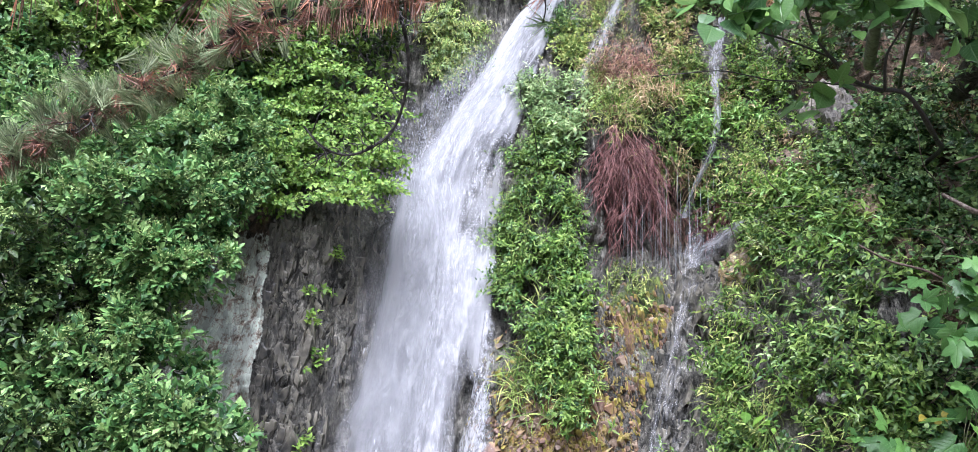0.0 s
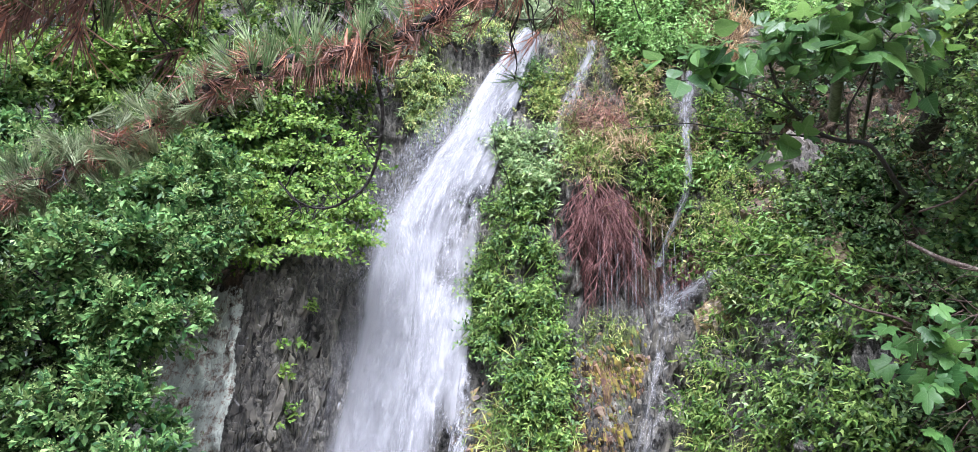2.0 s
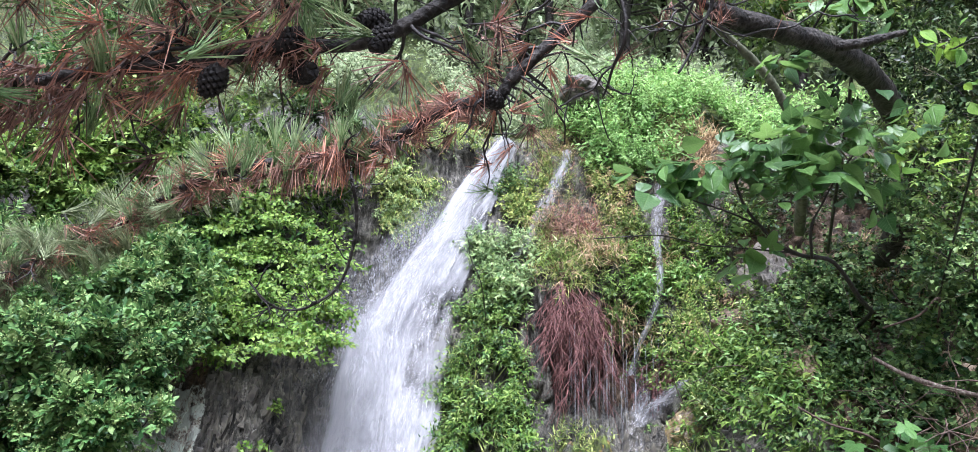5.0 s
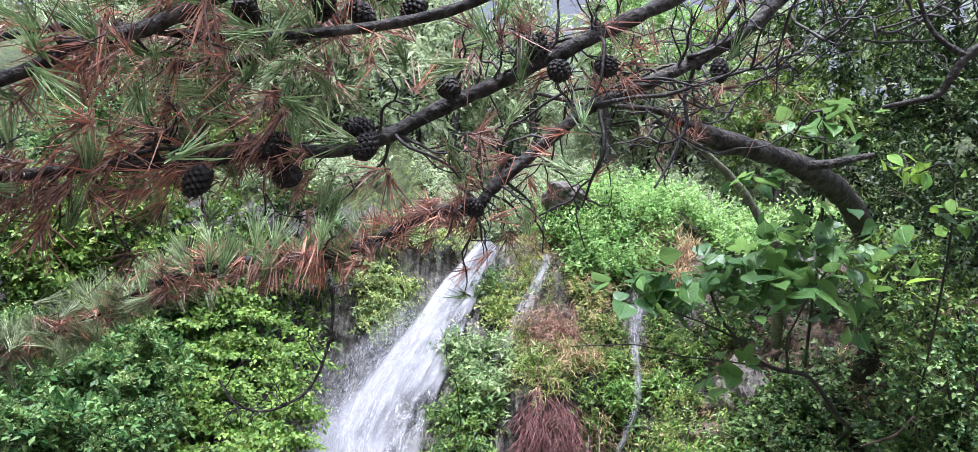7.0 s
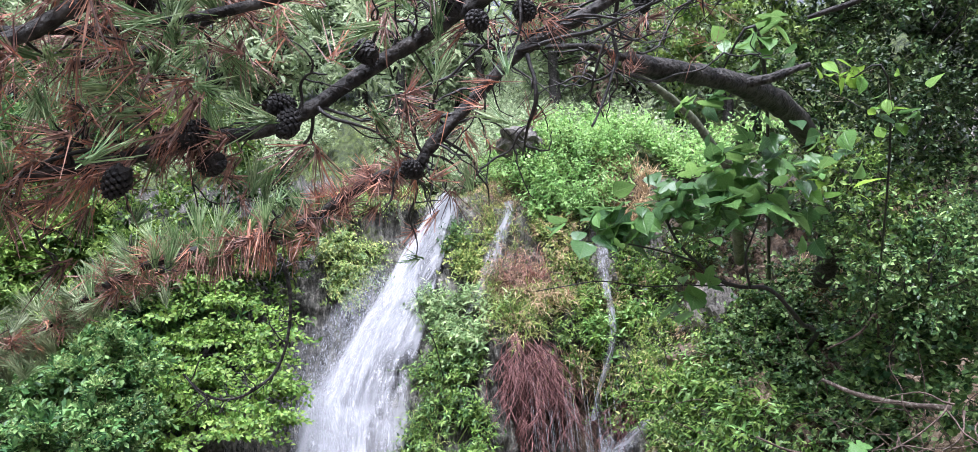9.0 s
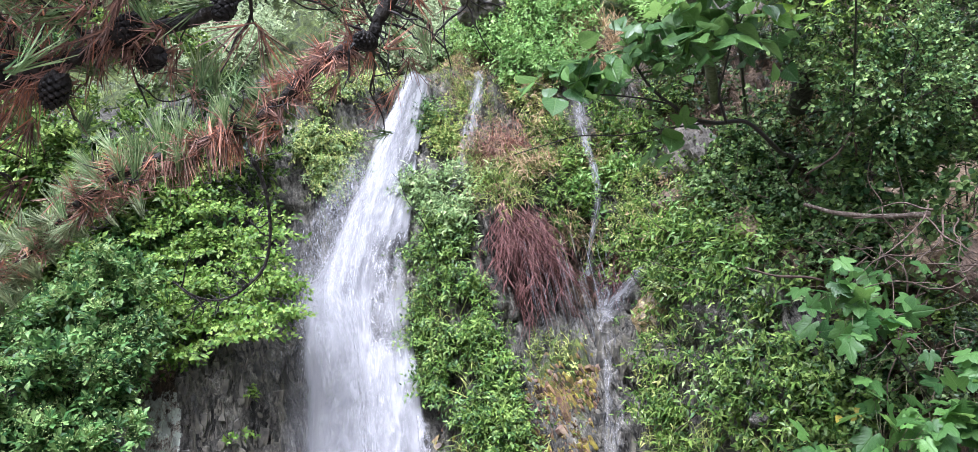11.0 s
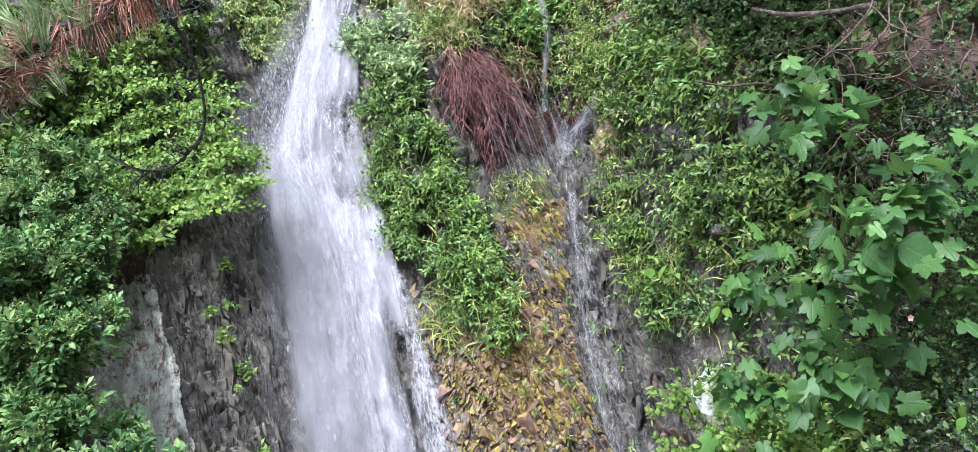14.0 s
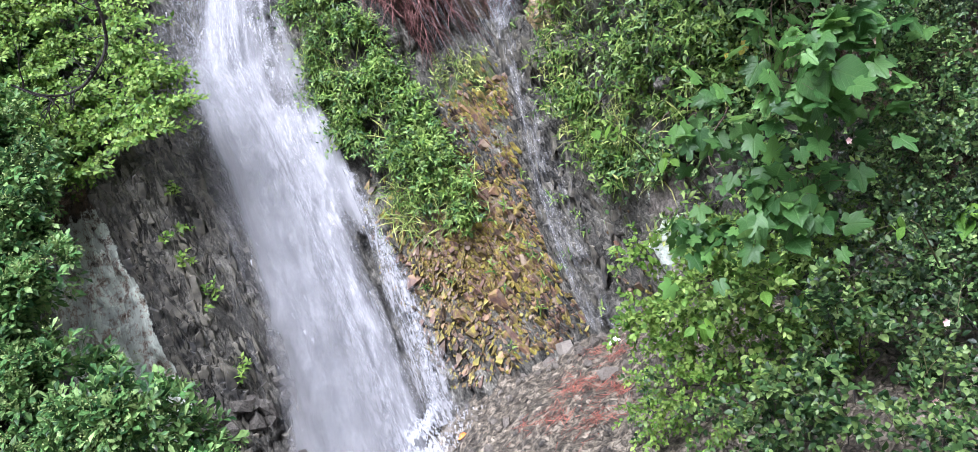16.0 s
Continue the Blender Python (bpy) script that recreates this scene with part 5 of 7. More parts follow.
# right bank: weeds, ivy, ground cover
# some of the dark leaf colour here paints shade high on the bank
spots = [(2.35, 2.6, 0.3, 0.5, HERB), (2.25, 1.8, 0.45, 0.45, HERB), (2.0, 1.55, 0.35, 0.4, HERB), (2.0, 0.85, 0.4, 0.35, IVY), (2.5, 3.2, 0.4, 0.5, IVY),
         (2.8, 2.4, 0.4, 0.5, IVY), (2.6, 1.2, 0.45, 0.5, IVY), (3.2, 3.4, 0.5, 0.5, DARK), (2.9, 4.2, 0.5, 0.5, DARK), (3.6, 4.4, 0.6, 0.6, SHADE_GREEN),
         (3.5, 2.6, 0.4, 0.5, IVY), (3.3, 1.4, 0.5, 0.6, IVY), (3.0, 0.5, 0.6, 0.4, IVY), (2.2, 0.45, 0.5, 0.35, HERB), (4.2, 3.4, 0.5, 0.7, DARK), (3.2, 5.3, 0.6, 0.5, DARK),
         (2.5, 4.7, 0.4, 0.4, HERB), (4.2, 2.0, 0.5, 0.7, IVY), (4.2, 5.0, 0.6, 0.7, DARK), (4.0, 0.7, 0.6, 0.6, IVY)]
for i, (cx, cz, rx, rz, mt) in enumerate(spots):
    if mt is HERB:
        cover("bank_herbs", "green narrow-leaved herbs on the bank", "herbs", cx, cz, rx, rz, 150, 11, 0.08, 0.36, LANCE, mt, 250 + i, 0.3, rise=0.4, group="bank plants", mix=(MUGWORT, IVY, LIME), scatter=0.35)
    else:
        cover("ivy_tangle", "tangle of small-leaved green ivy on the bank", "ivy", cx, cz, rx, rz, 160, 11, 0.047, 0.75, ROUND, mt, 250 + i, 0.26, rise=0.2, droop=0.3, group="bank plants")


for i, (x, z, rx, rz) in enumerate([(1.68, 1.5, 0.14, 0.25), (1.62, 1.0, 0.12, 0.25), (1.78, 1.9, 0.14, 0.25), (1.72, 0.45, 0.12, 0.2), (2.0, 2.55, 0.14, 0.3), (2.1, 3.0, 0.15, 0.3)]):
    cover("bank_herbs", "green narrow-leaved herbs on the bank", "herbs", x, z, rx, rz, 55, 11, 0.085, 0.3, LANCE, HERB, 660 + i, 0.28, rise=0.4, group="bank plants", mix=(GRASS, LIME), scatter=0.6)
for i, (x, z, rx, rz, mt) in enumerate([(4.4, 4.4, 0.4, 0.3, STRAW), (3.9, 3.7, 0.3, 0.4, GRASS), (3.4, 3.7, 0.3, 0.3, STRAW), (2.1, 2.2, 0.25, 0.3, GRASS), (1.9, 1.2, 0.3, 0.3, GRASS), (2.4, 2.6, 0.25, 0.3, GRASS), (1.75, 1.3, 0.15, 0.4, GRASS), (0.25, 1.5, 0.35, 0.4, GRASS), (0.1, 2.9, 0.3, 0.6, GRASS), (2.0, 4.3, 0.3, 0.3, STRAW), (0.6, 4.9, 0.2, 0.4, GRASS), (1.5, 3.6, 0.3, 0.25, STRAW)]):
    cover("grass_tuft", "tufts of long drooping grass on the wet face", "grass", x, z, rx, rz, 50 if 1.7 < x < 2.5 and z < 3 else 110, 6, 0.24, 0.045, BLADE, mt, 580 + i, 0.1, rise=0.5, droop=0.5, group="grass tufts", mix=(HERB,))
for i, (x, z, rx, rz, mt) in enumerate([(2.3, 2.2, 0.35, 0.4, IVY), (2.15, 1.25, 0.35, 0.35, HERB), (2.25, 2.95, 0.3, 0.4, HERB), (2.0, 3.2, 0.25, 0.3, HERB), (2.75, 1.75, 0.4, 0.4, HERB), (2.6, 3.8, 0.4, 0.4, HERB), (0.6, 5.2, 0.25, 0.4, GRASS)]):
    cover("creeping_plant", "low creeping green plants covering the rock", "weeds", x, z, rx, rz, 130, 9, 0.056, 0.6, ROUND, mt, 600 + i, 0.18, rise=0.1, droop=0.3, group="weeds", scatter=0.8)

# fresh ivy and long-leaved weeds between the stream and the far bank
for i, (x, z, rx, rz, n) in enumerate([(2.95, 3.15, 0.28, 0.3, 150), (2.6, 3.1, 0.2, 0.25, 90), (2.95, 3.6, 0.28, 0.25, 130), (2.75, 2.6, 0.22, 0.3, 110), (3.15, 2.85, 0.25, 0.25, 110), (3.5, 3.25, 0.3, 0.25, 110), (3.0, 2.3, 0.2, 0.25, 70)]):
    cover("ivy_tangle", "tangle of small-leaved green ivy on the bank", "ivy", x, z, rx, rz, n, 10, 0.055, 0.7, ROUND, IVY, 680 + i, 0.26, rise=0.3, droop=0.3, group="bank plants", mix=(HERB, MUGWORT))
for i, (x, z, n) in enumerate([(2.34, 3.05, 60), (2.3, 2.6, 50), (1.75, 3.95, 40), (2.2, 4.0, 45)]):
    cover("yellow_weeds", "yellow-green weeds on the stream bank", "weeds", x, z, 0.18, 0.25, n, 9, 0.12, 0.3, LANCE, LIME, 690 + i, 0.3, rise=0.4, droop=0.35, group="weeds", mix=(BRIGHT,))

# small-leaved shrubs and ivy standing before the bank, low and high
# near-black leaves paint recess shade; two high shrubs are an added dark backing
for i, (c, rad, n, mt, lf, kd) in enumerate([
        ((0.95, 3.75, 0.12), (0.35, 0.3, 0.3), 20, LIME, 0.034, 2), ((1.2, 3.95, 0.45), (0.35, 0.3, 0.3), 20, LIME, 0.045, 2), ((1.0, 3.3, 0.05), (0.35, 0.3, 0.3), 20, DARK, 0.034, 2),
        ((1.45, 3.4, 0.45), (0.4, 0.3, 0.35), 26, HERB, 0.045, 2), ((1.35, 2.9, 0.1), (0.4, 0.3, 0.35), 22, DARK, 0.045, 2), ((1.9, 3.0, 0.35), (0.35, 0.3, 0.35), 24, SHADE_GREEN, 0.034, 2),
        ((2.15, 3.0, 0.85), (0.3, 0.3, 0.4), 24, DARK, 0.03, 2), ((1.8, 2.5, 0.0), (0.35, 0.3, 0.3), 24, SHADE_GREEN, 0.036, 2), ((2.45, 3.1, 1.3), (0.3, 0.3, 0.45), 30, SHADE_GREEN, 0.024, 2),
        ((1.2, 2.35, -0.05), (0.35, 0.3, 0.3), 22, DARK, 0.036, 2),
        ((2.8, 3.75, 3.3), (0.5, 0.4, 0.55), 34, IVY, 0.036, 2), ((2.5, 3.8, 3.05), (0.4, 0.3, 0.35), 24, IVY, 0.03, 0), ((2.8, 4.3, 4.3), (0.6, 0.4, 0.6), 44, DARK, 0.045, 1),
        ((2.2, 4.6, 5.1), (0.6, 0.4, 0.5), 34, HERB, 0.055, 1), ((3.3, 3.9, 4.7), (0.6, 0.5, 0.8), 50, DARK, 0.045, 1), ((3.5, 4.9, 5.0), (0.9, 0.4, 0.9), 50, SHADE_GREEN, 0.07, 1), ((4.4, 4.7, 5.4), (0.9, 0.4, 0.9), 50, SHADE_GREEN, 0.07, 1), ((3.6, 4.6, 3.9), (0.8, 0.4, 0.7), 46, SHADE_GREEN, 0.06, 1), ((3.0, 4.6, 5.8), (0.8, 0.5, 0.6), 40, DARK, 0.06, 1),
        ((3.9, 4.2, 5.9), (0.8, 0.5, 0.8), 40, SHADE_GREEN, 0.06, 1), ((3.5, 3.4, 3.4), (0.5, 0.4, 0.6), 34, SHADE_GREEN, 0.04, 2), ((3.4, 3.2, 2.3), (0.45, 0.4, 0.6), 34, IVY, 0.036, 0), ((2.3, 3.55, 3.4), (0.3, 0.2, 0.3), 16, HERB, 0.04, 1), ((2.4, 3.35, 2.9), (0.3, 0.25, 0.3), 20, IVY, 0.032, 2), ((2.45, 4.0, 2.7), (0.4, 0.25, 0.35), 24, IVY, 0.04, 0), ((2.8, 3.75, 2.3), (0.35, 0.2, 0.35), 20, IVY, 0.04, 0), ((2.65, 3.5, 3.75), (0.35, 0.25, 0.35), 18, SHADE_GREEN, 0.04, 2), ((2.2, 3.1, 1.0), (0.25, 0.2, 0.25), 20, IVY, 0.028, 2), ((2.12, 3.15, 0.6), (0.25, 0.2, 0.25), 20, IVY, 0.028, 2), ((2.4, 3.3, 1.35), (0.25, 0.2, 0.25), 18, SHADE_GREEN, 0.03, 2), ((2.0, 2.95, 0.25), (0.25, 0.2, 0.22), 20, IVY, 0.028, 2), ((2.55, 3.75, 0.85), (0.3, 0.2, 0.35), 22, SHADE_GREEN, 0.035, 2), ((2.65, 3.75, 1.4), (0.3, 0.2, 0.35), 22, SHADE_GREEN, 0.035, 2), ((2.45, 3.7, 0.35), (0.3, 0.2, 0.3), 22, SHADE_GREEN, 0.035, 2),
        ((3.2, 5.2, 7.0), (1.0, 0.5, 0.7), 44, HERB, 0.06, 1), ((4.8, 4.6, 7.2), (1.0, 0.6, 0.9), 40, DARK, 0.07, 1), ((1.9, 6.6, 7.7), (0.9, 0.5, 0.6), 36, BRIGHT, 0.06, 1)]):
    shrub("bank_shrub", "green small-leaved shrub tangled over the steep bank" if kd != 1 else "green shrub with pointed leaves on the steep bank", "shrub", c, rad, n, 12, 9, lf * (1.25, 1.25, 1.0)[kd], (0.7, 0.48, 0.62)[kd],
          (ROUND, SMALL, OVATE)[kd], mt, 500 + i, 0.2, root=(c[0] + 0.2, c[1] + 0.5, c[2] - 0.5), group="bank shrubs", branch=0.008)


# ---- hanging root curtain ----
def root_curtain(name, label, x0, x1, ztop, zlow, n, mat, seed, thick=0.0045):
    g = rng_of(seed)
    e = thing(name, tuple(float(v) for v in on_cliff(np.array((x0 + x1) / 2), np.array(ztop))[0]), label, "roots")
    lines = []
    strands = max(5, n // 9)
    leads = [(g.uniform(-1, 1), g.uniform(0.1, 0.7), g.uniform(0.4, 1.1), g.normal(0, 0.2)) for _ in range(strands)]
    for i in range(n):
        u, fwd, reach, lean = leads[i % strands]
        u = u + g.normal(0, 0.1)
        x = (x0 + x1) / 2 + u * (x1 - x0) * 0.36
        z = ztop - abs(g.normal(0, 0.2)) - 0.12 * u * u
        p, nr = on_cliff(np.array(x), np.array(z), 0.03)
        ln = (ztop - zlow) * reach * g.uniform(0.7, 1.1) * (1 - 0.25 * u * u)
        pts = [p]
        d = nr * (0.7 * fwd + g.normal(0, 0.12)) + (0.05 * u + 0.5 * lean + g.normal(0, 0.2), 0, -0.15)
        pos = p.copy()
        for s in range(9):
            d = d * 0.76 + np.array([g.normal(0, 0.3), g.normal(0, 0.18), -0.3])
            pos = pos + unit(d) * ln / 9
            pts.append(pos.copy())
        q = smooth_line(under(e, pts), 2)
        lines.append((q, thick * g.uniform(0.6, 1.6), thick * 0.4, 4))
        for b in range(11):
            k = g.integers(3, len(q) - 2)
            bd = unit(unit(q[k] - q[k - 2]) * 0.7 + np.array([g.normal(0, 0.5), g.normal(-0.15, 0.35), -0.25]))
            bl = ln * g.uniform(0.1, 0.28)
            lines.append((np.array([q[k], q[k] + bd * bl * 0.5, q[k] + bd * bl + (0, 0, -0.25 * bl)]), thick * 0.7, thick * 0.3, 3))
    stuff("root_mass", tube_mesh("root_mass", lines), mat, e)
    return e


root_curtain("root_curtain", "hanging mass of red-brown roots under a grassy ledge", 0.72, 1.05, 3.97, 2.72, 82, ROOT, 31, 0.0052)
root_curtain("root_curtain", "hanging mass of red-brown roots under a grassy ledge", 0.98, 1.24, 3.87, 2.72, 64, ROOT, 32, 0.005)
root_curtain("root_fringe", "fringe of thin grey-brown roots dripping with water", 1.2, 1.75, 3.35, 2.7, 130, ROOT_GREY, 33, 0.003)
root_curtain("root_fringe", "fringe of thin red-brown roots beside the stream", 1.75, 2.1, 3.35, 2.8, 90, ROOT, 34, 0.004)
root_curtain("root_fringe", "small cluster of reddish roots on the cliff", 0.7, 1.0, 4.95, 4.5, 90, ROOT, 35, 0.004)


# ---- the pine: limbs, twigs, needles, cones ----
PINE_A = [(-1.82, 2.17, 2.01), (-1.64, 2.24, 2.1), (-1.46, 2.27, 2.21), (-1.3, 2.28, 2.32), (-1.14, 2.28, 2.4), (-0.96, 2.26, 2.53), (-0.72, 2.16, 2.56)]
PINE_B = [(-0.85, 2.06, 2.47), (-0.72, 2.03, 2.52), (-0.53, 1.97, 2.54), (-0.33, 1.9, 2.54), (-0.19, 1.8, 2.56), (-0.08, 1.74, 2.6), (0.05, 1.63, 2.58)]
PINE_B2 = [(0.05, 1.63, 2.58), (0.08, 1.62, 2.63), (0.18, 1.59, 2.73), (0.31, 1.55, 2.85), (0.46, 1.54, 2.94), (0.58, 1.54, 3.02), (0.73, 1.51, 3.13), (0.85, 1.48, 3.26), (1.07, 1.4, 3.43)]
PINE_C = [(-0.82, 1.04, 2.19), (-0.74, 1.07, 2.23), (-0.65, 1.12, 2.29), (-0.54, 1.15, 2.33), (-0.45, 1.18, 2.37), (-0.35, 1.2, 2.41), (-0.23, 1.22, 2.44), (-0.15, 1.23, 2.49),
          (-0.04, 1.22, 2.57), (0.06, 1.21, 2.63), (0.16, 1.2, 2.7), (0.29, 1.18, 2.78), (0.43, 1.16, 2.87), (0.58, 1.13, 2.99), (0.86, 1.08, 3.17)]
PINE_D = [(-0.73, 0.91, 2.28), (-0.65, 0.92, 2.35), (-0.61, 0.93, 2.41), (-0.54, 0.95, 2.46), (-0.48, 0.96, 2.52), (-0.42, 0.98, 2.6), (-0.29, 1.01, 2.76)]
PINE_D2 = [(-0.67, 1.08, 2.5), (-0.6, 1.12, 2.53), (-0.51, 1.17, 2.57), (-0.41, 1.18, 2.62), (-0.35, 1.2, 2.69), (-0.27, 1.21, 2.78), (-0.18, 1.18, 2.9)]
LIMB = [(0.81, 2.26, 3.34), (0.93, 2.34, 3.36), (1.13, 2.47, 3.42), (1.36, 2.64, 3.49), (1.55, 2.82, 3.56), (1.77, 3.05, 3.63), (1.98, 3.3, 3.67), (2.29, 3.74, 3.72), (2.63, 4.21, 3.64), (2.9, 5.2, 3.5)]
LIMB_STUB = [(1.41, 2.67, 3.5), (1.51, 2.62, 3.49), (1.61, 2.61, 3.52), (1.7, 2.61, 3.55)]
LIMB_UP = [(0.81, 2.26, 3.34), (0.66, 2.14, 3.31), (0.51, 2.04, 3.24), (0.34, 1.94, 3.16), (0.19, 1.82, 3.09)]
HANG = [(-0.38, 2.11, 2.57), (-0.36, 2.18, 2.48), (-0.37, 2.24, 2.37), (-0.41, 2.29, 2.27), (-0.48, 2.27, 2.2), (-0.55, 2.26, 2.18), (-0.61, 2.24, 2.2), (-0.66, 2.21, 2.25)]
PINE_E = [(-0.77, 0.94, 2.4), (-0.63, 0.97, 2.48), (-0.44, 1.03, 2.53), (-0.23, 1.05, 2.59), (-0.05, 1.03, 2.64), (0.1, 0.98, 2.7)]
SIDE_A = [(1.34, 1.31, 3.08), (1.3, 1.38, 3.05), (1.26, 1.43, 3.03), (1.24, 1.47, 3.0), (1.22, 1.52, 2.97), (1.16, 1.56, 2.97), (1.11, 1.59, 2.97)]
SIDE_B = [(1.26, 1.43, 3.03), (1.2, 1.43, 3.08), (1.16, 1.41, 3.13), (1.12, 1.36, 3.2)]

pine = thing("pine_tree", (2.9, 5.2, 3.5), "overhanging pine with wet black limbs, cones and browning needles", "tree")


def pine_part(name, lines, mat, label=""):
    return link(name, tube_mesh(name, [(under(pine, p), *rest) for p, *rest in lines]), mat, pine, label)


pine_part("limb", [(smooth_line(LIMB, 5), 0.036, 0.075, 10, 0.09)], BARK)
pine_part("limb", [(smooth_line(LIMB_STUB, 4), 0.024, 0.012, 8, 0.08)], BARK)
for pts, a, b in ((PINE_A, 0.007, 0.012), (PINE_B, 0.012, 0.018), (PINE_B2, 0.015, 0.019), (PINE_C, 0.01, 0.018), (PINE_D, 0.01, 0.016), (PINE_D2, 0.009, 0.014), (PINE_E, 0.006, 0.012), (SIDE_A, 0.016, 0.006), (SIDE_B, 0.009, 0.005), (LIMB_UP, 0.014, 0.005), (HANG, 0.006, 0.003)):
    pine_part("bough", [(smooth_line(pts, 6), a, b, 8, 0.07)], BARK)


def wander(g, start, d, length, steps=7, bend=0.35, pull=(0, 0, 0)):
    pts, d, pos = [np.array(start, float)], unit(np.array(d, float)), np.array(start, float)
    for _ in range(steps):
        d = unit(d + g.normal(0, bend, 3) + np.array(pull))
        pos = pos + d * length / steps
        pts.append(pos.copy())
    return np.array(pts)


def twigs(path, n, length, seed, thick=0.004, dirs=(0, 0, 0.4), bend=0.35, t0=0.0, t1=1.0, fork=2):
    """Crooked twigs leaving a bough, forking."""
    g = rng_of(seed)
    line = smooth_line(path, 8)
    out = []
    tips = []
    for i in range(n):
        k = int((t0 + (t1 - t0) * g.random()) * (len(line) - 1))
        d = np.array(dirs) + g.normal(0, 0.6, 3)
        p = wander(g, line[k], d, length * g.uniform(0.4, 1.2), 7, bend)
        out.append((smooth_line(p, 2), thick * g.uniform(0.7, 1.3), thick * 0.4, 5, 0.08))
        tips.append(p[-1])
        for _ in range(fork):
            q = wander(g, p[g.integers(2, 6)], unit(p[-1] - p[0]) + g.normal(0, 0.6, 3), length * g.uniform(0.2, 0.6), 5, bend)
            out.append((smooth_line(q, 2), thick * 0.6, thick * 0.3, 4))
            tips.append(q[-1])
    return out, tips


twig_lines, tip_set = [], []
for args in ((PINE_C, 46, 0.2, 1), (PINE_B2, 44, 0.24, 2), (PINE_B, 16, 0.14, 3), (PINE_D, 10, 0.16, 4), (PINE_D2, 14, 0.18, 5), (PINE_A, 14, 0.14, 6), (LIMB_UP, 14, 0.35, 7)):
    o, tp = twigs(*args)
    twig_lines.append((o, tp))
for o, tp in twig_lines:
    for i in range(0, len(o), 3):
        pine_part("twig", o[i:i + 3], TWIG)
o, tp = twigs(HANG, 22, 0.13, 8, 0.0025, (0, 0, -0.2))
for i in range(0, len(o), 3):
    pine_part("twig", o[i:i + 3], TWIG)
# the bare tangle over the limb
g = rng_of(77)
ARCH = smooth_line([(0.6, 2.16, 3.28), (0.81, 2.24, 3.37), (0.94, 2.01, 3.43), (1.14, 1.87, 3.47), (1.35, 1.74, 3.5), (1.57, 1.76, 3.5), (1.8, 1.9, 3.6)], 8)


def crooked(start, lead, length, thick, depth, out):
    """A kinked twig that forks at sharp angles into thinner ones."""
    pts, d, pos = [np.array(start, float)], unit(np.array(lead, float)), np.array(start, float)
    for k in range(7):
        d = unit(d + g.normal(0, 0.26, 3) + (0, 0, 0.05))
        pos = pos + d * length * g.uniform(0.08, 0.2)
        pts.append(pos.copy())
    out.append((smooth_line(pts, 2), thick, thick * 0.55, 5, 0.1))
    if depth:
        for k in g.choice(np.arange(2, 8), int(g.integers(2, 4)), replace=False):
            crooked(pts[k], unit(pts[k] - pts[k - 1]) + g.normal(0, 0.65, 3), length * g.uniform(0.4, 0.7), thick * 0.6, depth - 1, out)


for i in range(40):
    tangle = []
    if i % 4:
        s = ARCH[int(g.integers(0, len(ARCH)))] + g.normal(0, 0.05, 3)
        lead = (g.normal(0.25, 0.8), g.normal(0.0, 0.4), g.normal(0.25, 0.45))
    else:
        s = np.array(PINE_B2[3 + i % 6]) + g.normal(0, 0.02, 3)
        lead = (g.normal(0.5, 0.5), g.normal(0.2, 0.5), g.normal(0.2, 0.5))
    crooked(s, lead, g.uniform(0.25, 0.6), 0.006 * g.uniform(0.7, 1.2), 2, tangle)
    pine_part("bare_twig", tangle, TWIG, "bare black twig")


def needle_tufts(name, centres, dirs, per, length, width, mat, seed, cone=0.55, hang=0.0, back=0.03, label=""):
    g = rng_of(seed)
    cone *= 0.75
    per = int(per * 1.5)
    width *= 0.85
    m = len(centres)
    c = np.repeat(np.array(centres, float), per, 0)
    d = np.repeat(unit(np.array(dirs, float)), per, 0)
    base = c - d * g.uniform(0, back, (len(c), 1)) + g.normal(0, 0.004, c.shape)
    tip = d + g.normal(0, cone, c.shape)
    tip[:, 2] -= hang
    ln = length * g.uniform(0.7, 1.15, len(c))
    v, f = place_leaves(base, tip, g.normal(0, 1, c.shape), ln, np.full(len(c), width), NEEDLES)
    return stuff(name, fast_mesh(name, under(pine, v), f), mat, pine, label)


def along(path, n, seed, d0, jitter=0.5, t0=0.0, t1=1.0, side=0.03):
    """Places and directions of needle tufts scattered along a bough."""
    g = rng_of(seed)
    line = smooth_line(path, 10)
    k = ((t0 + (t1 - t0) * (np.arange(n) + g.random(n)) / n) * (len(line) - 1)).astype(int)
    return line[k] + g.normal(0, side, (n, 3)), np.array(d0) + g.normal(0, jitter, (n, 3))


c, d = along(PINE_A, 190, 41, (-0.25, -0.4, 0.6), 0.55, 0, 0.95, 0.035)
needle_tufts("green_needles", c, d, 24, 0.078, 0.0036, NEEDLE_GREY, 42, 0.4)
c, d = along(PINE_A, 190, 43, (0.1, -0.4, -0.3), 0.6, 0, 1, 0.02)
needle_tufts("dead_needles", c, d, 11, 0.055, 0.0042, NEEDLE_DEAD, 44, 0.7, 0.3)
c, d = along(PINE_B, 46, 45, (-0.35, -0.35, 0.8), 0.4, 0.05, 0.62, 0.035)
needle_tufts("green_needles", c, d, 26, 0.09, 0.004, NEEDLE, 46, 0.3)
c, d = along(PINE_B, 110, 47, (-0.2, -0.2, 0.0), 0.6, 0.0, 1, 0.025)
needle_tufts("dead_needles", c, d, 14, 0.065, 0.0038, NEEDLE_DEAD, 48, 0.55, 0.2)
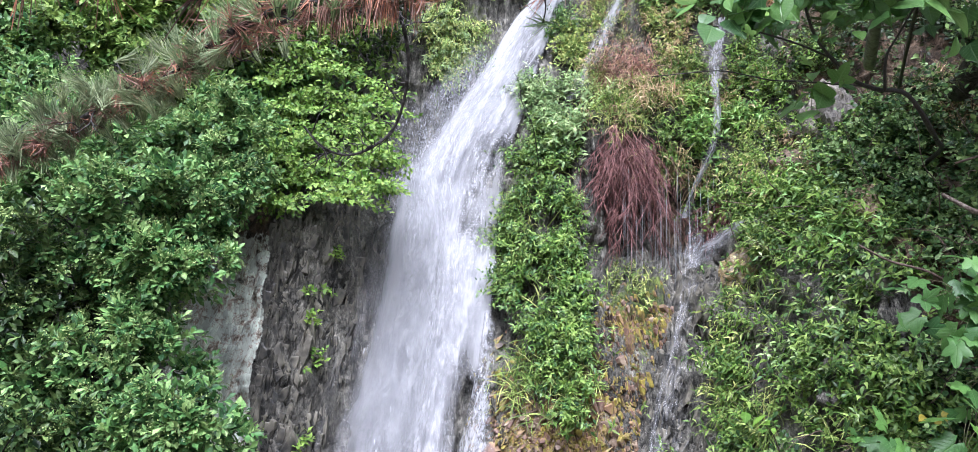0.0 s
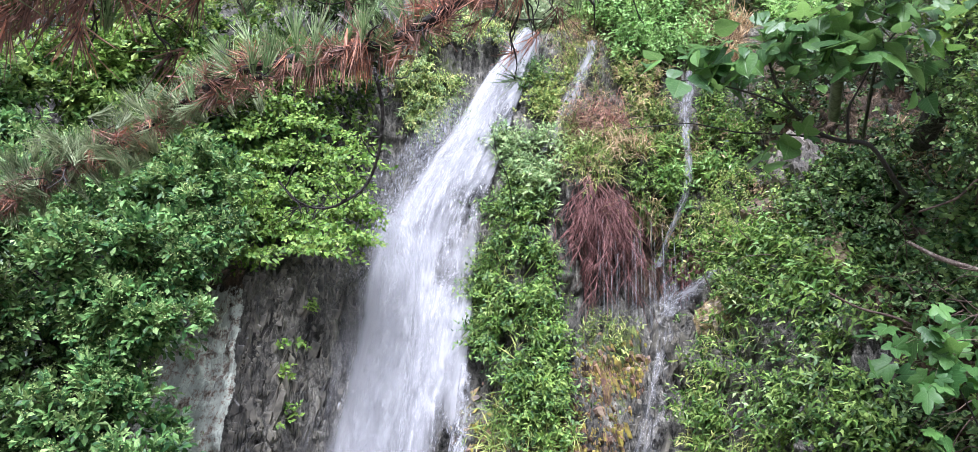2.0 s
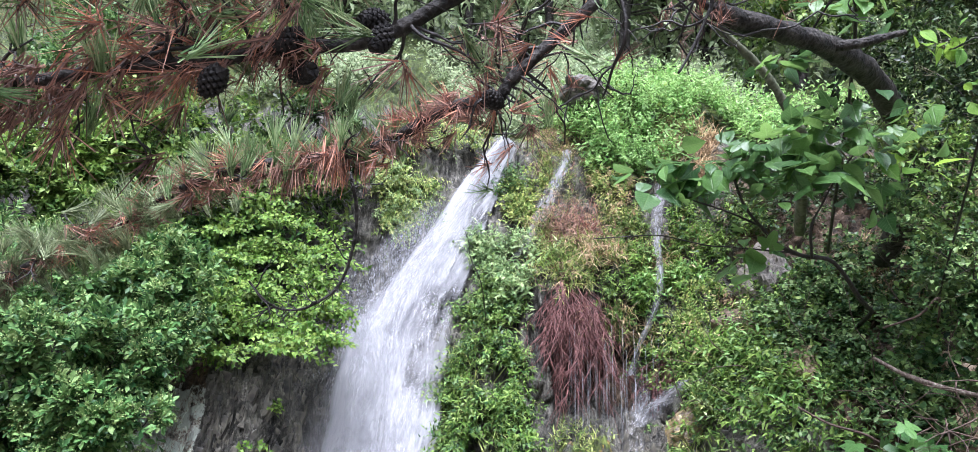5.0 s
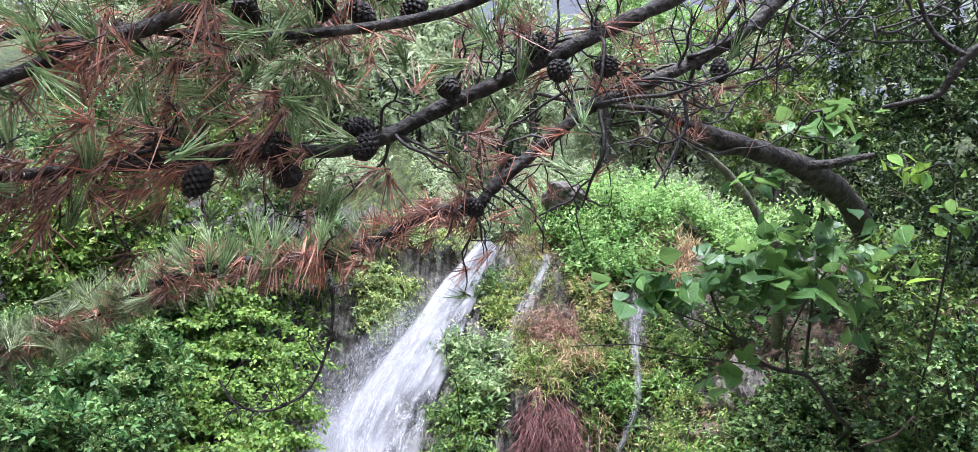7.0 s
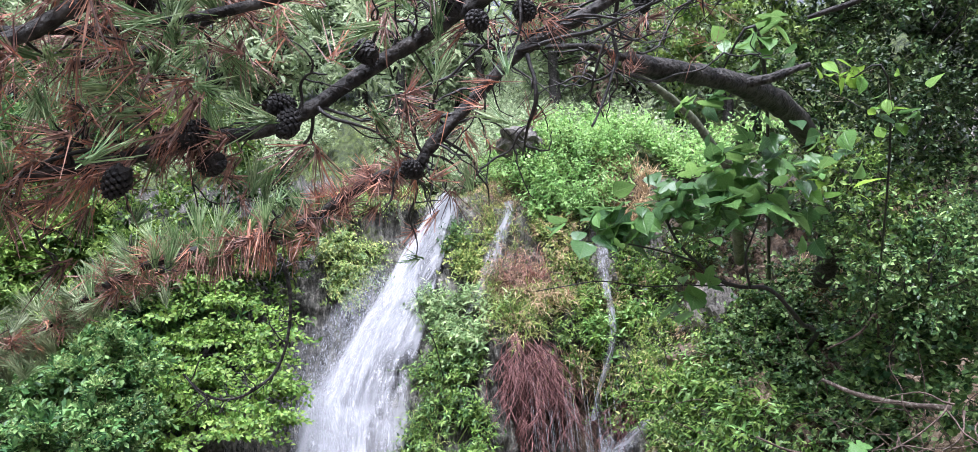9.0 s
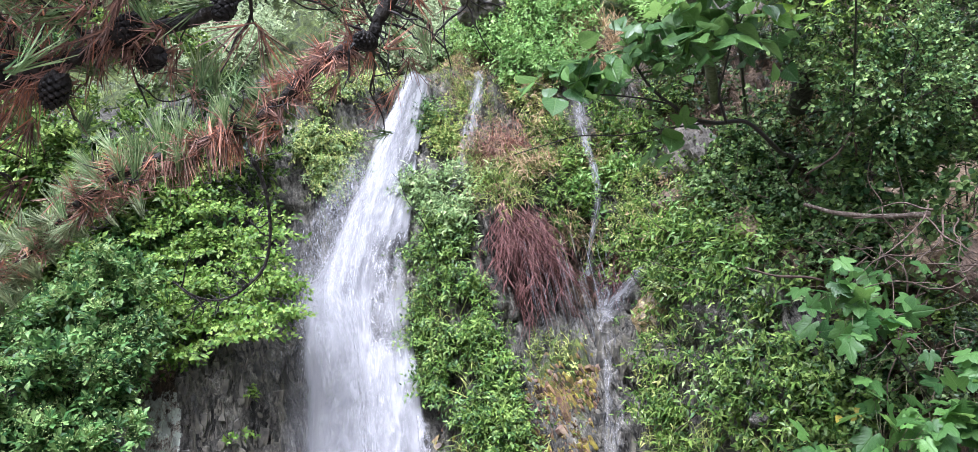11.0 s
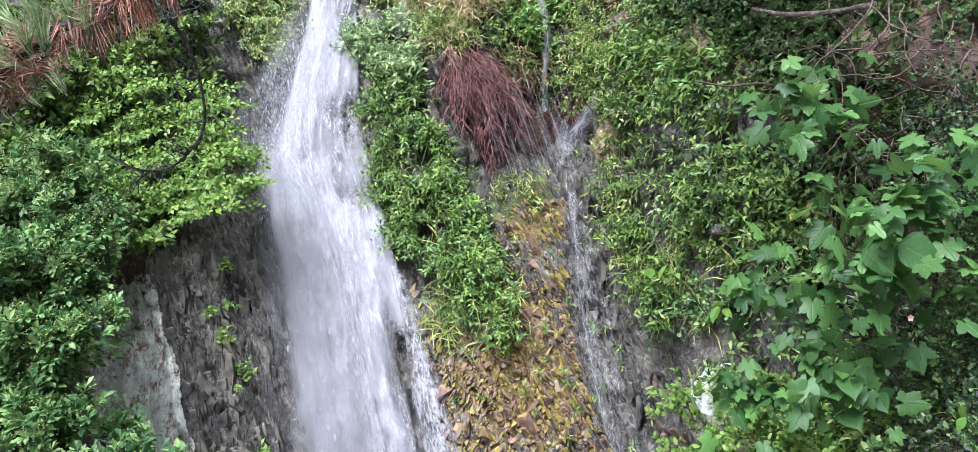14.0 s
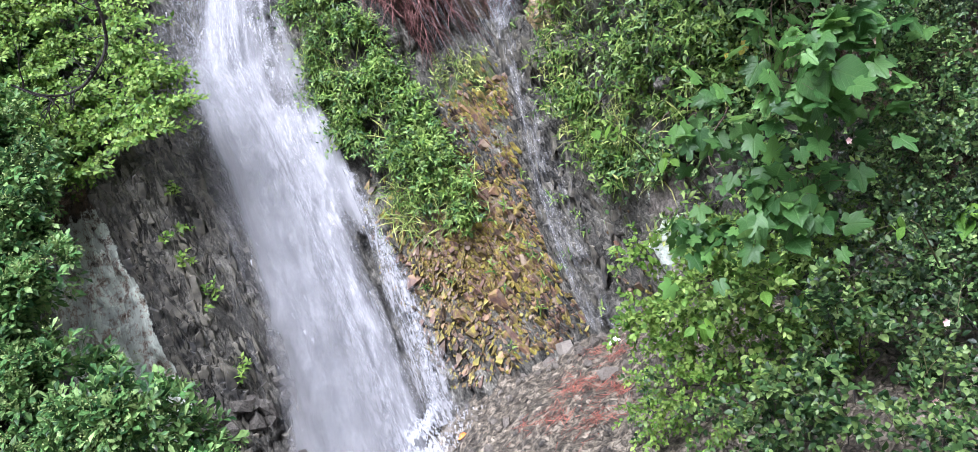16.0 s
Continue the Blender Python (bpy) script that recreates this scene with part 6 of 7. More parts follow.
c, d = along(PINE_B, 26, 49, (0, 0, -1), 0.15, 0.28, 0.52, 0.02)
needle_tufts("dead_needles", c, d, 12, 0.105, 0.0038, NEEDLE_DEAD, 50, 0.22, 0.6)
c, d = along(PINE_C, 76, 51, (-0.4, -0.2, -0.6), 0.45, 0, 0.4, 0.03)
needle_tufts("dead_needles", c, d, 14, 0.085, 0.0038, NEEDLE_DEAD, 52, 0.55, 0.45)
c, d = along(PINE_C, 12, 53, (-0.4, -0.3, 0.8), 0.35, 0, 0.45, 0.03)
needle_tufts("green_needles", c, d, 24, 0.075, 0.004, NEEDLE, 54, 0.3)
c, d = along(PINE_D, 24, 55, (-0.2, -0.1, -0.5), 0.5, 0, 1, 0.03)
needle_tufts("dead_needles", c, d, 14, 0.1, 0.0038, NEEDLE_DEAD, 56, 0.45, 0.3)
c, d = along(PINE_D, 10, 57, (-0.4, -0.1, 0.3), 0.6, 0, 1, 0.04)
needle_tufts("green_needles", c, d, 20, 0.07, 0.004, NEEDLE, 58, 0.35)
c, d = along(PINE_D2, 18, 59, (0.5, -0.2, 0.0), 0.5, 0, 1, 0.06)
needle_tufts("green_needles", c, d, 22, 0.085, 0.004, NEEDLE, 60, 0.35)
c, d = along(PINE_D2, 34, 61, (0.2, -0.2, -0.5), 0.5, 0, 1, 0.06)
needle_tufts("dead_needles", c, d, 13, 0.1, 0.0038, NEEDLE_DEAD, 62, 0.5, 0.3)
# the thicket of needles higher up
for path, seed in ((PINE_D2, 131), (PINE_E, 141), (PINE_D, 151)):
    c, d = along(path, 26, seed, (-0.3, -0.2, 0.3), 0.6, 0, 1, 0.09)
    needle_tufts("green_needles", c, d, 16, 0.085, 0.0038, NEEDLE, seed + 1, 0.32)
    c, d = along(path, 20, seed + 2, (-0.1, -0.2, -0.4), 0.6, 0, 1, 0.09)
    needle_tufts("dead_needles", c, d, 11, 0.09, 0.0036, NEEDLE_DEAD, seed + 3, 0.5, 0.25)
tp = np.array(twig_lines[0][1])
g = rng_of(63)
needle_tufts("green_needles", tp[::6], g.normal(0, 0.5, (len(tp[::6]), 3)) + (0.0, -0.3, 0.5), 20, 0.075, 0.004, NEEDLE, 64, 0.3)
needle_tufts("dead_needles", tp[1::3], g.normal(0, 0.6, (len(tp[1::3]), 3)) + (0, -0.2, -0.5), 13, 0.09, 0.0038, NEEDLE_DEAD, 65, 0.55, 0.2)
tp = np.array(twig_lines[1][1])
needle_tufts("green_needles", tp[::9], g.normal(0, 0.5, (len(tp[::9]), 3)) + (0, -0.2, 0.4), 18, 0.08, 0.004, NEEDLE, 66, 0.35)
needle_tufts("dead_needles", tp[1::3], g.normal(0, 0.6, (len(tp[1::3]), 3)) + (0, -0.2, -0.4), 13, 0.08, 0.0038, NEEDLE_DEAD, 67, 0.6, 0.2)


c, d = along(ARCH[:20], 34, 68, (-0.1, -0.3, -0.4), 0.6, 0, 1, 0.07)
needle_tufts("dead_needles", c, d, 9, 0.085, 0.0034, NEEDLE_DEAD, 69, 0.6, 0.3)


def cone_mesh():
    """A closed pine cone: overlapping thick scales wound round an egg."""
    bm = bmesh.new()
    n = 70
    for i in range(n):
        t = (i + 0.5) / n
        r = 0.0205 * math.sin(math.pi * (0.12 + 0.84 * t)) ** 0.8
        z = -0.027 + 0.056 * t
        a = i * 2.39996
        s = 0.0085 * (1.15 - 0.65 * t)
        out = Vector((math.cos(a), math.sin(a), 0.25 + 0.7 * t)).normalized()
        side = Vector((-math.sin(a), math.cos(a), 0))
        up = out.cross(side)
        c = Vector((r * math.cos(a), r * math.sin(a), z))
        tip = bm.verts.new(c + out * 0.005)
        ring = [bm.verts.new(c + side * s * sx + up * s * uy) for sx, uy in ((-1, 0), (-0.55, 0.8), (0.55, 0.8), (1, 0), (0.55, -0.7), (-0.55, -0.7))]
        for k in range(6):
            bm.faces.new((ring[k], ring[(k + 1) % 6], tip))
        low = bm.verts.new(c - out * 0.012)
        for k in range(6):
            bm.faces.new((ring[(k + 1) % 6], ring[k], low))
    me = bpy.data.meshes.new("cone")
    bm.to_mesh(me)
    bm.free()
    me.materials.append(CONE)
    return me


CONE_ME = cone_mesh()
CONES = [(-0.18, 1.18, 2.43, 20), (-0.2, 1.2, 2.48, 60), (-0.34, 1.16, 2.4, -10), (-0.32, 1.2, 2.36, 80), (-0.45, 1.13, 2.29, 150), (-0.04, 1.16, 2.57, 0), (0.13, 1.14, 2.67, 30),
         (0.18, 1.18, 2.65, 140), (0.28, 1.2, 2.69, 170), (0.62, 1.46, 2.93, 160), (-0.4, 1.01, 2.57, 100), (-0.29, 1.09, 2.68, 140), (-0.22, 1.1, 2.68, 60), (0.03, 1.59, 2.55, 90), (-0.13, 1.17, 2.77, 200)]
for i, (x, y, z, tilt) in enumerate(CONES):
    ob = new("cone", CONE_ME)
    ob.parent = pine
    ob.matrix_basis = Matrix.Translation(Vector((x, y, z)) - pine.location) @ Euler((radians(20 * (i % 3)), radians(tilt), radians(47 * i))).to_matrix().to_4x4()
    if i == 0:
        ob["label"] = "closed dark brown pine cone"

# ---- mossy slanting trunk ----
MOSSY = [(1.3, 3.7, 4.31), (1.47, 3.81, 4.25), (1.66, 3.93, 4.15), (1.83, 4.07, 3.99), (2.0, 4.3, 3.88), (2.4, 5.4, 3.75)]
lean = thing("slanting_trunk", MOSSY[-1], "thin mossy grey trunk leaning over the slope", "tree")
link("trunk", tube_mesh("trunk", [(under(lean, smooth_line(MOSSY, 5)), 0.018, 0.04, 8, 0.06)]), MOSSY_BARK, lean)


# ---- big single leaves ----
def blade_mesh(name, outline, mat, cup=0.1, droop=0.2, length=1.0, cols=6):
    """A broad leaf: half-widths along its length, cupped about the midrib and curved down to the tip."""
    rows = len(outline)
    bm = bmesh.new()
    uvl = bm.loops.layers.uv.new("blade")
    grid, uvd = [], {}
    for i, w in enumerate(outline):
        t = i / (rows - 1)
        row = []
        for j in range(cols + 1):
            u = j / cols * 2 - 1
            x = u * w
            y = t
            z = cup * abs(u) ** 1.5 * w - droop * t * t + 0.012 * math.sin(9 * t + 3 * abs(u) * 2)
            vtx = bm.verts.new((x, y, z))
            uvd[vtx] = (x, y)
            row.append(vtx)
        grid.append(row)
    for i in range(rows - 1):
        for j in range(cols):
            fc = bm.faces.new((grid[i][j], grid[i][j + 1], grid[i + 1][j + 1], grid[i + 1][j]))
            fc.smooth = True
            for lp in fc.loops:
                lp[uvl].uv = uvd[lp.vert]
    me = bpy.data.meshes.new(name)
    bmesh.ops.remove_doubles(bm, verts=bm.verts, dist=0.0005)
    bm.to_mesh(me)
    bm.free()
    me.materials.append(mat)
    return me


def lobed_mesh(name, mat, lobes=3):
    """A three- or five-lobed leaf as a fan about the stalk's end, toothed and slightly cupped."""
    bm = bmesh.new()
    uvl = bm.loops.layers.uv.new("blade")
    c = bm.verts.new((0, 0.22, 0))
    ring = []
    n = 44
    for i in range(n + 1):
        a = -2.65 + 5.3 * i / n
        arms = ((0.0, 0.8), (1.1, 0.66), (2.1, 0.34)) if lobes == 3 else ((0.0, 0.8), (0.85, 0.7), (1.75, 0.52), (2.4, 0.3))
        r = max(0.3, *(ln * max(0.0, 1 - abs(abs(a) - c0) / 0.95) ** 0.75 for c0, ln in arms)) * (1 + 0.06 * (i % 2))
        ring.append((r * math.sin(a) * 0.82, 0.22 + r * math.cos(a), -0.12 * r * r + 0.03 * math.cos(3 * a)))
    half = [bm.verts.new((x * 0.55, 0.22 + (y - 0.22) * 0.55, z * 0.2 + 0.025)) for x, y, z in ring]
    outer = [bm.verts.new(p) for p in ring]
    for i in range(n):
        for fc in (bm.faces.new((c, half[i + 1], half[i])), bm.faces.new((half[i], half[i + 1], outer[i + 1], outer[i]))):
            fc.smooth = True
            for lp in fc.loops:
                lp[uvl].uv = (lp.vert.co.x, lp.vert.co.y)
    me = bpy.data.meshes.new(name)
    bmesh.ops.recalc_face_normals(bm, faces=bm.faces)
    bm.to_mesh(me)
    bm.free()
    me.materials.append(mat)
    return me


HEART = [0.02, 0.24, 0.35, 0.4, 0.42, 0.4, 0.4, 0.35, 0.33, 0.27, 0.23, 0.16, 0.1, 0.045, 0.0]
OVAL = [0.02, 0.1, 0.17, 0.23, 0.26, 0.28, 0.27, 0.25, 0.21, 0.16, 0.1, 0.05, 0.0]
BROAD_MESHES = [blade_mesh("leaf", HEART, BROAD, 0.12, 0.12), blade_mesh("leaf", HEART, BROAD, 0.3, 0.3), lobed_mesh("leaf", BROAD, 3), blade_mesh("leaf", OVAL, BROAD, 0.2, 0.25), blade_mesh("leaf", HEART, BROAD, -0.1, 0.2)]
YOUNG_MESHES = [blade_mesh("leaf", OVAL, YOUNG, 0.3, 0.2), blade_mesh("leaf", OVAL, YOUNG, 0.15, 0.3)]
VINE_MESHES = [lobed_mesh("leaf", VINE, 3), lobed_mesh("leaf", VINE, 5), blade_mesh("leaf", HEART, VINE, 0.15, 0.2)]
YELLOW_MESH = blade_mesh("leaf", OVAL, YELLOWED, 0.2, 0.25)


def put_leaf(parent, me, at, tip, up, size):
    """One leaf blade with its stalk end at a place."""
    y = Vector(tip).normalized()
    x = y.cross(Vector(up)).normalized()
    z = x.cross(y)
    m = Matrix((x, y, z)).transposed().to_4x4()
    ob = new("leaf", me)
    ob.parent = parent
    ob.matrix_basis = Matrix.Translation(Vector(at) - parent.location) @ m @ Matrix.Scale(size, 4)
    return ob


BROAD_MAIN = [(2.06, 3.93, 2.79), (1.82, 3.49, 2.68), (1.63, 3.31, 2.79), (1.47, 3.27, 2.8), (1.34, 3.2, 2.82), (1.23, 3.11, 2.87), (1.13, 3.01, 2.92), (1.07, 2.94, 3.01), (1.03, 2.87, 3.06)]
BROAD_SIDE = [(1.51, 3.26, 2.79), (1.48, 3.17, 2.9), (1.51, 3.12, 2.98), (1.55, 2.99, 3.09), (1.64, 2.88, 3.21)]
BROAD_LEFT = [(1.23, 3.11, 2.87), (1.05, 3.05, 2.91), (0.82, 2.99, 2.94), (0.73, 3.01, 2.95)]
BROAD_TWIG = [(1.41, 3.24, 2.8), (1.14, 3.18, 2.79), (1.0, 3.17, 2.79), (0.81, 3.16, 2.82), (0.68, 3.19, 2.82), (0.52, 3.22, 2.81)]
broad = thing("broadleaf_branch", (2.79, 5.3, 3.1), "tree branch with large heart-shaped green leaves", "branch")
for pts, a, b in ((BROAD_MAIN, 0.013, 0.005), (BROAD_SIDE, 0.007, 0.003), (BROAD_LEFT, 0.005, 0.002), (BROAD_TWIG, 0.004, 0.0018)):
    link("stem", tube_mesh("stem", [(under(broad, smooth_line(pts, 5)), a, b, 6, 0.05)]), TWIG, broad)
# the stem runs back into the bank
link("stem", tube_mesh("stem", [(under(broad, smooth_line([(2.06, 3.93, 2.79), (2.4, 4.55, 2.95), (2.79, 5.3, 3.1), (3.0, 6.4, 3.1)], 5)), 0.013, 0.018, 6, 0.05)]), TWIG, broad)
g = rng_of(301)


def leafy(parent, centre, radii, n, meshes, size, seed, face=(-0.08, -0.25, 0.95), tipd=(-0.3, -0.6, -0.4), stalk_to=None, jitter=0.5, mat=STEM):
    g = rng_of(seed)
    stalks = []
    for i in range(n):
        p = np.array(centre) + np.array(radii) * g.normal(0, 0.5, 3)
        tip = np.array(tipd) + g.normal(0, jitter, 3)
        up = np.array(face) + g.normal(0, 0.45, 3)
        put_leaf(parent, meshes[int(g.integers(0, len(meshes)))], tuple(p), tuple(tip), tuple(up), size * g.uniform(0.5, 1.2))
        if stalk_to is not None:
            k = stalk_to[np.argmin(((stalk_to - p) ** 2).sum(1))]
            mid = (p + k) / 2 + (0, 0, 0.02)
            if np.linalg.norm(p - k) < 0.22:
                stalks.append((under(parent, np.array([k, mid, p])), 0.0015, 0.001, 4))
    if stalks:
        stuff("stalk_growth", tube_mesh("stalk_growth", stalks), mat, parent)


bl = np.vstack([smooth_line(p, 6) for p in (BROAD_MAIN[2:], BROAD_SIDE, BROAD_LEFT, BROAD_TWIG[:3])])
leafy(broad, (0.86, 3.0, 3.0), (0.22, 0.15, 0.1), 36, BROAD_MESHES, 0.122, 302, stalk_to=bl)
leafy(broad, (1.15, 3.0, 3.08), (0.32, 0.2, 0.15), 92, BROAD_MESHES, 0.122, 303, stalk_to=bl)
leafy(broad, (1.5, 3.0, 3.15), (0.36, 0.25, 0.2), 96, BROAD_MESHES, 0.122, 304, stalk_to=bl)
leafy(broad, (1.65, 2.95, 3.3), (0.32, 0.2, 0.12), 40, BROAD_MESHES, 0.122, 305, stalk_to=bl)
leafy(broad, (1.18, 3.12, 2.72), (0.12, 0.1, 0.08), 10, BROAD_MESHES, 0.12, 306, stalk_to=bl)
leafy(broad, (1.9, 3.0, 3.15), (0.25, 0.2, 0.12), 5, YOUNG_MESHES, 0.12, 307, (-0.3, -0.3, 0.8), (0.5, -0.3, -0.3), bl, 0.4)

# leaves of the same kind behind the limb
behind = thing("broadleaf_branch", (2.6, 5.4, 3.6), "branch with bright heart-shaped leaves behind the pine limb", "branch")
BEHIND = [(2.6, 5.4, 3.6), (1.6, 2.77, 3.79), (1.38, 2.99, 3.63)]
link("stem", tube_mesh("stem", [(under(behind, smooth_line(BEHIND, 6)), 0.012, 0.004, 6, 0.05)]), TWIG, behind)
bb = smooth_line(BEHIND, 8)
leafy(behind, (1.6, 2.77, 3.79), (0.16, 0.1, 0.14), 20, BROAD_MESHES, 0.13, 341, stalk_to=bb)
leafy(behind, (1.38, 2.99, 3.63), (0.2, 0.1, 0.06), 14, BROAD_MESHES + YOUNG_MESHES[:1], 0.13, 342, stalk_to=bb)
fresh = thing("young_shoot", (2.6, 4.4, 2.6), "young shoot with bright yellow-green leaves on the bank", "plant", "young shoots")
FRESH = [(2.6, 4.4, 2.6), (1.77, 2.3, 3.13), (1.68, 2.37, 3.31)]
link("stem", tube_mesh("stem", [(under(fresh, smooth_line(FRESH, 6)), 0.006, 0.003, 5, 0.05)]), TWIG, fresh)
ff = smooth_line(FRESH, 8)
leafy(fresh, (1.68, 2.37, 3.31), (0.1, 0.08, 0.1), 16, YOUNG_MESHES, 0.075, 343, stalk_to=ff, jitter=0.7)
leafy(fresh, (1.77, 2.3, 3.13), (0.14, 0.08, 0.14), 18, BROAD_MESHES[:2] + YOUNG_MESHES, 0.075, 344, stalk_to=ff, jitter=0.7)

vine = thing("lobed_vine", (2.3, 4.2, 1.4), "climbing vine with large three-lobed matt green leaves", "vine")
VINES = [[(2.5, 4.3, 0.9), (2.1, 3.4, 1.2), (1.85, 3.05, 1.5), (1.65, 3.0, 1.9)], [(2.5, 4.3, 0.9), (2.0, 3.2, 1.0), (1.75, 2.95, 1.15), (1.55, 2.9, 1.3)], [(2.5, 4.3, 0.9), (1.9, 3.3, 0.8), (1.55, 3.05, 0.8), (1.3, 3.1, 0.7)]]
for v in VINES:
    link("stem", tube_mesh("stem", [(under(vine, smooth_line(v, 5)), 0.006, 0.003, 5, 0.05)]), TWIG, vine)
vl = np.vstack([smooth_line(v, 6) for v in VINES])
leafy(vine, (1.68, 3.0, 1.83), (0.24, 0.12, 0.17), 44, VINE_MESHES[:2], 0.115, 311, (-0.15, -0.6, 0.75), stalk_to=vl)
leafy(vine, (1.75, 2.9, 1.25), (0.32, 0.18, 0.27), 175, VINE_MESHES[:2], 0.105, 312, (-0.15, -0.6, 0.75), stalk_to=vl)
leafy(vine, (1.45, 3.0, 0.85), (0.28, 0.15, 0.22), 95, VINE_MESHES, 0.1, 313, (-0.15, -0.6, 0.75), stalk_to=vl)
leafy(vine, (1.2, 3.4, 0.8), (0.22, 0.12, 0.14), 30, VINE_MESHES[:2], 0.1, 314, (-0.15, -0.6, 0.75), stalk_to=vl)
leafy(vine, (2.0, 2.78, 1.48), (0.2, 0.12, 0.16), 40, VINE_MESHES[:2], 0.1, 315, (-0.15, -0.6, 0.75), stalk_to=vl)
leafy(vine, (1.84, 3.3, 1.97), (0.14, 0.1, 0.12), 14, VINE_MESHES[:2], 0.11, 316, (-0.15, -0.6, 0.75), stalk_to=vl)
leafy(vine, (1.38, 3.35, 1.2), (0.16, 0.1, 0.22), 36, VINE_MESHES[:2], 0.1, 317, (-0.15, -0.6, 0.75), stalk_to=vl)
leafy(vine, (1.58, 3.15, 1.46), (0.06, 0.05, 0.06), 3, [YELLOW_MESH], 0.05, 318, (-0.15, -0.6, 0.75), stalk_to=vl)

# the large ovate leaves low on the bank and a young shoot
low = thing("large_leaf_plant", (2.3, 3.7, 0.9), "plant with very large ribbed dark green leaves", "plant")
for at, tip, s in (((1.7, 2.76, 1.24), (0.55, -0.3, -0.6), 0.18), ((1.62, 2.8, 1.27), (0.1, -0.3, -0.8), 0.15), ((1.8, 2.85, 1.38), (0.4, -0.2, -0.6), 0.16)):
    put_leaf(low, VINE_MESHES[2], at, tip, (-0.1, -0.8, 0.4), s)
link("stem", tube_mesh("stem", [(under(low, smooth_line([(2.3, 3.7, 0.9), (2.0, 3.1, 1.2), (1.76, 2.8, 1.18)], 5)), 0.006, 0.004, 5)]), STEM, low)

shoot = thing("young_shoot", (2.3, 3.3, 0.2), "young shoot with bright yellow-green leaves", "plant")
link("stem", tube_mesh("stem", [(under(shoot, smooth_line([(2.3, 3.3, 0.0), (2.15, 3.0, 0.3), (2.05, 2.85, 0.5)], 5)), 0.004, 0.003, 5)]), STEM, shoot)
leafy(shoot, (2.03, 2.85, 0.52), (0.06, 0.05, 0.05), 6, YOUNG_MESHES, 0.11, 321, jitter=0.7)

for i, (p, n, s) in enumerate([((1.22, 4.03, 1.33), 6, 0.085), ((1.31, 3.75, 1.1), 3, 0.085), ((1.0, 3.85, 0.72), 6, 0.06), ((1.26, 3.04, 0.52), 8, 0.07), ((0.99, 3.23, 0.48), 6, 0.075), ((1.54, 2.42, 0.72), 3, 0.065)]):
    sh = thing("young_shoot", (p[0] + 0.2, p[1] + 0.3, p[2] - 0.3), "young shoot with bright yellow-green leaves", "plant", "young shoots")
    link("stem", tube_mesh("stem", [(under(sh, smooth_line([(p[0] + 0.2, p[1] + 0.3, p[2] - 0.3), (p[0] + 0.08, p[1] + 0.1, p[2] - 0.08), p], 5)), 0.004, 0.002, 5)]), STEM, sh)
    leafy(sh, p, (0.1, 0.06, 0.06), n, YOUNG_MESHES, s, 330 + i, jitter=0.6)

# ---- dead branches on the bank ----
BROKEN = [(1.99, 3.76, 2.46), (2.1, 3.67, 2.36), (2.24, 3.55, 2.28), (2.38, 3.41, 2.22)]
bro = thing("broken_branch", (2.38, 3.41, 2.22), "broken dead branch with pale lichen on its stub", "branch")
link("wood", tube_mesh("wood", [(under(bro, smooth_line(BROKEN, 5)), 0.009, 0.016, 7, 0.1)]), PALE_WOOD, bro)
g = rng_of(88)
dead = thing("dead_twigs", (2.4, 4.2, 2.1), "bare brown dead twigs tangled on the bank", "twigs")
dl = []
for i in range(60):
    x, z = g.uniform(1.9, 3.4), g.uniform(0.6, 3.2)
    p, nr = on_cliff(np.array(x), np.array(z), 0.15)
    q = wander(g, p, nr * 0.5 + (g.normal(-0.2, 0.6), 0, g.normal(-0.1, 0.5)), g.uniform(0.3, 0.9), 8, 0.25)
    dl.append((under(dead, smooth_line(q, 2)), 0.005 * g.uniform(0.5, 1.2), 0.0015, 5, 0.06))
for i in range(70):
    p = np.array([g.uniform(2.0, 2.75), g.uniform(3.1, 3.7), g.uniform(1.5, 2.3)])
    q = wander(g, p, (g.normal(-0.3, 0.7), g.normal(-0.1, 0.4), g.normal(-0.2, 0.6)), g.uniform(0.25, 0.7), 8, 0.28)
    dl.append((under(dead, smooth_line(q, 2)), 0.0045 * g.uniform(0.5, 1.2), 0.0012, 5, 0.06))
for q in ([(1.67, 3.95, 2.23), (1.8, 3.91, 2.15), (1.96, 3.84, 2.09), (2.2, 4.0, 2.0)], [(2.03, 3.71, 2.6), (2.17, 3.62, 2.65), (2.24, 3.55, 2.72), (2.4, 3.9, 2.6)]):
    dl.append((under(dead, smooth_line(q, 4)), 0.005, 0.007, 6, 0.06))
for one in dl:
    link("twig", tube_mesh("twig", [one]), BROWN_TWIG, dead)
lip = thing("bare_sapling", (0.05, 6.96, 3.69), "thin bare twig standing beside the fall", "twigs")
link("stem", tube_mesh("stem", [(under(lip, smooth_line([(0.12, 7.6, 3.5), (0.05, 6.96, 3.69), (-0.06, 6.89, 3.91), (-0.09, 6.84, 4.07), (-0.15, 6.8, 4.18)], 4)), 0.006, 0.002, 5, 0.05), (under(lip, smooth_line([(-0.06, 6.89, 3.91), (-0.12, 6.85, 3.98), (-0.2, 6.82, 4.0)], 4)), 0.003, 0.0015, 4)]), TWIG, lip)

